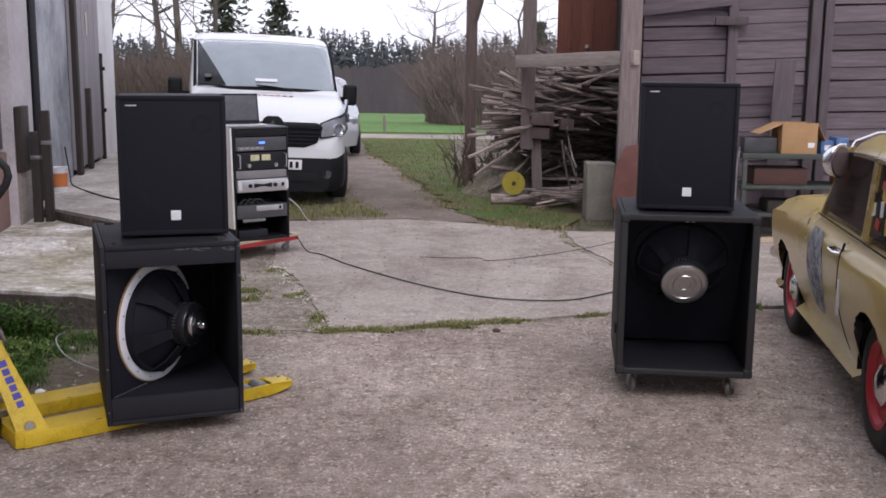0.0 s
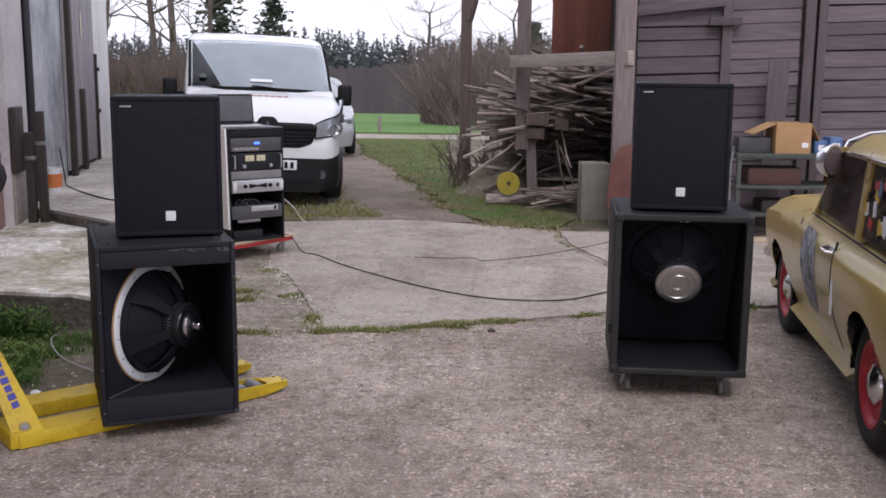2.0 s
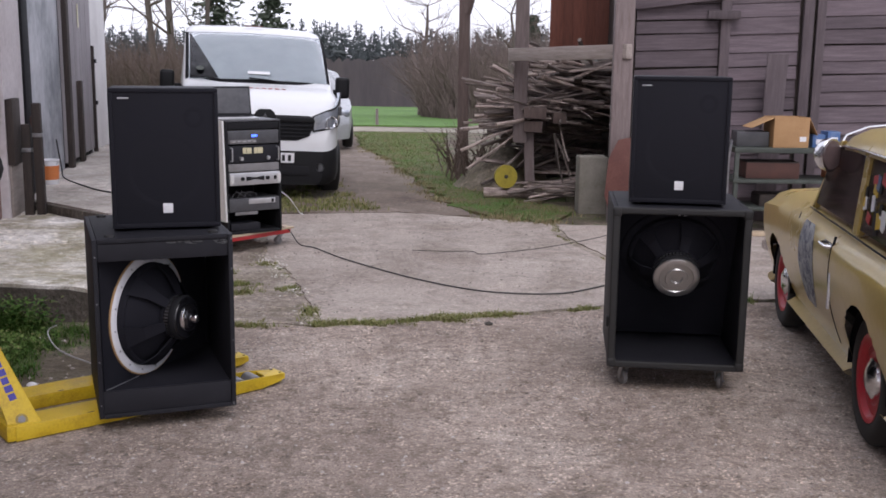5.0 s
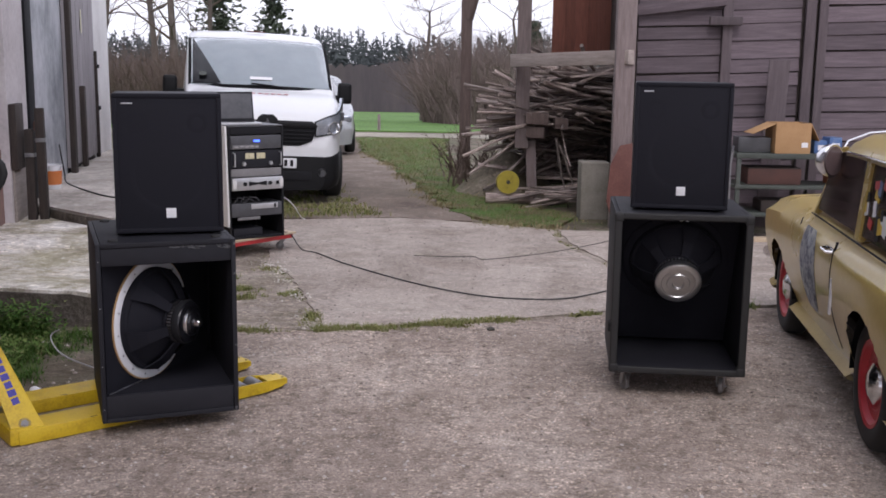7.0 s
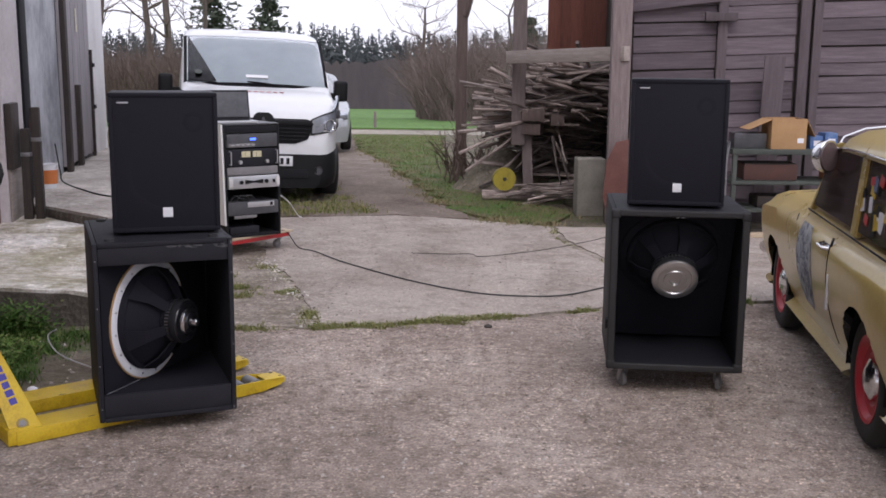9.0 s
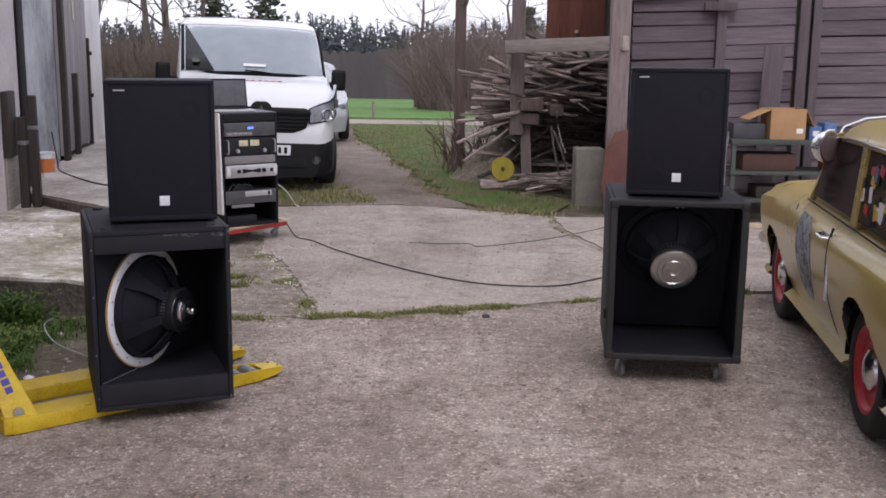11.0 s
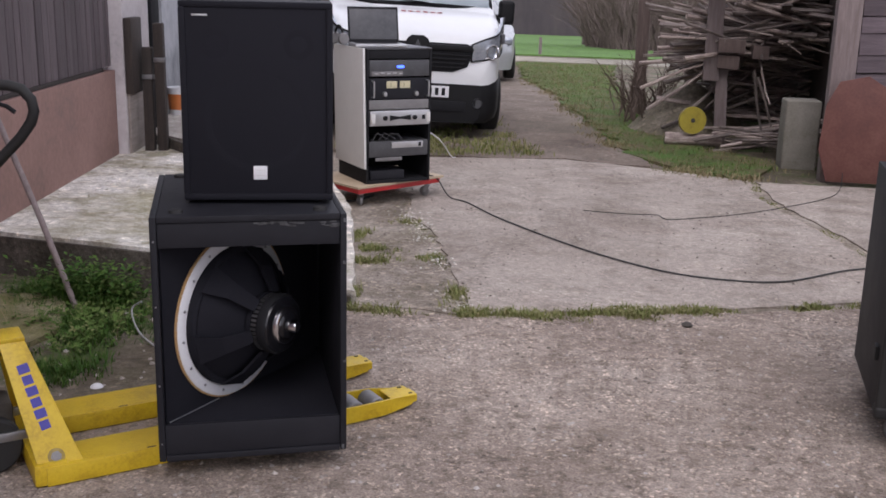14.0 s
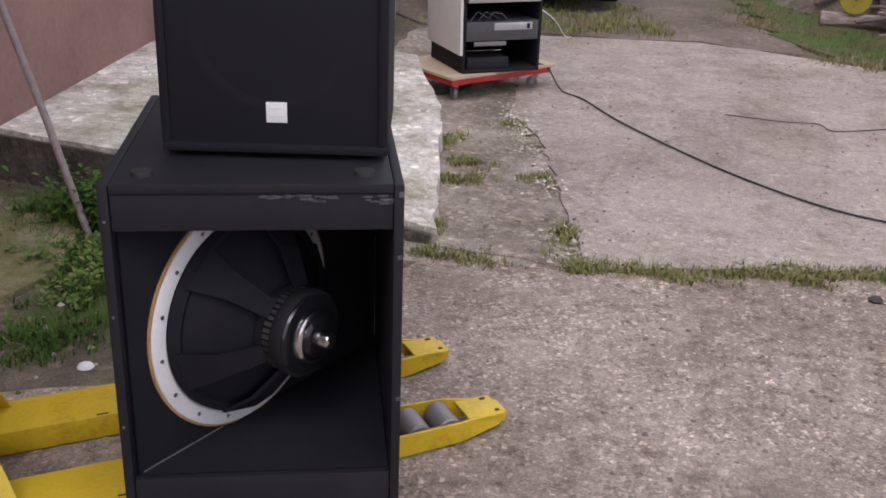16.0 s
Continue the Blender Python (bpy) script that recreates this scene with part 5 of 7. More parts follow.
part("flap", B((0.09, 0.15, 0), (0.18, 0.285, 0.005), 0.001), cardboard, carton, "open flap", pose(0.325, 0, 0.275, 0, 62, 0))
part("sticker", B((0.27, -0.0005, 0.08), (0.06, 0.003, 0.045), 0), white_label, carton, "white sticker")
for x, z, w, h, mt, lb in ((3.16, 0.816, 0.12, 0.12, blue_card, "blue printed box on the workbench"), (3.295, 0.816, 0.12, 0.15, blue_card, "blue and white box on the workbench")):
    b2 = thing("printed_box", pose(x, 9.3, z, 0, 0, 8), lb, "box", "printed boxes")
    part("carton", B((w / 2, 0.08, h / 2), (w, 0.16, h), 0.003), mt, b2)
    part("label", B((w * 0.55, -0.0012, h * 0.45), (w * 0.55, 0.002, h * 0.4)), white_label, b2)
gbox = thing("metal_case", pose(2.46, 9.3, 0.816, 0, 0, 0), "low grey metal case on the workbench", "case")
part("case", B((0.15, 0.12, 0.07), (0.3, 0.24, 0.14), 0.008), dark_grey, gbox)
part("lid_seam", B((0.15, -0.0015, 0.1), (0.29, 0.003, 0.006)), dark_grey, gbox)
for x, z, w, h, mt, nm, lb in ((2.56, 0.518, 0.5, 0.15, crate_red, "crate", "red-brown wooden crate on the shelf"), (3.35, 0.518, 0.16, 0.2, orange_plastic, "canister", "orange canister on the shelf"), (2.7, 0.258, 0.42, 0.1, dark_wood, "crate", "dark crate on the lower shelf")):
    c2 = thing(nm, pose(x, 9.28, z, 0, 0, 2), lb, nm)
    part("body", B((w / 2, 0.15, h / 2), (w, 0.3, h), 0.012), mt, c2)
    part("rim", B((w / 2, 0.15, h + 0.004), (w * 0.96, 0.29, 0.01), 0.003), dark_wood, c2)
plank = thing("loose_plank", pose(2.35, 9.05, 0.002, 0, 0, 6), "orange-brown plank lying on the ground", "plank")
part("plank", B((0.4, 0.06, 0.02), (0.85, 0.12, 0.036), 0.004), plywood, plank)


# ---- vehicles ----
white_paint = mat("white_vehicle_paint", [(0.68, 0.69, 0.7), (0.74, 0.75, 0.76)], 0.3, scale=1.2, fine=14, bump=0.0, coat=0.6, rough_var=0.06)
plastic_black = mat("black_bumper_plastic", [(0.005, 0.005, 0.006), (0.011, 0.011, 0.012)], 0.6, scale=5, fine=120, bump=0.1, spec=0.25)
# pale base colour stands in for the bright sky mirrored in the windscreen
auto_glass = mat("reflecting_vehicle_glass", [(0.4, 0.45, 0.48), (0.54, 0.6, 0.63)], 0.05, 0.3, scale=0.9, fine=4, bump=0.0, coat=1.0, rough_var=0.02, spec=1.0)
auto_glass_dark = mat("dark_vehicle_glass", [(0.06, 0.042, 0.042), (0.15, 0.108, 0.106)], 0.05, scale=3.0, fine=6, bump=0.0, rough_var=0.02, spec=0.6)
lamp_clear = mat("clear_headlamp", [(0.16, 0.18, 0.21), (0.34, 0.37, 0.42), (0.6, 0.63, 0.68)], 0.1, 0.5, scale=11, fine=60, bump=0.0, coat=1.0)
tyre_mat = mat("dusty_tyre", [(0.009, 0.009, 0.009), (0.03, 0.028, 0.026)], 0.85, scale=8, fine=90, bump=0.25)
mustard = mat("mustard_yellow_paint", [(0.36, 0.262, 0.075), (0.46, 0.345, 0.108), (0.53, 0.41, 0.15)], 0.3, scale=2.2, fine=30, bump=0.03, bump_dist=0.001, coat=0.45, rough_var=0.12)
rim_red = mat("red_wheel_rim", [(0.3, 0.012, 0.02), (0.45, 0.02, 0.032)], 0.4, scale=9, fine=60, bump=0.03)
silver_paint = mat("silver_car_paint", [(0.3, 0.31, 0.32), (0.45, 0.46, 0.47)], 0.3, 0.4, scale=3, bump=0, coat=0.5)
decal_blue = mat("blue_white_decal", [(0.1, 0.12, 0.24), (0.42, 0.45, 0.54), (0.7, 0.72, 0.76), (0.78, 0.8, 0.82)], 0.4, scale=17, fine=60, bump=0.0, contrast=1.6)


def lerp_table(table, y):
    for (a, p), (b, q) in zip(table, table[1:]):
        if y <= b:
            k = min(1.0, max(0.0, (y - a) / (b - a)))
            return p + (q - p) * k
    return table[-1][1]


def loft(stations, section, cut=(), cap=True):
    """A mirrored body through cross sections. section(y) gives (x, z) from the sill up to the middle. cut: (y, z, radius) of wheel openings."""
    bm = bmesh.new()
    rows = []
    for y in stations:
        half = section(y)
        ring = [bm.verts.new((-x, y, z)) for x, z in half] + [bm.verts.new((x, y, z)) for x, z in half[::-1][1:]]
        rows.append(ring)
    kept, gone = set(), {}
    for a, b in zip(rows, rows[1:]):
        for k in range(len(a) - 1):
            f = [a[k], b[k], b[k + 1], a[k + 1]]
            c = sum((v.co for v in f), Vector()) / 4
            hole = next((h for h in cut if math.hypot(c.y - h[0], c.z - h[1]) < h[2] and abs(c.x) > 0.5), None)
            if hole:
                gone.update((v, hole) for v in f)
            else:
                kept.update(f)
                bm.faces.new(f)
    # draw the rim of each wheel opening onto its circle
    for v, (cy, cz, r) in gone.items():
        d = Vector((v.co.y - cy, v.co.z - cz))
        if v in kept and d.length > 0.6 * r and abs(v.co.x) > 0.45 and v.co.z > 0.24:
            v.co.y, v.co.z = cy + d.x * r / d.length, cz + d.y * r / d.length
    if cap:
        bm.faces.new(rows[0])
        bm.faces.new(rows[-1][::-1])
    bmesh.ops.recalc_face_normals(bm, faces=bm.faces[:])
    return bm


def road_wheel(parent, m, r, w, rim_mat, cap_mat, rim_r, label):
    """A wheel whose outer face looks along local -x."""
    t = part("wheel", lathe(bmesh.new(), [(rim_r, -w / 2 + 0.01), (rim_r + 0.02, -w / 2), (r - 0.03, -w / 2), (r - 0.006, -w / 2 + 0.018), (r, -w / 2 + 0.035), (r, w / 2 - 0.035), (r - 0.03, w / 2), (rim_r, w / 2)], 44, pose(0, 0, 0, 0, 90, 0)), tyre_mat, parent, label, m)
    part("rim", lathe(bmesh.new(), [(0, -w / 2 + 0.05), (rim_r * 0.5, -w / 2 + 0.045), (rim_r * 0.62, -w / 2 + 0.028), (rim_r * 0.84, -w / 2 + 0.032), (rim_r * 0.93, -w / 2 + 0.008), (rim_r + 0.004, -w / 2 + 0.004), (rim_r + 0.004, -w / 2 + 0.03)], 40, pose(0, 0, 0, 0, 90, 0)), rim_mat, t)
    part("hub_cap", lathe(bmesh.new(), [(0, -w / 2 - 0.006), (rim_r * 0.25, -w / 2 - 0.002), (rim_r * 0.47, -w / 2 + 0.018), (rim_r * 0.5, -w / 2 + 0.035)], 32, pose(0, 0, 0, 0, 90, 0)), cap_mat, t)
    return t


def van(m):
    """A white delivery van. Local: front at y = 0 facing -y, ground at z = 0."""
    s = thing("delivery_van", m, "white delivery van with black bumper and dark grille", "van")
    top = [(0, 0.7), (0.03, 0.86), (0.1, 1.02), (0.25, 1.12), (0.6, 1.215), (0.95, 1.268), (1.3, 1.49), (1.6, 1.7), (1.85, 1.855), (2.1, 1.93), (2.6, 1.965), (4.9, 1.965), (5.02, 1.88)]
    wide = [(0, 0.64), (0.03, 0.73), (0.1, 0.8), (0.25, 0.85), (0.5, 0.88), (1.0, 0.91), (4.8, 0.92), (5.02, 0.88)]

    def section(y):
        h, w = lerp_table(top, y), lerp_table(wide, y)
        a = min(0.92, h - 0.1)
        b = max(a + 0.01, min(1.2, h - 0.07))
        c = max(b + 0.01, h - 0.06)

        def xw(z):
            return w - 0.035 * max(0.0, z - 1.15) - 0.05 * max(0.0, z - 0.8)

        return [(w * 0.93, 0.26), (w * 0.985, 0.33), (w, 0.6), (xw(a), a), (xw(b), b), (xw((b + c) / 2), (b + c) / 2), (xw(c), c), (xw(c) - 0.03, h - 0.022), (xw(c) - 0.11, h - 0.004), (xw(c) * 0.5, h + 0.012), (0, h + 0.016)]

    st = [0, 0.015, 0.03, 0.06, 0.1, 0.16, 0.25, 0.4, 0.6, 0.8, 0.95, 1.1, 1.3, 1.45, 1.6, 1.72, 1.85, 1.97, 2.1, 2.35, 2.6, 3.2, 4, 4.7, 4.9, 5.02]
    part("body", loft(st, section), white_paint, s, angle=50)

    def low(y):
        w = lerp_table(wide, max(0, y)) + 0.016
        t = 0.575 + 0.09 * min(1.0, max(0.0, (w - 0.72) / 0.2))
        return [(w * 0.9, 0.2), (w * 0.97, 0.24), (w, 0.33), (w, 0.48), (w * 0.995, t - 0.02), (w - 0.02, t)]

    bm = bmesh.new()
    rows = []
    for y in (-0.03, -0.02, 0.0, 0.03, 0.06, 0.1, 0.16, 0.25, 0.4, 0.55, 0.7):
        half = low(y)
        if y == -0.03:
            half = [(x * 0.9, z) for x, z in half]
        rows.append([bm.verts.new((-x, y, z)) for x, z in half] + [bm.verts.new((x, y, z)) for x, z in half[::-1]])
    for a, b in zip(rows, rows[1:]):
        for k in range(len(a) - 1):
            if k != 5:
                bm.faces.new((a[k], b[k], b[k + 1], a[k + 1]))
            else:
                bm.faces.new((a[k], b[k], b[k + 1], a[k + 1]))
    bm.faces.new(rows[0])
    bmesh.ops.recalc_face_normals(bm, faces=bm.faces[:])
    bumper = part("bumper", bm, plastic_black, s, "black plastic front bumper")
    part("air_intake", B((0, -0.036, 0.36), (1.0, 0.02, 0.1), 0.008), black_matt, bumper)
    for x in (-0.62, 0.62):
        part("fog_lamp", lathe(bmesh.new(), [(0, 0), (0.04, 0.0), (0.048, 0.012), (0.05, 0)], 20, pose(x, -0.028, 0.4, 90, 0, 0)), dark_grey, bumper)
    # grille between the headlamps, with slats and a plain badge
    g = bmesh.new()
    prism(g, [(-0.56, 0.92), (-0.5, 0.745), (-0.36, 0.69), (0.36, 0.69), (0.5, 0.745), (0.56, 0.92), (0.5, 0.965), (-0.5, 0.965)], 0.12, Matrix.Translation((0, -0.012, 0)), 0.01)
    grl = part("grille", g, black_matt, s, "black front grille")
    for z in (0.735, 0.775, 0.815, 0.855):
        part("slat", B((0, -0.018, z), (0.9 + (z - 0.735) * 1.2, 0.02, 0.012), 0.004), plastic_black, grl)
    part("grille_bar", B((0, -0.022, 0.925), (1.08, 0.03, 0.055), 0.012), plastic_black, grl)
    part("badge", prism(bmesh.new(), [(-0.14, 0.91), (0, 0.8), (0.14, 0.91), (0.1, 1.0), (0.06, 1.03), (-0.06, 1.03), (-0.1, 1.0)], 0.03, Matrix.Translation((0, -0.045, 0)), 0.008), plastic_black, grl, "dark badge on a black arched surround")
    part("badge_centre", prism(bmesh.new(), [(-0.035, 0.92), (0, 0.85), (0.035, 0.92), (0, 0.99)], 0.012, Matrix.Translation((0, -0.054, 0)), 0.004), dark_grey, grl)
    pl = part("number_plate", B((0.07, -0.043, 0.5), (0.52, 0.014, 0.11), 0.004), white_label, s, "white number plate")
    for k in range(7):
        part("plate_bar", B((-0.12 + k * 0.066, -0.0515, 0.5), (0.034, 0.004, 0.07)), black_matt, pl)
    # swept headlamps on the corners
    for sx in (-1, 1):
        hb = bmesh.new()
        grid, low_edge, high_edge = [], [], []
        n = 8
        for i in range(n + 1):
            u = i / n
            y = 0.0 + 0.46 * u ** 1.5
            x = lerp_table(wide, y) + 0.012 - (0.0 if u > 0.12 else 0.03)
            x = min(x, 0.53 + 0.95 * u) if u < 0.45 else x
            z0, z1 = 0.8 + 0.15 * u, 0.965 + 0.3 * u ** 0.85
            z1 = max(z1 if u < 0.95 else z0 + 0.03, z0 + 0.02)
            grid.append([hb.verts.new((sx * (x + 0.012 * math.sin(math.pi * j / 4)), y, z0 + (z1 - z0) * j / 4)) for j in range(5)])
            low_edge.append((x, y, z0))
            high_edge.append((x, y, z1))
        rim_pts = low_edge + high_edge[::-1] + low_edge[:1]
        for a, b in zip(grid, grid[1:]):
            for j in range(4):
                hb.faces.new((a[j], b[j], b[j + 1], a[j + 1]))
        bmesh.ops.recalc_face_normals(hb, faces=hb.faces[:])
        bmesh.ops.solidify(hb, geom=hb.faces[:], thickness=0.03)
        hl = part("headlamp", hb, lamp_clear, s, "clear swept-back headlamp")
        edge_pts = [v for v in ([(sx * (p[0] + 0.006), p[1] - 0.004, p[2]) for p in rim_pts])]
        part("lamp_edge", tube(bmesh.new(), edge_pts, 0.009, 6), plastic_black, hl, "dark edge round the lamp")
        part("lamp_bowl", lathe(bmesh.new(), [(0.0, 0.0), (0.05, 0.01), (0.066, 0.04), (0.072, 0.04), (0.066, 0)], 24, pose(sx * 0.74, 0.06, 0.9, 90, 0, 18 * sx)), chrome, hl)
        part("lamp_shade", B((sx * 0.85, 0.17, 1.03), (0.04, 0.14, 0.1), 0.012, pose(0, 0, 0)), dark_grey, hl)
        mr = part("mirror", B((sx * 1.06, 1.42, 1.26), (0.17, 0.15, 0.26), 0.045, seg=3), plastic_black, s, "black door mirror")
        part("mirror_arm", B((sx * 0.96, 1.43, 1.2), (0.14, 0.07, 0.07), 0.02), plastic_black, mr)
        tw = pose(sx * 0.85, 0.98, 0.335) @ (pose(0, 0, 0) if sx < 0 else pose(0, 0, 0, 0, 0, 180))
        road_wheel(s, tw, 0.335, 0.215, silver, dark_grey, 0.2, "black tyre with silver rim")
        tw = pose(sx * 0.85, 4.1, 0.335) @ (pose(0, 0, 0) if sx < 0 else pose(0, 0, 0, 0, 0, 180))
        road_wheel(s, tw, 0.335, 0.215, silver, dark_grey, 0.2, "black tyre with silver rim")
    # windscreen, dark edging, wipers, papers on the dashboard
    def screen(x_low, x_high, v0, v1, lift):
        b = bmesh.new()
        grid = []
        for j in range(7):
            v = v0 + (v1 - v0) * j / 6
            row = []
            for i in range(13):
                u = i / 6 - 1
                hw = x_low + (x_high - x_low) * (j / 6)
                y = 0.93 + 0.92 * v + 0.05 * u * u
                z = 1.265 + 0.6 * v - 0.022 * u * u + lift + 0.045 * math.sin(math.pi * v)
                row.append(b.verts.new((u * hw, y, z)))
            grid.append(row)
        for a, c in zip(grid, grid[1:]):
            for i in range(12):
                b.faces.new((a[i], a[i + 1], c[i + 1], c[i]))
        bmesh.ops.solidify(b, geom=b.faces[:], thickness=0.012)
        bmesh.ops.recalc_face_normals(b, faces=b.faces[:])
        return b
    part("screen_edge", screen(0.85, 0.846, 0.0, 0.99, 0.016), black_matt, s, "black windscreen edging")
    ws = part("windscreen", screen(0.812, 0.81, 0.04, 0.95, 0.03), auto_glass, s, "windscreen with the pale sky's reflection in its base colour")
    # building mirrored in the left corner, added as a black sheet
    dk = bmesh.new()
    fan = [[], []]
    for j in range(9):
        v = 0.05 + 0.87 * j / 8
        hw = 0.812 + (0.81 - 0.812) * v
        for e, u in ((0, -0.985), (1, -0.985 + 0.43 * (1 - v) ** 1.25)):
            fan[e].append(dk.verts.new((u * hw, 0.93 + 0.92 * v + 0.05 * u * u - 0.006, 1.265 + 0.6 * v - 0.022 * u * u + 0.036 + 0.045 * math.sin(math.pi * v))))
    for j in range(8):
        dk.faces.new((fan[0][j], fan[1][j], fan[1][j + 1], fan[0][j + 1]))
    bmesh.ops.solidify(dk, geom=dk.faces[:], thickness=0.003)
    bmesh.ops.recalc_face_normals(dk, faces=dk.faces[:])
    part("dark_corner", dk, gloss_black, ws, "dark reflection of a building, added as a sheet on the windscreen")
    part("paper", B((0, 0, 0), (0.26, 0.055, 0.004), 0), white_label, ws, "", pose(0.0, 1.05, 1.403, 35, 0, 0))
    part("sticker", lathe(bmesh.new(), [(0, 0), (0.045, 0), (0.045, 0.004), (0, 0.004)], 18, pose(-0.68, 1.105, 1.43, 32, 0, 0)), green_metal, ws)
    for x in (-0.38, 0.3):
        part("wiper", tube(bmesh.new(), [(x, 0.93, 1.3), (x - 0.2, 0.96, 1.325), (x - 0.42, 0.98, 1.34)], 0.009, 6), black_matt, s)
    for k in range(6):
        part("lettering_bar", B((-0.12 + k * 0.075, 0.62, 1.236), (0.045, 0.05, 0.006), 0, pose(0, 0, 0)), red_paint, s, "small red lettering bar")
    part("roof_lamp", B((0, 2.2, 1.977), (0.24, 0.05, 0.016), 0.005), rust_sheet, s)
    return s


van(pose(-2.375, 10.85, -0.008, 0, 0, 17.0) @ pose(0, 0, 0, 0, 2.2, 0))


def old_estate(m):
    """A small rounded estate car. Local: origin under the middle of the rear axle, front towards +y."""
    s = thing("vintage_estate_car", m, "mustard yellow vintage estate car with red wheel rims", "car")
    R = 0.305
    cut = ((0.0, 0.285, R), (2.02, 0.285, 0.285))
    # body up to the belt line, with the bonnet
    top = [(-0.88, 0.76), (-0.8, 0.85), (1.3, 0.86), (1.45, 0.865), (2.0, 0.845), (2.35, 0.815), (2.52, 0.785), (2.62, 0.745), (2.67, 0.69), (2.7, 0.6)]
    wide = [(-0.88, 0.66), (-0.8, 0.71), (-0.5, 0.74), (0.4, 0.75), (1.4, 0.75), (2.2, 0.75), (2.45, 0.745), (2.58, 0.72), (2.66, 0.66), (2.7, 0.56)]

    def section(y):
        h, w = lerp_table(top, y), lerp_table(wide, y)
        out = [(w * 0.86, 0.2), (w * 0.93, 0.22)]
        for k in range(13):
            z = 0.25 + k * (h - 0.1 - 0.25) / 12
            f = 1 - 0.16 * max(0.0, (0.62 - z) / 0.4) ** 1.7 - 0.06 * max(0.0, (z - 0.66) / 0.2) ** 2
            out.append((w * f, z))
        out += [(w * 0.925, h - 0.065), (w * 0.885, h - 0.03), (w * 0.8, h - 0.008), (w * 0.6, h + 0.004), (w * 0.3, h + 0.014), (0, h + 0.018)]
        return out

    st = [-0.88, -0.86, -0.8] + [round(-0.76 + 0.04 * k, 3) for k in range(84)] + [2.61, 2.64, 2.66, 2.68, 2.7]
    body = part("body", loft(st, section, cut), mustard, s, "mustard yellow body, worn shiny", angle=45)
    for cy, cz, r in cut:
        for sx in (-1, 1):
            tun = bmesh.new()
            prev = None
            for a in range(17):
                t = radians(-4 + a * 11.75)
                p = [tun.verts.new((sx * xx, cy + (r + 0.008) * math.cos(t), cz + (r + 0.008) * math.sin(t))) for xx in (0.685, 0.4)]
                if prev:
                    tun.faces.new((prev[0], p[0], p[1], prev[1]))
                prev = p
            bmesh.ops.solidify(tun, geom=tun.faces[:], thickness=0.006)
            part("wheel_arch", tun, black_matt, body)
            road_wheel(s, pose(sx * 0.605, cy, 0.285) @ (pose(0, 0, 0) if sx < 0 else pose(0, 0, 0, 0, 0, 180)), 0.285, 0.145, rim_red, chrome, 0.185, "black tyre on a red rim with chrome hub cap")
    part("underside", B((0, 0.9, 0.24), (0.9, 3.2, 0.06), 0.01), black_matt, s)
    # roof
    rt = [(-0.82, 1.27), (-0.7, 1.31), (0.0, 1.34), (0.7, 1.33), (0.95, 1.3), (1.08, 1.275)]

    def roof(y):
        h = lerp_table(rt, y)
        w = 0.67 - 0.06 * max(0.0, (y - 0.6) / 0.4) ** 2 - 0.03 * max(0.0, (-0.4 - y) / 0.4)
        e = 1.215 - 0.045 * max(0.0, (y - 0.5) / 0.55) ** 2
        return [(w, e - 0.02), (w + 0.002, e), (w - 0.035, e + (h - e) * 0.4), (w * 0.84, e + (h - e) * 0.7), (w * 0.5, e + (h - e) * 0.95), (0, h)]

    part("roof", loft([-0.82, -0.78, -0.7, -0.5, -0.2, 0.1, 0.4, 0.6, 0.75, 0.88, 0.97, 1.04, 1.08], roof), mustard, s, angle=50)
    for sx in (-1, 1):
        part("gutter", tube(bmesh.new(), [(sx * 0.65, -0.8, 1.21), (sx * 0.675, -0.5, 1.215), (sx * 0.677, 0.3, 1.216), (sx * 0.67, 0.75, 1.205), (sx * 0.635, 1.0, 1.178), (sx * 0.61, 1.08, 1.165)], 0.006, 8), chrome, s, "roof gutter")
        part("screen_trim", tube(bmesh.new(), [(sx * 0.625, 1.06, 1.17), (sx * 0.585, 1.09, 1.235), (sx * 0.48, 1.1, 1.277), (sx * 0.25, 1.105, 1.302), (0, 1.105, 1.31)], 0.006, 8), chrome, s, "bright trim over the windscreen")

        def pillar(y0, y1, wd, label="", x0=0.685, x1=0.66):
            b = bmesh.new()
            tmp = bmesh.new()
            vs = []
            for (y, z, xx) in ((y0, 0.835, x0), (y1, 1.21, x1)):
                for dy in (-wd / 2, wd / 2):
                    for dx in (0, 0.035):
                        vs.append(tmp.verts.new((sx * (xx - dx), y + dy, z)))
            bmesh.ops.convex_hull(tmp, input=vs)
            bmesh.ops.bevel(tmp, geom=tmp.edges[:], offset=0.006, segments=2, affect="EDGES")
            part("pillar", merge(b, tmp), mustard, s, label)

        pillar(1.29, 1.03, 0.05, x1=0.625)
        pillar(0.38, 0.34, 0.09)
        pillar(-0.36, -0.36, 0.06)
        pillar(-0.82, -0.76, 0.06, x0=0.66, x1=0.635)

        def pane(name, pts, material, label):
            """Side glass through (y, z) corners, leaning in with the pillars."""
            b = bmesh.new()
            vs = [b.verts.new((sx * (0.676 - (z - 0.835) * 0.075), y, z)) for y, z in pts]
            f = b.faces.new(vs)
            bmesh.ops.solidify(b, geom=[f], thickness=0.006)
            bmesh.ops.recalc_face_normals(b, faces=b.faces[:])
            return part(name, b, material, s, label)

        pane("door_window", [(0.41, 0.865), (1.26, 0.865), (1.02, 1.19), (0.38, 1.2)], auto_glass_dark, "dark side window")
        rear = pane("rear_window", [(-0.33, 0.865), (0.35, 0.865), (0.31, 1.2), (-0.33, 1.2)], auto_glass_dark, "side window covered with coloured stickers")
        rng = random.Random(5)
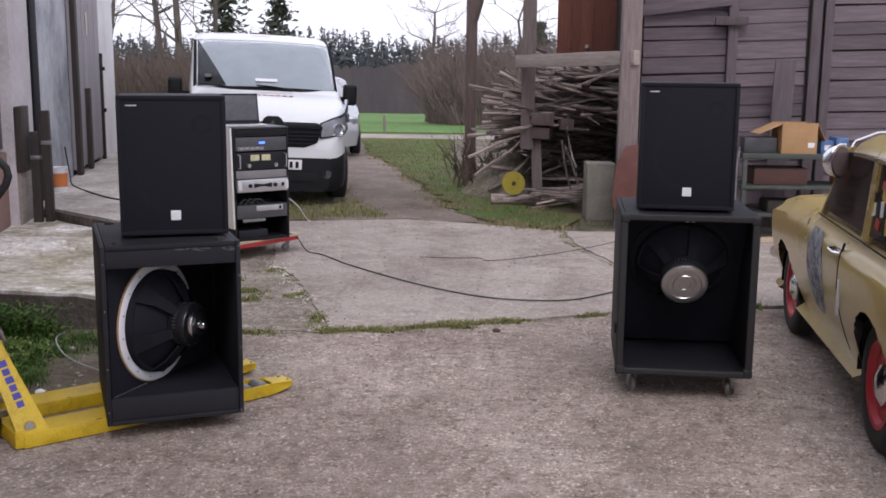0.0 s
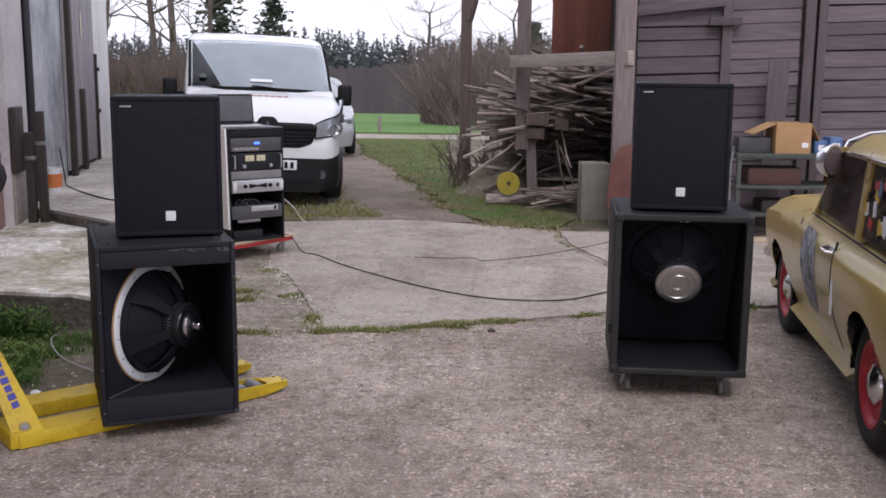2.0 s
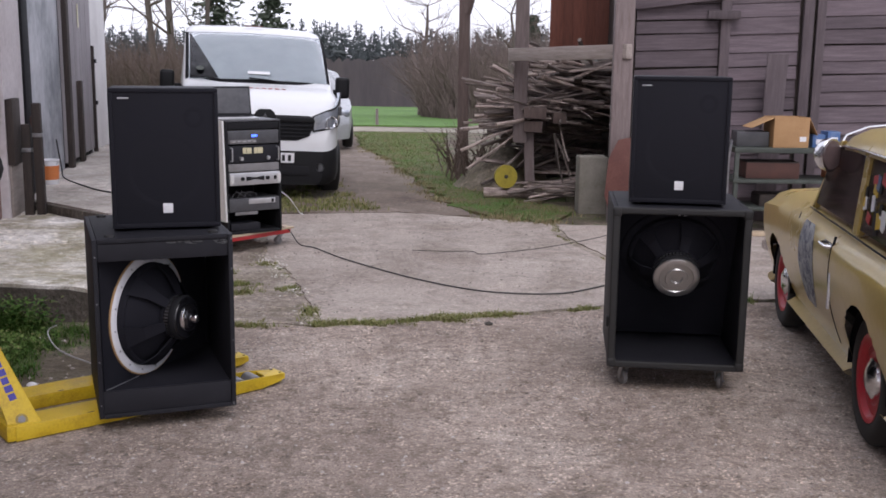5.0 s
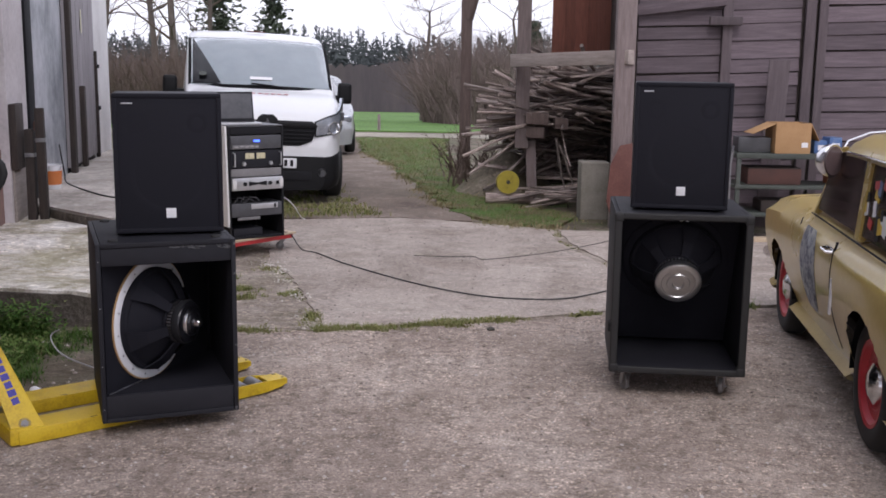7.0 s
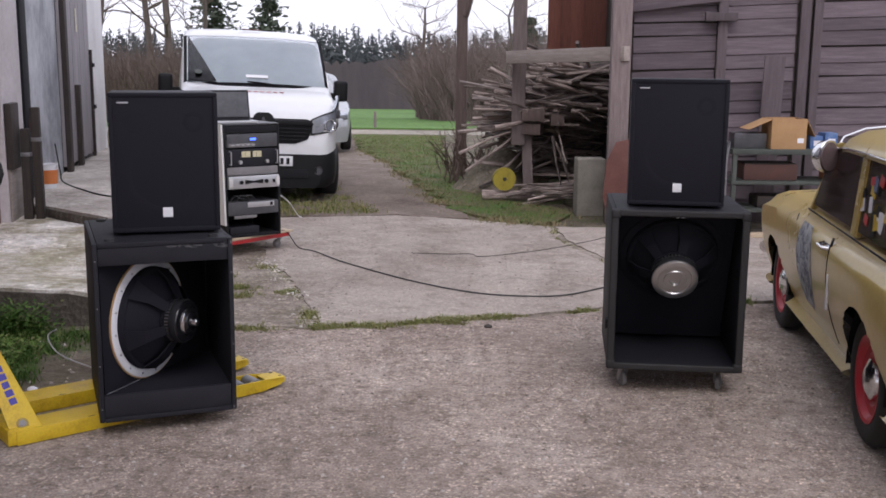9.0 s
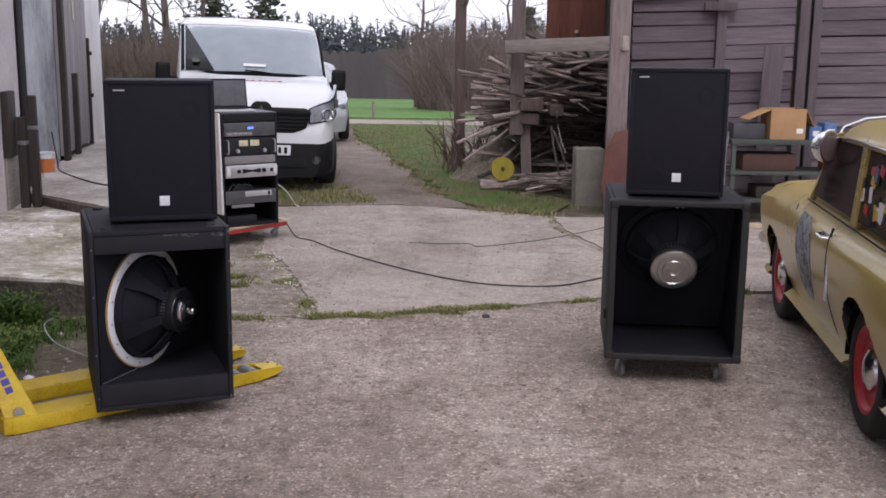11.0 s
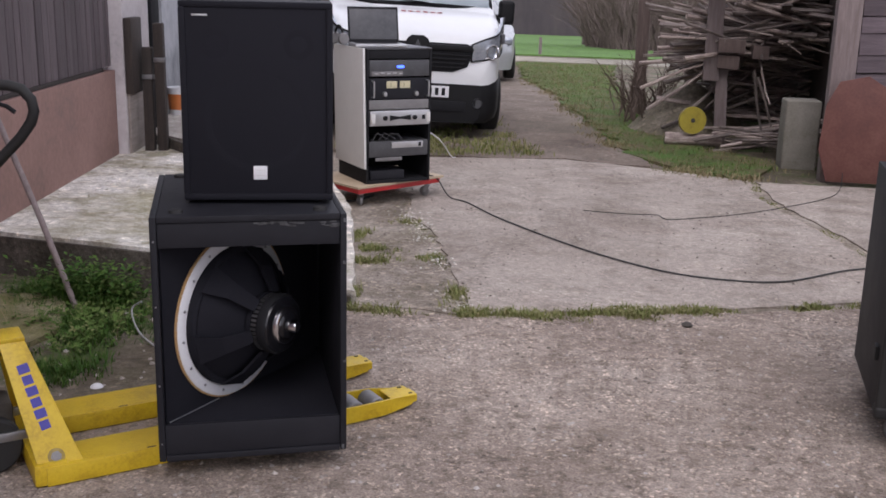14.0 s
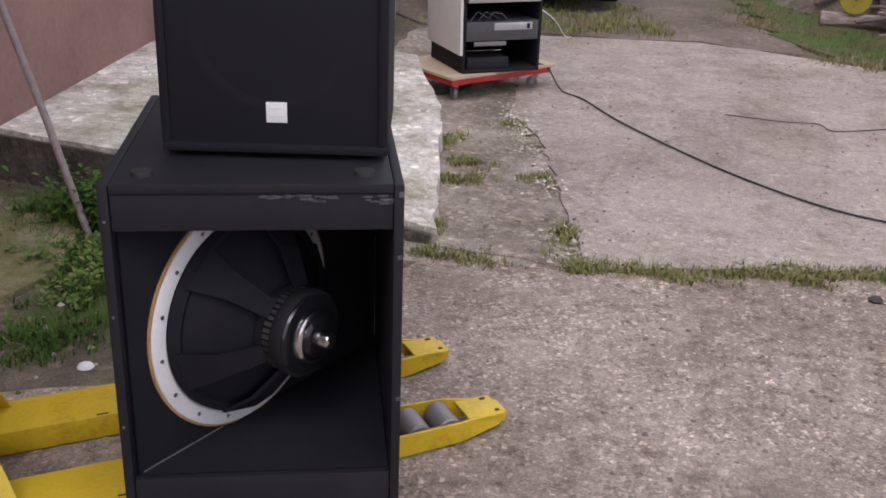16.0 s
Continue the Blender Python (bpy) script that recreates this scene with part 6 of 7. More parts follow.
        mats = [red_paint, yellow_paint, blue_card, white_label, green_metal, black_matt]
        for k in range(30):
            y, z = rng.uniform(-0.26, 0.34), rng.uniform(0.9, 1.16)
            if abs(y - 0.38) < 0.05:
                continue
            xx = 0.676 - (z - 0.835) * 0.075
            part("sticker", B((0, 0, 0), (0.003, rng.uniform(0.035, 0.075), rng.uniform(0.035, 0.075)), 0), mats[rng.randrange(6)], rear, "", pose(sx * (xx + 0.0035), y, z, rng.uniform(-15, 15), -sx * 4.3, 0))
        # door seams, handle, hinge, belt trim
        for y, z0, z1 in ((0.52, 0.3, 0.8), (1.36, 0.3, 0.8)):
            pts = [(sx * (0.75 * (1 - 0.16 * max(0.0, (0.62 - z) / 0.4) ** 1.7 - 0.06 * max(0.0, (z - 0.66) / 0.2) ** 2) - 0.003), y + (0.03 * (z - 0.3) if y < 1 else 0), z) for z in [z0 + (z1 - z0) * k / 12 for k in range(13)]]
            part("door_seam", tube(bmesh.new(), pts, 0.006 if y < 1 else 0.003, 6), black_matt, body)
        hd = part("door_handle", tube(bmesh.new(), [(sx * 0.73, 0.56, 0.745), (sx * 0.765, 0.57, 0.748), (sx * 0.768, 0.66, 0.752), (sx * 0.735, 0.68, 0.752)], 0.009, 8), chrome, s, "chrome door handle")
        part("handle_plate", B((sx * 0.736, 0.62, 0.748), (0.012, 0.15, 0.03), 0.004), chrome, hd)
        part("hinge_cover", B((sx * 0.748, 0.495, 0.55), (0.012, 0.02, 0.17), 0.004), ring_white, body, "pale strip at the door edge")
        part("belt_seam", tube(bmesh.new(), [(sx * 0.69, -0.7, 0.828), (sx * 0.692, 1.3, 0.836)], 0.0045, 6), black_matt, body)
        if sx < 0:
            mr = part("mirror", lathe(bmesh.new(), [(0, 0.06), (0.035, 0.055), (0.06, 0.03), (0.068, 0.0), (0.064, -0.004), (0, -0.002)], 26, pose(sx * 0.7, 0.88, 1.15, -90, 0, 34) @ Matrix.Diagonal((1, 1.25, 1.5, 1))), chrome, s, "rounded chrome mirror")
            part("mirror_glass", lathe(bmesh.new(), [(0, -0.001), (0.057, -0.001), (0.057, -0.007), (0, -0.007)], 26, pose(sx * 0.7, 0.88, 1.15, -90, 0, 34) @ Matrix.Diagonal((1, 1.25, 1.5, 1))), auto_glass_dark, mr, "dark mirror glass")
            part("mirror_stalk", tube(bmesh.new(), [(sx * 0.64, 1.06, 1.1), (sx * 0.67, 1.0, 1.12), (sx * 0.7, 0.92, 1.15)], 0.007, 8), chrome, mr)
        part("headlamp", lathe(bmesh.new(), [(0, 0.03), (0.06, 0.022), (0.085, 0.0), (0.095, -0.006), (0.095, -0.03)], 28, pose(sx * 0.55, 2.645, 0.66, -90, 0, 0)), chrome, s)
        dec = bmesh.new()
        pts = []
        n = 14
        for j in range(n + 1):
            z = 0.36 + 0.43 * j / n
            f = 1 - 0.16 * max(0.0, (0.62 - z) / 0.4) ** 1.7 - 0.06 * max(0.0, (z - 0.66) / 0.2) ** 2
            half = 0.19 * math.sin(math.pi * (0.1 + 0.8 * j / n)) ** 0.5
            pts.append([dec.verts.new((sx * (0.75 * f + 0.002), 1.06 + k * half, z)) for k in (-1, 0, 1)])
        for a, b in zip(pts, pts[1:]):
            for k in range(2):
                dec.faces.new((a[k], a[k + 1], b[k + 1], b[k]))
        bmesh.ops.solidify(dec, geom=dec.faces[:], thickness=0.0015)
        bmesh.ops.recalc_face_normals(dec, faces=dec.faces[:])
        part("decal", dec, decal_blue, body, "tall blue and white oval decal")
    # glass front and back, bumper
    for (y0, y1, w0, w1, nm) in ((1.33, 1.08, 0.62, 0.56, "windscreen"), (-0.86, -0.81, 0.6, 0.58, "tail_window")):
        b = bmesh.new()
        vs = [b.verts.new(c) for c in ((-w0, y0, 0.86), (w0, y0, 0.86), (w1, y1, 1.19), (-w1, y1, 1.19))]
        f = b.faces.new(vs)
        bmesh.ops.solidify(b, geom=[f], thickness=0.006)
        part(nm, b, auto_glass_dark, s)
    part("steering_wheel", tube(bmesh.new(), [(-0.32 + 0.17 * math.cos(a * math.tau / 20), 1.0 + 0.05 * math.sin(a * math.tau / 20), 0.95 + 0.15 * math.sin(a * math.tau / 20)) for a in range(21)], 0.012, 6), black_matt, s)
    part("front_bumper", tube(bmesh.new(), [(-0.7, 2.5, 0.42), (-0.6, 2.7, 0.42), (0, 2.75, 0.42), (0.6, 2.7, 0.42), (0.7, 2.5, 0.42)], 0.04, 10), chrome, s)
    part("rear_bumper", tube(bmesh.new(), [(-0.7, -0.8, 0.42), (-0.62, -0.92, 0.42), (0.62, -0.92, 0.42), (0.7, -0.8, 0.42)], 0.04, 10), chrome, s)
    return s


old_estate(pose(2.497, 3.67, 0, 0, 0, -4.9))

parked = thing("silver_car", pose(-3.3, 18.6, land(18.6), 0, 0, 12), "silver parked car half hidden behind the van", "car")


def small_car(y):
    h = lerp_table([(0, 0.55), (0.1, 0.75), (0.9, 0.95), (1.7, 1.42), (3.0, 1.45), (3.9, 1.0), (4.0, 0.8)], y)
    w = lerp_table([(0, 0.6), (0.15, 0.8), (0.5, 0.86), (3.6, 0.86), (4.0, 0.75)], y)
    a = min(0.9, h - 0.06)
    return [(w * 0.95, 0.2), (w, 0.45), (w * 0.99, a), (w * 0.9 - 0.25 * max(0, h - 1.0), h - 0.04), (w * 0.7 - 0.2 * max(0, h - 1.0), h), (0, h + 0.02)]


part("body", loft([0, 0.05, 0.1, 0.2, 0.5, 0.9, 1.2, 1.5, 1.7, 2.2, 3.0, 3.4, 3.9, 4.0], small_car), silver_paint, parked, angle=50)
part("grille", B((0.0, 0.02, 0.42), (1.0, 0.1, 0.22), 0.03), plastic_black, parked)
for sx in (-1, 1):
    part("headlamp", B((sx * 0.66, 0.17, 0.68), (0.26, 0.2, 0.13), 0.04, seg=3), lamp_clear, parked)
    for y in (0.8, 3.2):
        road_wheel(parked, pose(sx * 0.79, y, 0.3) @ (pose(0, 0, 0) if sx < 0 else pose(0, 0, 0, 0, 0, 180)), 0.3, 0.19, dark_grey, dark_grey, 0.19, "dark car wheel")


# ---- cables, stones, plants ----
def cable(name, pts, r, material, label):
    """A cable through pts, smoothed."""
    P = [Vector(p) for p in pts]
    P = [P[0]] + P + [P[-1]]
    out = []
    for i in range(1, len(P) - 2):
        for k in range(8):
            t = k / 8
            a, b, c, d = P[i - 1:i + 3]
            out.append(0.5 * ((2 * b) + (c - a) * t + (2 * a - 5 * b + 4 * c - d) * t * t + (3 * b - a - 3 * c + d) * t ** 3))
    out.append(P[-1])
    ob = part(name, tube(bmesh.new(), out, r, 6), material)
    return tagged(ob, label, "cable")


cable("power_cable", [(-1.6, 8.13, 0.158), (-1.54, 8.16, 0.13), (-1.44, 8.12, 0.012), (-1.28, 7.97, 0.01), (-1.0, 7.56, 0.01), (-0.6, 7.09, 0.01), (-0.26, 6.75, 0.01), (0.1, 6.49, 0.01), (0.42, 6.41, 0.01), (0.74, 6.47, 0.01), (1.13, 6.83, 0.01), (1.4, 6.9, 0.01), (1.5, 6.3, 0.01), (1.35, 5.4, 0.03), (1.2, 5.0, 0.45)], 0.0048, cable_black, "black cable curving over the concrete")
cable("thin_cable", [(-0.46, 7.97, 0.008), (-0.15, 7.95, 0.008), (0.04, 7.98, 0.008), (0.12, 7.86, 0.008), (0.36, 8.0, 0.008), (0.64, 8.22, 0.008), (0.95, 8.55, 0.008), (1.3, 9.0, 0.01), (1.45, 9.4, 0.02), (1.52, 9.83, 0.12)], 0.0027, cable_black, "thin dark cord on the concrete")
cable("white_cable", [(-1.78, 8.27, 0.42), (-1.72, 8.5, 0.43), (-1.68, 8.9, 0.3), (-1.69, 9.4, 0.1), (-1.74, 9.86, 0.012)], 0.0045, ring_white, "pale cable hanging behind the rack")
cable("floor_cable", [(-4.42, 10.2, 0.7), (-4.4, 10.25, 0.4), (-4.33, 10.15, 0.3), (-3.86, 9.52, 0.298), (-3.48, 9.12, 0.298), (-3.1, 8.95, 0.298)], 0.008, cable_black, "black cable over the threshold")
cable("dolly_cable", [(-2.35, 7.0, 0.09), (-2.28, 7.3, 0.06), (-2.2, 7.55, 0.03), (-2.06, 7.78, 0.01), (-1.98, 8.0, 0.01)], 0.008, cable_black, "short black cable beside the dolly")
cable("bent_wire", [(-2.2, 4.93, 0.1), (-2.25, 4.93, 0.06), (-2.16, 4.8, 0.02), (-2.02, 4.66, 0.01), (-1.8, 4.5, 0.005)], 0.004, cable_grey, "bent pale wire in the weeds")


def island_mat(name, colors, rough=0.8, trans=0.0):
    """Colour changes from blade to blade, and slowly over the ground."""
    ma = bpy.data.materials.new(name)
    ma.use_nodes = True
    n, l = ma.node_tree.nodes, ma.node_tree.links
    bs = n["Principled BSDF"]
    geo = n.new("ShaderNodeNewGeometry")
    co = n.new("ShaderNodeTexCoord")
    nz = n.new("ShaderNodeTexNoise")
    nz.inputs["Scale"].default_value = 1.1
    l.new(co.outputs["Object"], nz.inputs["Vector"])
    mx = n.new("ShaderNodeMix")
    mx.data_type = "FLOAT"
    mx.inputs[0].default_value = 0.45
    l.new(geo.outputs["Random Per Island"], mx.inputs[2])
    l.new(nz.outputs["Fac"], mx.inputs[3])
    r = n.new("ShaderNodeValToRGB")
    els = r.color_ramp.elements
    els[0].position, els[1].position = 0.15, 0.85
    els[0].color, els[1].color = (*colors[0], 1), (*colors[-1], 1)
    for k, c in enumerate(colors[1:-1]):
        e = els.new(0.15 + 0.7 * (k + 1) / (len(colors) - 1))
        e.color = (*c, 1)
    l.new(mx.outputs[0], r.inputs[0])
    l.new(r.outputs[0], bs.inputs["Base Color"])
    bs.inputs["Roughness"].default_value = rough
    bs.inputs["Specular IOR Level"].default_value = 0.2
    return ma


grass_mat = island_mat("spring_grass", [(0.055, 0.105, 0.018), (0.085, 0.155, 0.03), (0.12, 0.18, 0.045), (0.2, 0.18, 0.085)])
weed_mat = island_mat("dark_weeds", [(0.026, 0.068, 0.01), (0.042, 0.1, 0.015), (0.07, 0.13, 0.022), (0.12, 0.12, 0.05)])
joint_mat = island_mat("olive_joint_grass", [(0.1, 0.125, 0.035), (0.16, 0.18, 0.06), (0.22, 0.215, 0.09), (0.28, 0.24, 0.13)])
dry_mat = island_mat("dry_grass", [(0.16, 0.125, 0.07), (0.27, 0.22, 0.13), (0.14, 0.16, 0.05)])
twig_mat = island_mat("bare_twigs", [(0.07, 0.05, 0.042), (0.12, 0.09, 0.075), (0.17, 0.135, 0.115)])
# paler copy of the near twigs, with distance haze put into the colour
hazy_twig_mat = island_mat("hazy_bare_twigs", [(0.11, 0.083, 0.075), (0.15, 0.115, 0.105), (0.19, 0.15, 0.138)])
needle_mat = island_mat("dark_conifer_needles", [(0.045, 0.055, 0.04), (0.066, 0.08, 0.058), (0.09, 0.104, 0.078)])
# bluer and paler than the near needles: distance haze in the base colour
haze_needle_mat = island_mat("distant_conifers", [(0.06, 0.07, 0.074), (0.076, 0.087, 0.09), (0.094, 0.104, 0.106)])
bark_mat = mat("grey_brown_bark", [(0.05, 0.038, 0.032), (0.1, 0.08, 0.07), (0.15, 0.125, 0.11)], 0.9, scale=3, fine=24, bump=0.6, bump_dist=0.02, stretch=(3, 3, 1))
stone_mat = island_mat("loose_stones", [(0.1, 0.085, 0.072), (0.2, 0.17, 0.15), (0.36, 0.32, 0.29), (0.52, 0.48, 0.45)], 0.9)


def from_lists(name, verts, faces, material, label, category):
    me = bpy.data.meshes.new(name)
    me.from_pydata(verts, [], faces)
    me.materials.append(material)
    return tagged(new(name, me), label, category, kind="stuff")


def inside(poly, x, y):
    hit = False
    for k in range(len(poly)):
        (x0, y0), (x1, y1) = poly[k - 1], poly[k]
        if (y0 > y) != (y1 > y) and x < (x1 - x0) * (y - y0) / (y1 - y0) + x0:
            hit = not hit
    return hit


def blades(spots, h0, h1, width, seed, spread=0.03, per=8, lean=0.6):
    """Bent blades in tufts round the spots (x, y, z)."""
    rng = random.Random(seed)
    vs, fs = [], []
    for x, y, z in spots:
        size = rng.uniform(0.5, 1.25)
        for _ in range(per):
            px, py = x + rng.gauss(0, spread), y + rng.gauss(0, spread)
            a = rng.uniform(0, math.tau)
            h = rng.uniform(h0, h1) * size
            dx, dy = math.cos(a), math.sin(a)
            k = rng.uniform(0.15, lean) * h
            w = width * rng.uniform(0.6, 1.3)
            i = len(vs)
            vs += [(px - dy * w, py + dx * w, z), (px + dy * w, py - dx * w, z), (px + dx * k * 0.4 - dy * w * 0.7, py + dy * k * 0.4 + dx * w * 0.7, z + h * 0.6),
                   (px + dx * k * 0.4 + dy * w * 0.7, py + dy * k * 0.4 - dx * w * 0.7, z + h * 0.6), (px + dx * k, py + dy * k, z + h)]
            fs += [(i, i + 1, i + 3, i + 2), (i + 2, i + 3, i + 4)]
    return vs, fs


def scatter(poly, n, seed, keep=None):
    rng = random.Random(seed)
    xs_, ys_ = [p[0] for p in poly], [p[1] for p in poly]
    out = []
    while len(out) < n:
        x, y = rng.uniform(min(xs_), max(xs_)), rng.uniform(min(ys_), max(ys_))
        if inside(poly, x, y) and (keep is None or keep(x, y, rng)):
            out.append((x, y, land(y) - 0.03))
    return out


def along_line(pts, n, seed, jitter=0.03, z=-0.02):
    """Clustered spots along a line of (x, y)."""
    rng = random.Random(seed)
    out = []
    for _ in range(n):
        k = rng.randrange(len(pts) - 1)
        t = rng.random()
        x, y = pts[k][0] + (pts[k + 1][0] - pts[k][0]) * t, pts[k][1] + (pts[k + 1][1] - pts[k][1]) * t
        if noise.noise((x * 3.1, y * 3.1, 1.7)) > 0.04:
            out.append((x + rng.gauss(0, jitter), y + rng.gauss(0, jitter), z))
    return out


verge = [(0.72, 9.72), (0.95, 10.35), (1.0, 10.75), (0.3, 11.4), (0.1, 12.2), (-0.1, 13.4), (-0.5, 16), (-0.9, 20), (-1.2, 26.5), (-3.5, 26.5), (-2.45, 20), (-1.75, 17.4), (-0.86, 13.1), (-0.36, 11.2), (-0.05, 10.3), (0.1, 10.05)]
turf_mat = ground_mat("mossy_turf", [(0.13, 0.1, 0.055), (0.088, 0.095, 0.034), (0.06, 0.098, 0.022)], 60, 0.6, (0.14, 0.105, 0.06), bump=0.9, coarse=1.6, moss=((0.055, 0.118, 0.018), 0.48), mottle=0.95)
patch("grass_turf", verge, turf_mat, "short green and straw-coloured turf along the drive", top=0.006, base=-0.03, rag=0.12, step=0.2, seed=91)
v, f = blades(scatter(verge, 6400, 1), 0.018, 0.07, 0.003, 2, 0.06, 11, 1.1)
from_lists("grass_verge", v, f, grass_mat, "thick green grass along the drive", "grass")
v, f = blades(scatter(verge, 1500, 5), 0.03, 0.1, 0.003, 3, 0.06, 8, 0.9)
from_lists("dry_grass", v, f, dry_mat, "dry straw-coloured grass by the wood heap", "grass")
edge = along_line([(0.75, 9.72), (0.1, 10.02), (-0.08, 10.3), (-0.4, 11.2), (-0.9, 13.1), (-1.8, 17.4), (-2.5, 20)], 900, 46, 0.09, -0.005)
edge += along_line([(0.95, 10.3), (0.3, 11.4), (0.0, 12.4)], 260, 47, 0.12, -0.02)
v, f = blades([(x, y, z + land(y)) for x, y, z in edge], 0.012, 0.05, 0.005, 48, 0.06, 9, 1.2)
from_lists("dry_grass_edge", v, f, dry_mat, "dry brown grass fraying out over the drive", "grass")
front = [(-3.0, 10.0), (-2.0, 10.0), (-1.0, 10.3), (-1.08, 10.5), (-1.4, 11.2), (-1.9, 12.9), (-2.2, 12.4), (-2.3, 11.2), (-3.0, 11.2)]
v, f = blades([(x, y, 0.0) for x, y, z in scatter(front, 420, 8, lambda x, y, r: noise.noise((x * 1.9, y * 1.9, 4)) > -0.1)], 0.02, 0.06, 0.006, 4, 0.06, 8)
from_lists("grass_patch", v, f, joint_mat, "thin grass before the van", "grass")
joint = along_line([(-1.35, 5.47), (-0.82, 5.44), (-0.4, 5.59), (0, 5.73), (0.5, 5.9), (0.97, 6.1), (1.3, 6.24), (2.0, 6.42), (3, 6.58)], 520, 11, 0.022)
joint += along_line([(-0.83, 5.46), (-1.05, 6.15), (-1.37, 7.05), (-1.65, 7.5), (-1.93, 9.0)], 220, 12, 0.028)
joint += along_line([(0.8, 9.6), (0.83, 8.83), (1.15, 7.82), (1.33, 7.1), (1.33, 6.35)], 300, 13, 0.025)
joint += [(x, y, 0.0) for x, y, z in scatter([(-0.18, 5.64), (0.06, 5.7), (0.06, 5.82), (-0.16, 5.76)], 26, 14)]
joint += [(x, y, -0.01) for x, y, z in scatter([(-0.85, 5.4), (-0.35, 5.52), (-0.35, 5.68), (-0.85, 5.55)], 70, 15)]
joint += along_line([(-0.83, 5.45), (-0.4, 5.6), (0, 5.74), (0.5, 5.91), (0.9, 6.07)], 520, 44, 0.03, -0.008)
joint += along_line([(0.15, 5.79), (0.42, 5.88)], 60, 45, 0.03, -0.004)
v, f = blades(joint, 0.008, 0.03, 0.004, 16, 0.016, 10, 1.1)
from_lists("joint_grass", v, f, joint_mat, "low grass growing in the concrete joints", "grass")
strip = []
for k, (x, y, rx, ry, n) in enumerate(((-1.76, 6.84, 0.03, 0.06, 34), (-1.57, 6.53, 0.05, 0.04, 34), (-1.55, 6.26, 0.08, 0.035, 46), (-1.43, 5.68, 0.02, 0.04, 16), (-1.33, 5.4, 0.07, 0.03, 44), (-1.17, 5.38, 0.06, 0.02, 16),
                                       (-1.53, 7.27, 0.05, 0.03, 14), (-1.2, 6.4, 0.03, 0.05, 16), (-0.92, 5.78, 0.03, 0.08, 40), (-0.81, 5.47, 0.04, 0.03, 34), (-0.035, 5.66, 0.045, 0.02, 40), (-0.5, 5.52, 0.08, 0.02, 50))):
    rng = random.Random(70 + k)
    strip += [(x + rng.gauss(0, rx), y + rng.gauss(0, ry), -0.004) for _ in range(n)]
v, f = blades(strip, 0.008, 0.034, 0.0032, 18, 0.018, 14, 1.2)
from_lists("strip_weeds", v, f, joint_mat, "sparse weeds on the broken strip", "weeds")
def clump(cx, cy, rx, ry, n, seed, z=-0.03):
    """Spots that thin out round a centre."""
    rng = random.Random(seed)
    return [(cx + rng.gauss(0, rx), cy + rng.gauss(0, ry), z) for _ in range(n)]


wild = clump(-2.78, 5.25, 0.17, 0.1, 150, 19) + clump(-2.6, 4.9, 0.1, 0.1, 70, 20) + clump(-2.33, 4.8, 0.09, 0.16, 90, 58) + clump(-2.24, 4.33, 0.08, 0.08, 60, 59) + clump(-2.05, 5.2, 0.16, 0.08, 70, 60) + clump(-1.8, 5.05, 0.1, 0.06, 24, 63)
v, f = blades([p for p in wild if p[1] < 5.44], 0.02, 0.06, 0.003, 20, 0.03, 20, 1.5)
from_lists("weed_clumps", v, f, weed_mat, "fine dark green weeds before the ledge", "weeds")
v, f = blades(clump(-2.72, 5.22, 0.12, 0.07, 55, 21), 0.04, 0.11, 0.0035, 22, 0.035, 20, 1.2)
from_lists("tall_weeds", v, f, weed_mat, "taller dark green weeds by the stick", "weeds")


def leafy(spots, h0, h1, leaf, seed):
    """Stems set with small folded leaves all the way up, on the spots (x, y, z)."""
    rng = random.Random(seed)
    vs, fs = [], []
    for x, y, z in spots:
        h, lean, way = rng.uniform(h0, h1), rng.uniform(0, 0.5), rng.uniform(0, math.tau)
        for k in range(9):
            u = (k + rng.random()) / 9
            a, tip = rng.uniform(0, math.tau), rng.uniform(-0.3, 0.7)
            ln = leaf * rng.uniform(0.6, 1.3)
            w = ln * rng.uniform(0.22, 0.36)
            px, py, pz = x + math.cos(way) * lean * h * u, y + math.sin(way) * lean * h * u, z + h * u
            dx, dy = math.cos(a), math.sin(a)
            i = len(vs)
            vs += [(px, py, pz), (px + dx * ln * 0.5 - dy * w, py + dy * ln * 0.5 + dx * w, pz + ln * (0.5 * tip + 0.12)), (px + dx * ln, py + dy * ln, pz + ln * tip),
                   (px + dx * ln * 0.5 + dy * w, py + dy * ln * 0.5 - dx * w, pz + ln * (0.5 * tip + 0.12))]
            fs += [(i, i + 1, i + 2), (i, i + 2, i + 3)]
    return vs, fs


v, f = leafy([p for p in clump(-2.67, 5.24, 0.13, 0.06, 210, 71) + clump(-2.5, 5.2, 0.07, 0.06, 60, 72) if p[1] < 5.38], 0.08, 0.23, 0.03, 73)
from_lists("leafy_weeds", v, f, weed_mat, "bushy dark green leafy weeds round the stick", "weeds")
v, f = leafy(clump(-2.48, 4.98, 0.09, 0.06, 90, 74) + clump(-2.36, 4.72, 0.07, 0.12, 80, 75) + clump(-2.6, 4.82, 0.07, 0.05, 40, 76), 0.02, 0.075, 0.026, 77)
from_lists("low_leafy_weeds", v, f, grass_mat, "low bright green leafy weeds on bare earth", "weeds")
v, f = blades(clump(-2.5, 4.75, 0.28, 0.3, 26, 64), 0.05, 0.13, 0.0022, 65, 0.06, 2, 2.2)
from_lists("dry_stalks", v, f, dry_mat, "dry pale stalks between the weeds", "weeds")
v, f = blades([(x, y, 0.0) for x, y, z in scatter([(1.5, 6.25), (1.95, 6.3), (1.9, 6.6), (1.5, 6.5)], 36, 23)], 0.03, 0.1, 0.005, 24, 0.04, 12)
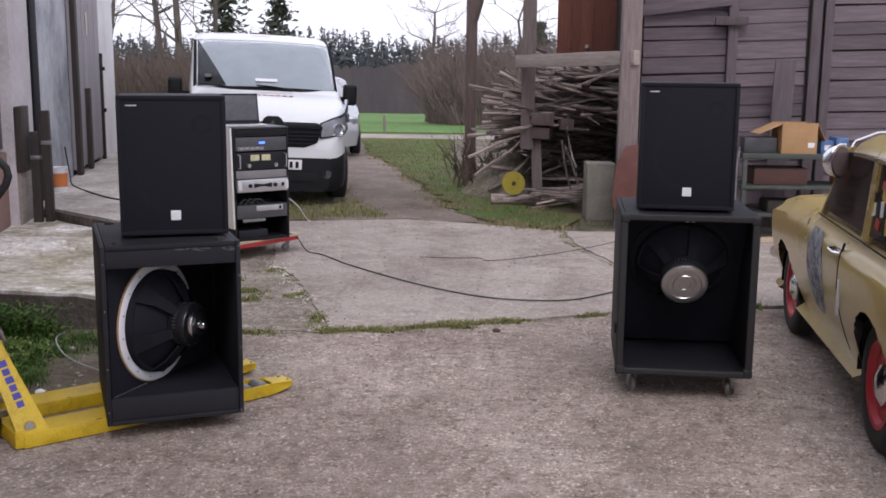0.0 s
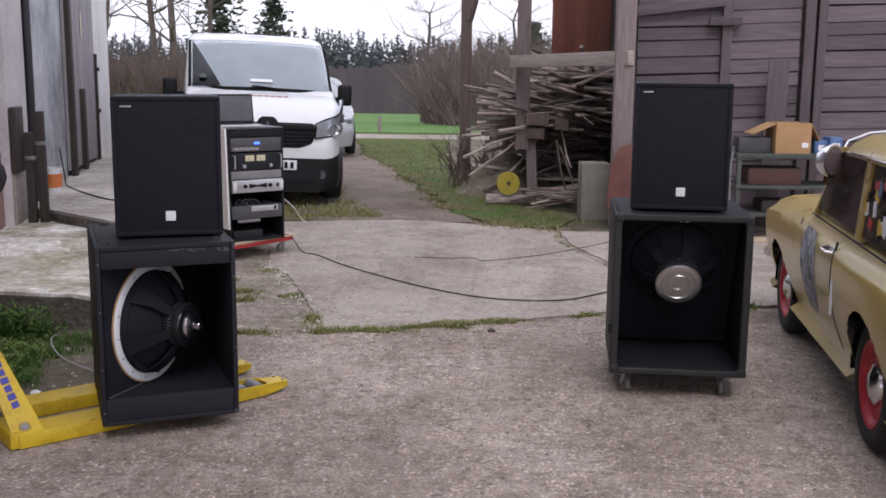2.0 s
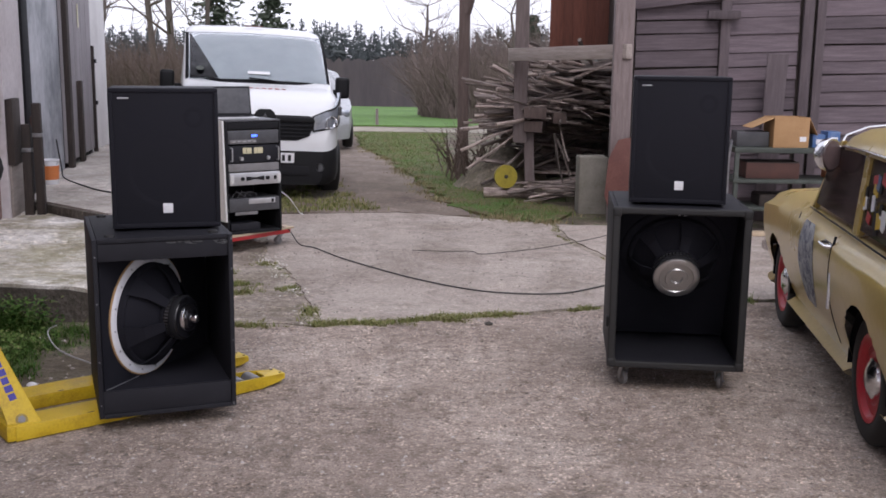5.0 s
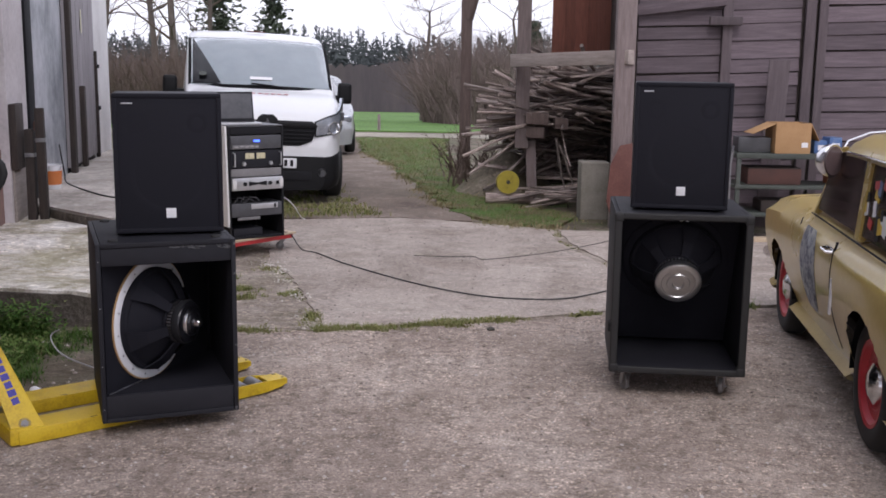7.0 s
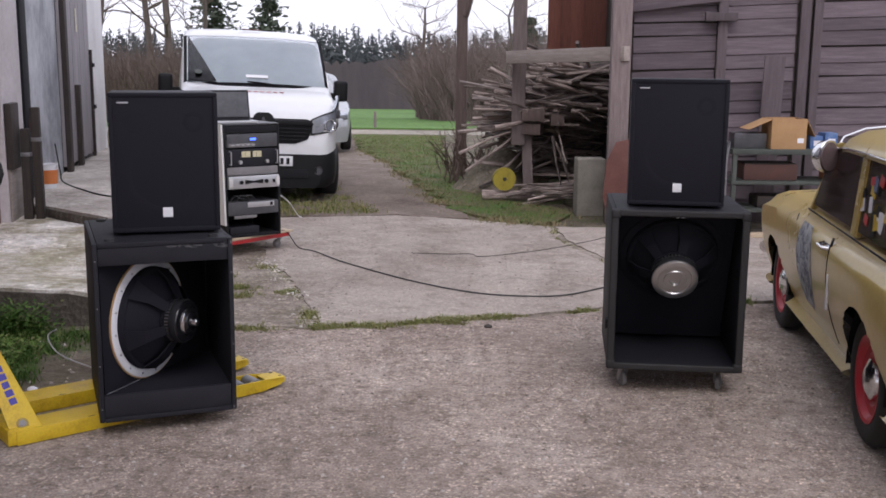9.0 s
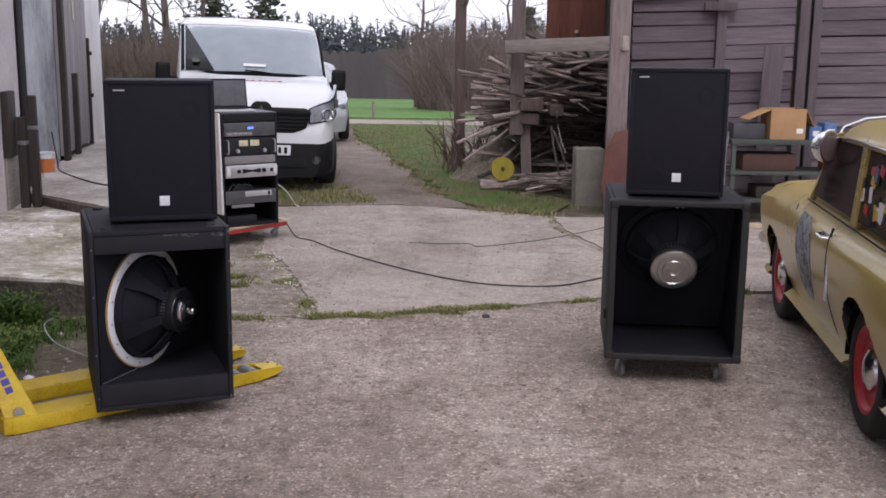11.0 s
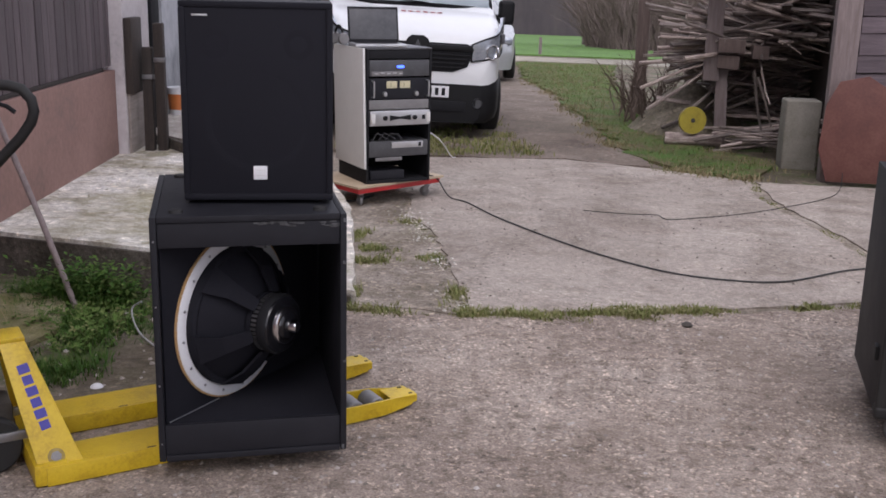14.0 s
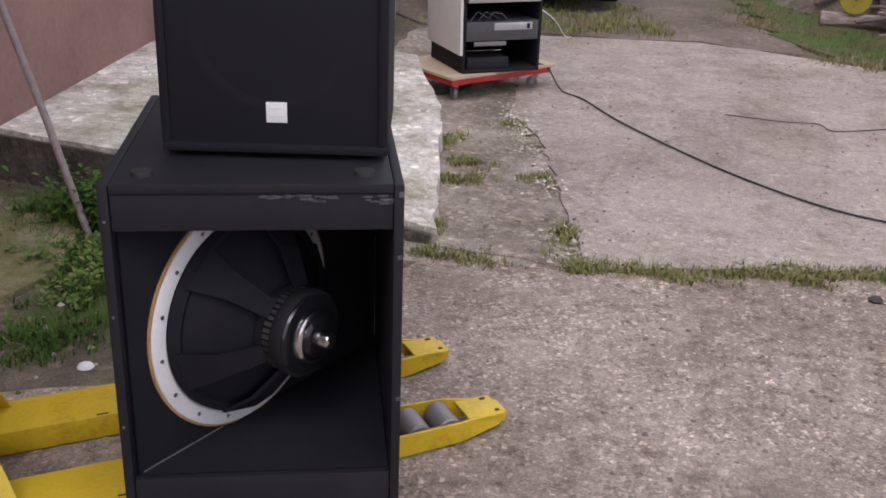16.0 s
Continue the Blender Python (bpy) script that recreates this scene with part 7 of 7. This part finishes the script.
from_lists("tyre_grass", v, f, grass_mat, "tuft of grass by the car's front wheel", "grass")


def pebbles(name, spots, r0, r1, seed, material, label):
    rng = random.Random(seed)
    vs, fs = [], []
    for x, y, z in spots:
        r = r0 + (r1 - r0) * rng.random() ** 3
        a = rng.uniform(0, 6)
        i = len(vs)
        for k in range(5):
            t = a + k * math.tau / 5
            q = r * rng.uniform(0.7, 1.2)
            vs.append((x + q * math.cos(t), y + q * math.sin(t), z))
        vs.append((x + r * rng.uniform(-0.3, 0.3), y + r * rng.uniform(-0.3, 0.3), z + r * rng.uniform(0.5, 0.9)))
        fs += [(i + k, i + (k + 1) % 5, i + 5) for k in range(5)]
    return from_lists(name, vs, fs, material, label, "stones")


near = [(x, y, 0.0) for x, y, z in scatter([(-3, 0.5), (3, 0.5), (3, 6.3), (1.2, 6.1), (-0.8, 5.4), (-1.4, 5.3), (-1.8, 4.1), (-3, 3.9)], 15000, 31)]
pebbles("gravel", near, 0.002, 0.011, 32, stone_mat, "small loose stones on the yard")
mid = [(x, y, 0.003) for x, y, z in scatter([(-1.7, 5.5), (1.3, 6.3), (0.8, 9.6), (-2, 9.8)], 1300, 33)]
pebbles("grit", mid, 0.003, 0.012, 34, stone_mat, "grit scattered on the concrete slabs")
bedst = [(x, y, -0.03) for x, y, z in scatter([(-3.3, 5.5), (-1.4, 5.45), (-1.5, 4.7), (-2.3, 3.95), (-3.3, 4.2)], 900, 35)]
pebbles("bed_stones", bedst, 0.008, 0.03, 36, stone_mat, "stones and crumbs in the weed bed")
ledge = [(x, y, 0.2 + slab_rise(x, y)) for x, y, z in scatter([(-3.9, 7.6), (-3.4, 6.5), (-2.4, 6.2), (-2.4, 7.6), (-3.5, 8.2)], 160, 37)]
pebbles("ledge_crumbs", ledge, 0.008, 0.028, 38, lime_mat, "pale crumbs of render on the ledge")
chips = [(x, y, 0.0) for x, y, z in along_line([(-0.83, 5.5), (-1.05, 6.15), (-1.37, 7.05), (-1.66, 7.6)], 700, 61, 0.06)]
pebbles("joint_chips", chips, 0.004, 0.015, 62, lime_mat, "pale stone chips along the concrete joint")
clod = tagged(part("clod", lathe(bmesh.new(), [(0, 0), (0.022, 0.0), (0.028, 0.008), (0.018, 0.016), (0.008, 0.02), (0, 0.018)], 9, pose(0.21, 5.57, 0)), grime), "dark clod of earth on the concrete", "clod")
peb = tagged(part("pebble", lathe(bmesh.new(), [(0, 0), (0.02, 0.0), (0.028, 0.01), (0.02, 0.022), (0.008, 0.028), (0, 0.028)], 11, pose(-2.03, 4.23, -0.034)), ring_white), "pale round pebble in the soil", "pebble")


def limbs(seed, height, r, lean, spread, depth):
    """Trunk tube, and branch tubes that fork from it."""
    rng = random.Random(seed)
    trunk, crown = bmesh.new(), bmesh.new()
    pts = [Vector((lean[0] * (k / 7) ** 1.2 * height + rng.uniform(-0.05, 0.05) * k / 3, lean[1] * height * k / 7, height * k / 7)) for k in range(8)]
    tube(trunk, pts, [r * (1 - 0.11 * k) for k in range(8)], 9)

    def fork(p, d, ln, rr, level):
        q = [p]
        cur = d.normalized()
        for k in range(4):
            cur = (cur + Vector((rng.gauss(0, 0.2), rng.gauss(0, 0.2), rng.gauss(0.04, 0.14)))).normalized()
            q.append(q[-1] + cur * ln / 4)
        tube(crown, q, [rr * (1 - 0.2 * k) for k in range(5)], 5 if level < 2 else 3)
        if level < depth:
            for k in range(rng.randint(2, 4)):
                j = rng.randint(1, 4)
                nd = (cur + Vector((rng.gauss(0, 0.75), rng.gauss(0, 0.75), rng.gauss(0.15, 0.45)))).normalized()
                fork(q[j], nd, ln * rng.uniform(0.45, 0.75), rr * 0.5, level + 1)

    for k in range(2, 8):
        for _ in range(2 if k < 7 else 4):
            a = rng.uniform(0, math.tau)
            d = Vector((math.cos(a) * spread, math.sin(a) * spread, rng.uniform(0.2, 0.9)))
            fork(pts[k], d, height * rng.uniform(0.22, 0.38), r * (0.38 - 0.035 * k), 0)
    return trunk, crown


def bare_tree(x, y, seed, height, r, lean, label, spread=0.8, depth=2):
    s = thing("tree", pose(x, y, land(y) - 0.05), label, "tree", "bare trees")
    a, b = limbs(seed, height, r, lean, spread, depth)
    part("trunk", a, bark_mat, s)
    part("crown", b, twig_mat, s, "bare twigs")
    return s


bare_tree(-14.7, 45, 3, 11, 0.18, (-0.1, 0), "leafless leaning tree beyond the yard")
bare_tree(-13.6, 44, 8, 12, 0.2, (-0.07, 0), "leafless tall tree beyond the yard")
bare_tree(-13.2, 47, 12, 12, 0.15, (0.05, 0), "slim leafless tree beyond the yard")
bare_tree(-18.0, 46, 14, 11, 0.14, (0.12, 0.05), "leafless tree with spreading branches")
bare_tree(-4.3, 60, 21, 6.2, 0.24, (0.05, 0), "gnarled leafless tree by the field", 1.3, 4)
bare_tree(0.55, 38, 25, 4.6, 0.12, (0.03, 0), "small leafless tree behind the shed", 0.9, 2)


def conifer(x, y, height, width, seed, label):
    s = thing("conifer", pose(x, y, land(y)), label, "conifer", "conifers")
    part("trunk", rod(bmesh.new(), (0, 0, -0.1), (0, 0, height * 0.97), 0.16, 0.02, 9), bark_mat, s)
    rng = random.Random(seed)
    vs, fs = [], []
    z = height * 0.12
    while z < height:
        k = 1 - z / height
        n = 6 + int(9 * k)
        for j in range(n):
            a = rng.uniform(0, math.tau)
            ln = width * (k ** 0.8) * rng.uniform(0.55, 1.15) + 0.12
            dz = -0.22 * ln + rng.uniform(-0.1, 0.12)
            for t in range(7):
                u = (t + rng.random()) / 7
                px, py, pz = math.cos(a) * ln * u, math.sin(a) * ln * u, z + dz * u * u + 0.1 * u
                sz = 0.26 * (1.2 - u) + 0.13
                i = len(vs)
                for _ in range(3):
                    vs.append((px + rng.uniform(-sz, sz), py + rng.uniform(-sz, sz), pz + rng.uniform(-sz * 0.9, sz * 0.35)))
                fs.append((i, i + 1, i + 2))
        z += 0.2 + 0.16 * k
    me = bpy.data.meshes.new("crown")
    me.from_pydata(vs, [], fs)
    me.materials.append(needle_mat)
    ob = new("crown", me)
    ob.parent = s
    return s


conifer(-16.1, 60, 9.8, 3.9, 4, "dark green spruce beyond the yard")
conifer(-13.0, 60, 7.8, 3.8, 6, "dark green pointed spruce by the field")
conifer(1.9, 55, 5.3, 0.9, 9, "small dark conifer behind the shed")


def thicket(name, poly, n, h0, h1, seed, material, label, reach=0.5):
    """Dense leafless brushwood: thin upright and arching shoots."""
    rng = random.Random(seed)
    vs, fs = [], []
    for x, y, z in scatter(poly, n, seed):
        h = rng.uniform(h0, h1)
        a = rng.uniform(0, math.tau)
        p = Vector((x, y, z))
        d = Vector((math.cos(a) * reach * rng.random(), math.sin(a) * reach * rng.random(), 1)).normalized()
        w = 0.008 * (1 + y / 30)
        for k in range(5):
            d = (d + Vector((rng.gauss(0, 0.2), rng.gauss(0, 0.2), rng.gauss(-0.03, 0.1)))).normalized()
            q = p + d * h / 5
            i = len(vs)
            ww = w * (1 - k * 0.16)
            vs += [(p.x - ww, p.y, p.z), (p.x + ww, p.y, p.z), (q.x + ww * 0.8, q.y, q.z), (q.x - ww * 0.8, q.y, q.z)]
            fs.append((i, i + 1, i + 2, i + 3))
            if k > 0:
                for _ in range(2):
                    e = (d + Vector((rng.gauss(0, 0.8), rng.gauss(0, 0.8), rng.gauss(0.1, 0.4)))).normalized() * h * 0.22
                    i = len(vs)
                    vs += [(q.x, q.y, q.z), (q.x + ww, q.y, q.z + ww), (q.x + e.x, q.y + e.y, q.z + e.z)]
                    fs.append((i, i + 1, i + 2))
            p = q
    return from_lists(name, vs, fs, material, label, "brushwood")


thicket("brushwood_left", [(-18, 34), (-9.4, 34), (-9.0, 38), (-18, 40)], 2200, 1.7, 2.9, 51, twig_mat, "brown leafless hedge beyond the van")
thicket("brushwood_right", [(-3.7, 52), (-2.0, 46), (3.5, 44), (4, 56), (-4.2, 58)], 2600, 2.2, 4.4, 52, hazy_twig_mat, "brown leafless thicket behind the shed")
thicket("brushwood_near", [(-0.4, 12.9), (0.05, 12.3), (0.3, 13.6), (0.2, 14.6), (-0.6, 14.4)], 70, 0.3, 0.9, 53, twig_mat, "dry brushwood at the end of the heap")

post = thing("fence_post", pose(-3.52, 31.5, land(31.5)), "weathered short fence post at the field", "post")
part("post", rod(bmesh.new(), (0, 0, -0.1), (0, 0, 0.5), 0.05, 0.045, 9), post_wood, post)

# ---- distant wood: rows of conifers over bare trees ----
# haze of the distance is painted into this pale purple-brown
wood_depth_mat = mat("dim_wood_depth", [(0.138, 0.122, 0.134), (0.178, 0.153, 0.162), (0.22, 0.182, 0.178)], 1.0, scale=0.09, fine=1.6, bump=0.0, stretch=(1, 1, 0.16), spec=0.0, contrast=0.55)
rng = random.Random(61)
vs, fs = [], []
base = land(190)
for row, (yy, n) in enumerate(((190, 120), (194, 135), (198, 145))):
    for k in range(n):
        x = -125 + 165 * (k + rng.random()) / n
        h = rng.uniform(11.6, 14.6) * (1 + 0.05 * math.sin(x * 0.13)) + row * 0.35
        y = yy + rng.uniform(-2, 2)
        for t in range(120):
            u = rng.random() ** 0.75
            z = h * (0.3 + 0.7 * u)
            w = 2.3 * (1 - u) ** 0.8 + 0.1
            px, py = x + rng.uniform(-w, w), y + rng.uniform(-w, w) * 0.5
            sz = 0.28 + 1.05 * (1 - u)
            i = len(vs)
            for _ in range(3):
                vs.append((px + rng.uniform(-sz, sz), py + rng.uniform(-0.3, 0.3), base + z + rng.uniform(-sz, sz * 0.6)))
            fs.append((i, i + 1, i + 2))
        i = len(vs)
        vs += [(x - 0.16, y, base + h * 0.85), (x + 0.16, y, base + h * 0.85), (x, y, base + h * 1.03)]
        fs.append((i, i + 1, i + 2))
from_lists("wood_conifers", vs, fs, haze_needle_mat, "jagged conifers of the distant wood, haze in their colour", "wood")
# ragged front of the wood, below the conifers, haze painted into its colour
depth = bmesh.new()
tops, feet = [], []
for k in range(640):
    x = -135 + 0.3 * k
    tall = 8.4 + 0.9 * noise.noise((x * 0.09, 3.3, 0)) + 0.6 * noise.noise((x * 0.45, 7.1, 0)) + rng.uniform(-0.3, 0.5)
    tops.append(depth.verts.new((x, 184.2, base + tall)))
    feet.append(depth.verts.new((x, 183.8, base - 1.5)))
for k in range(639):
    depth.faces.new((feet[k], feet[k + 1], tops[k + 1], tops[k]))
bmesh.ops.solidify(depth, geom=depth.faces[:], thickness=0.4)
bmesh.ops.recalc_face_normals(depth, faces=depth.faces[:])
tagged(part("backdrop_wood", depth, wood_depth_mat), "brownish front of the distant wood, haze in its colour", "backdrop", kind="structure")
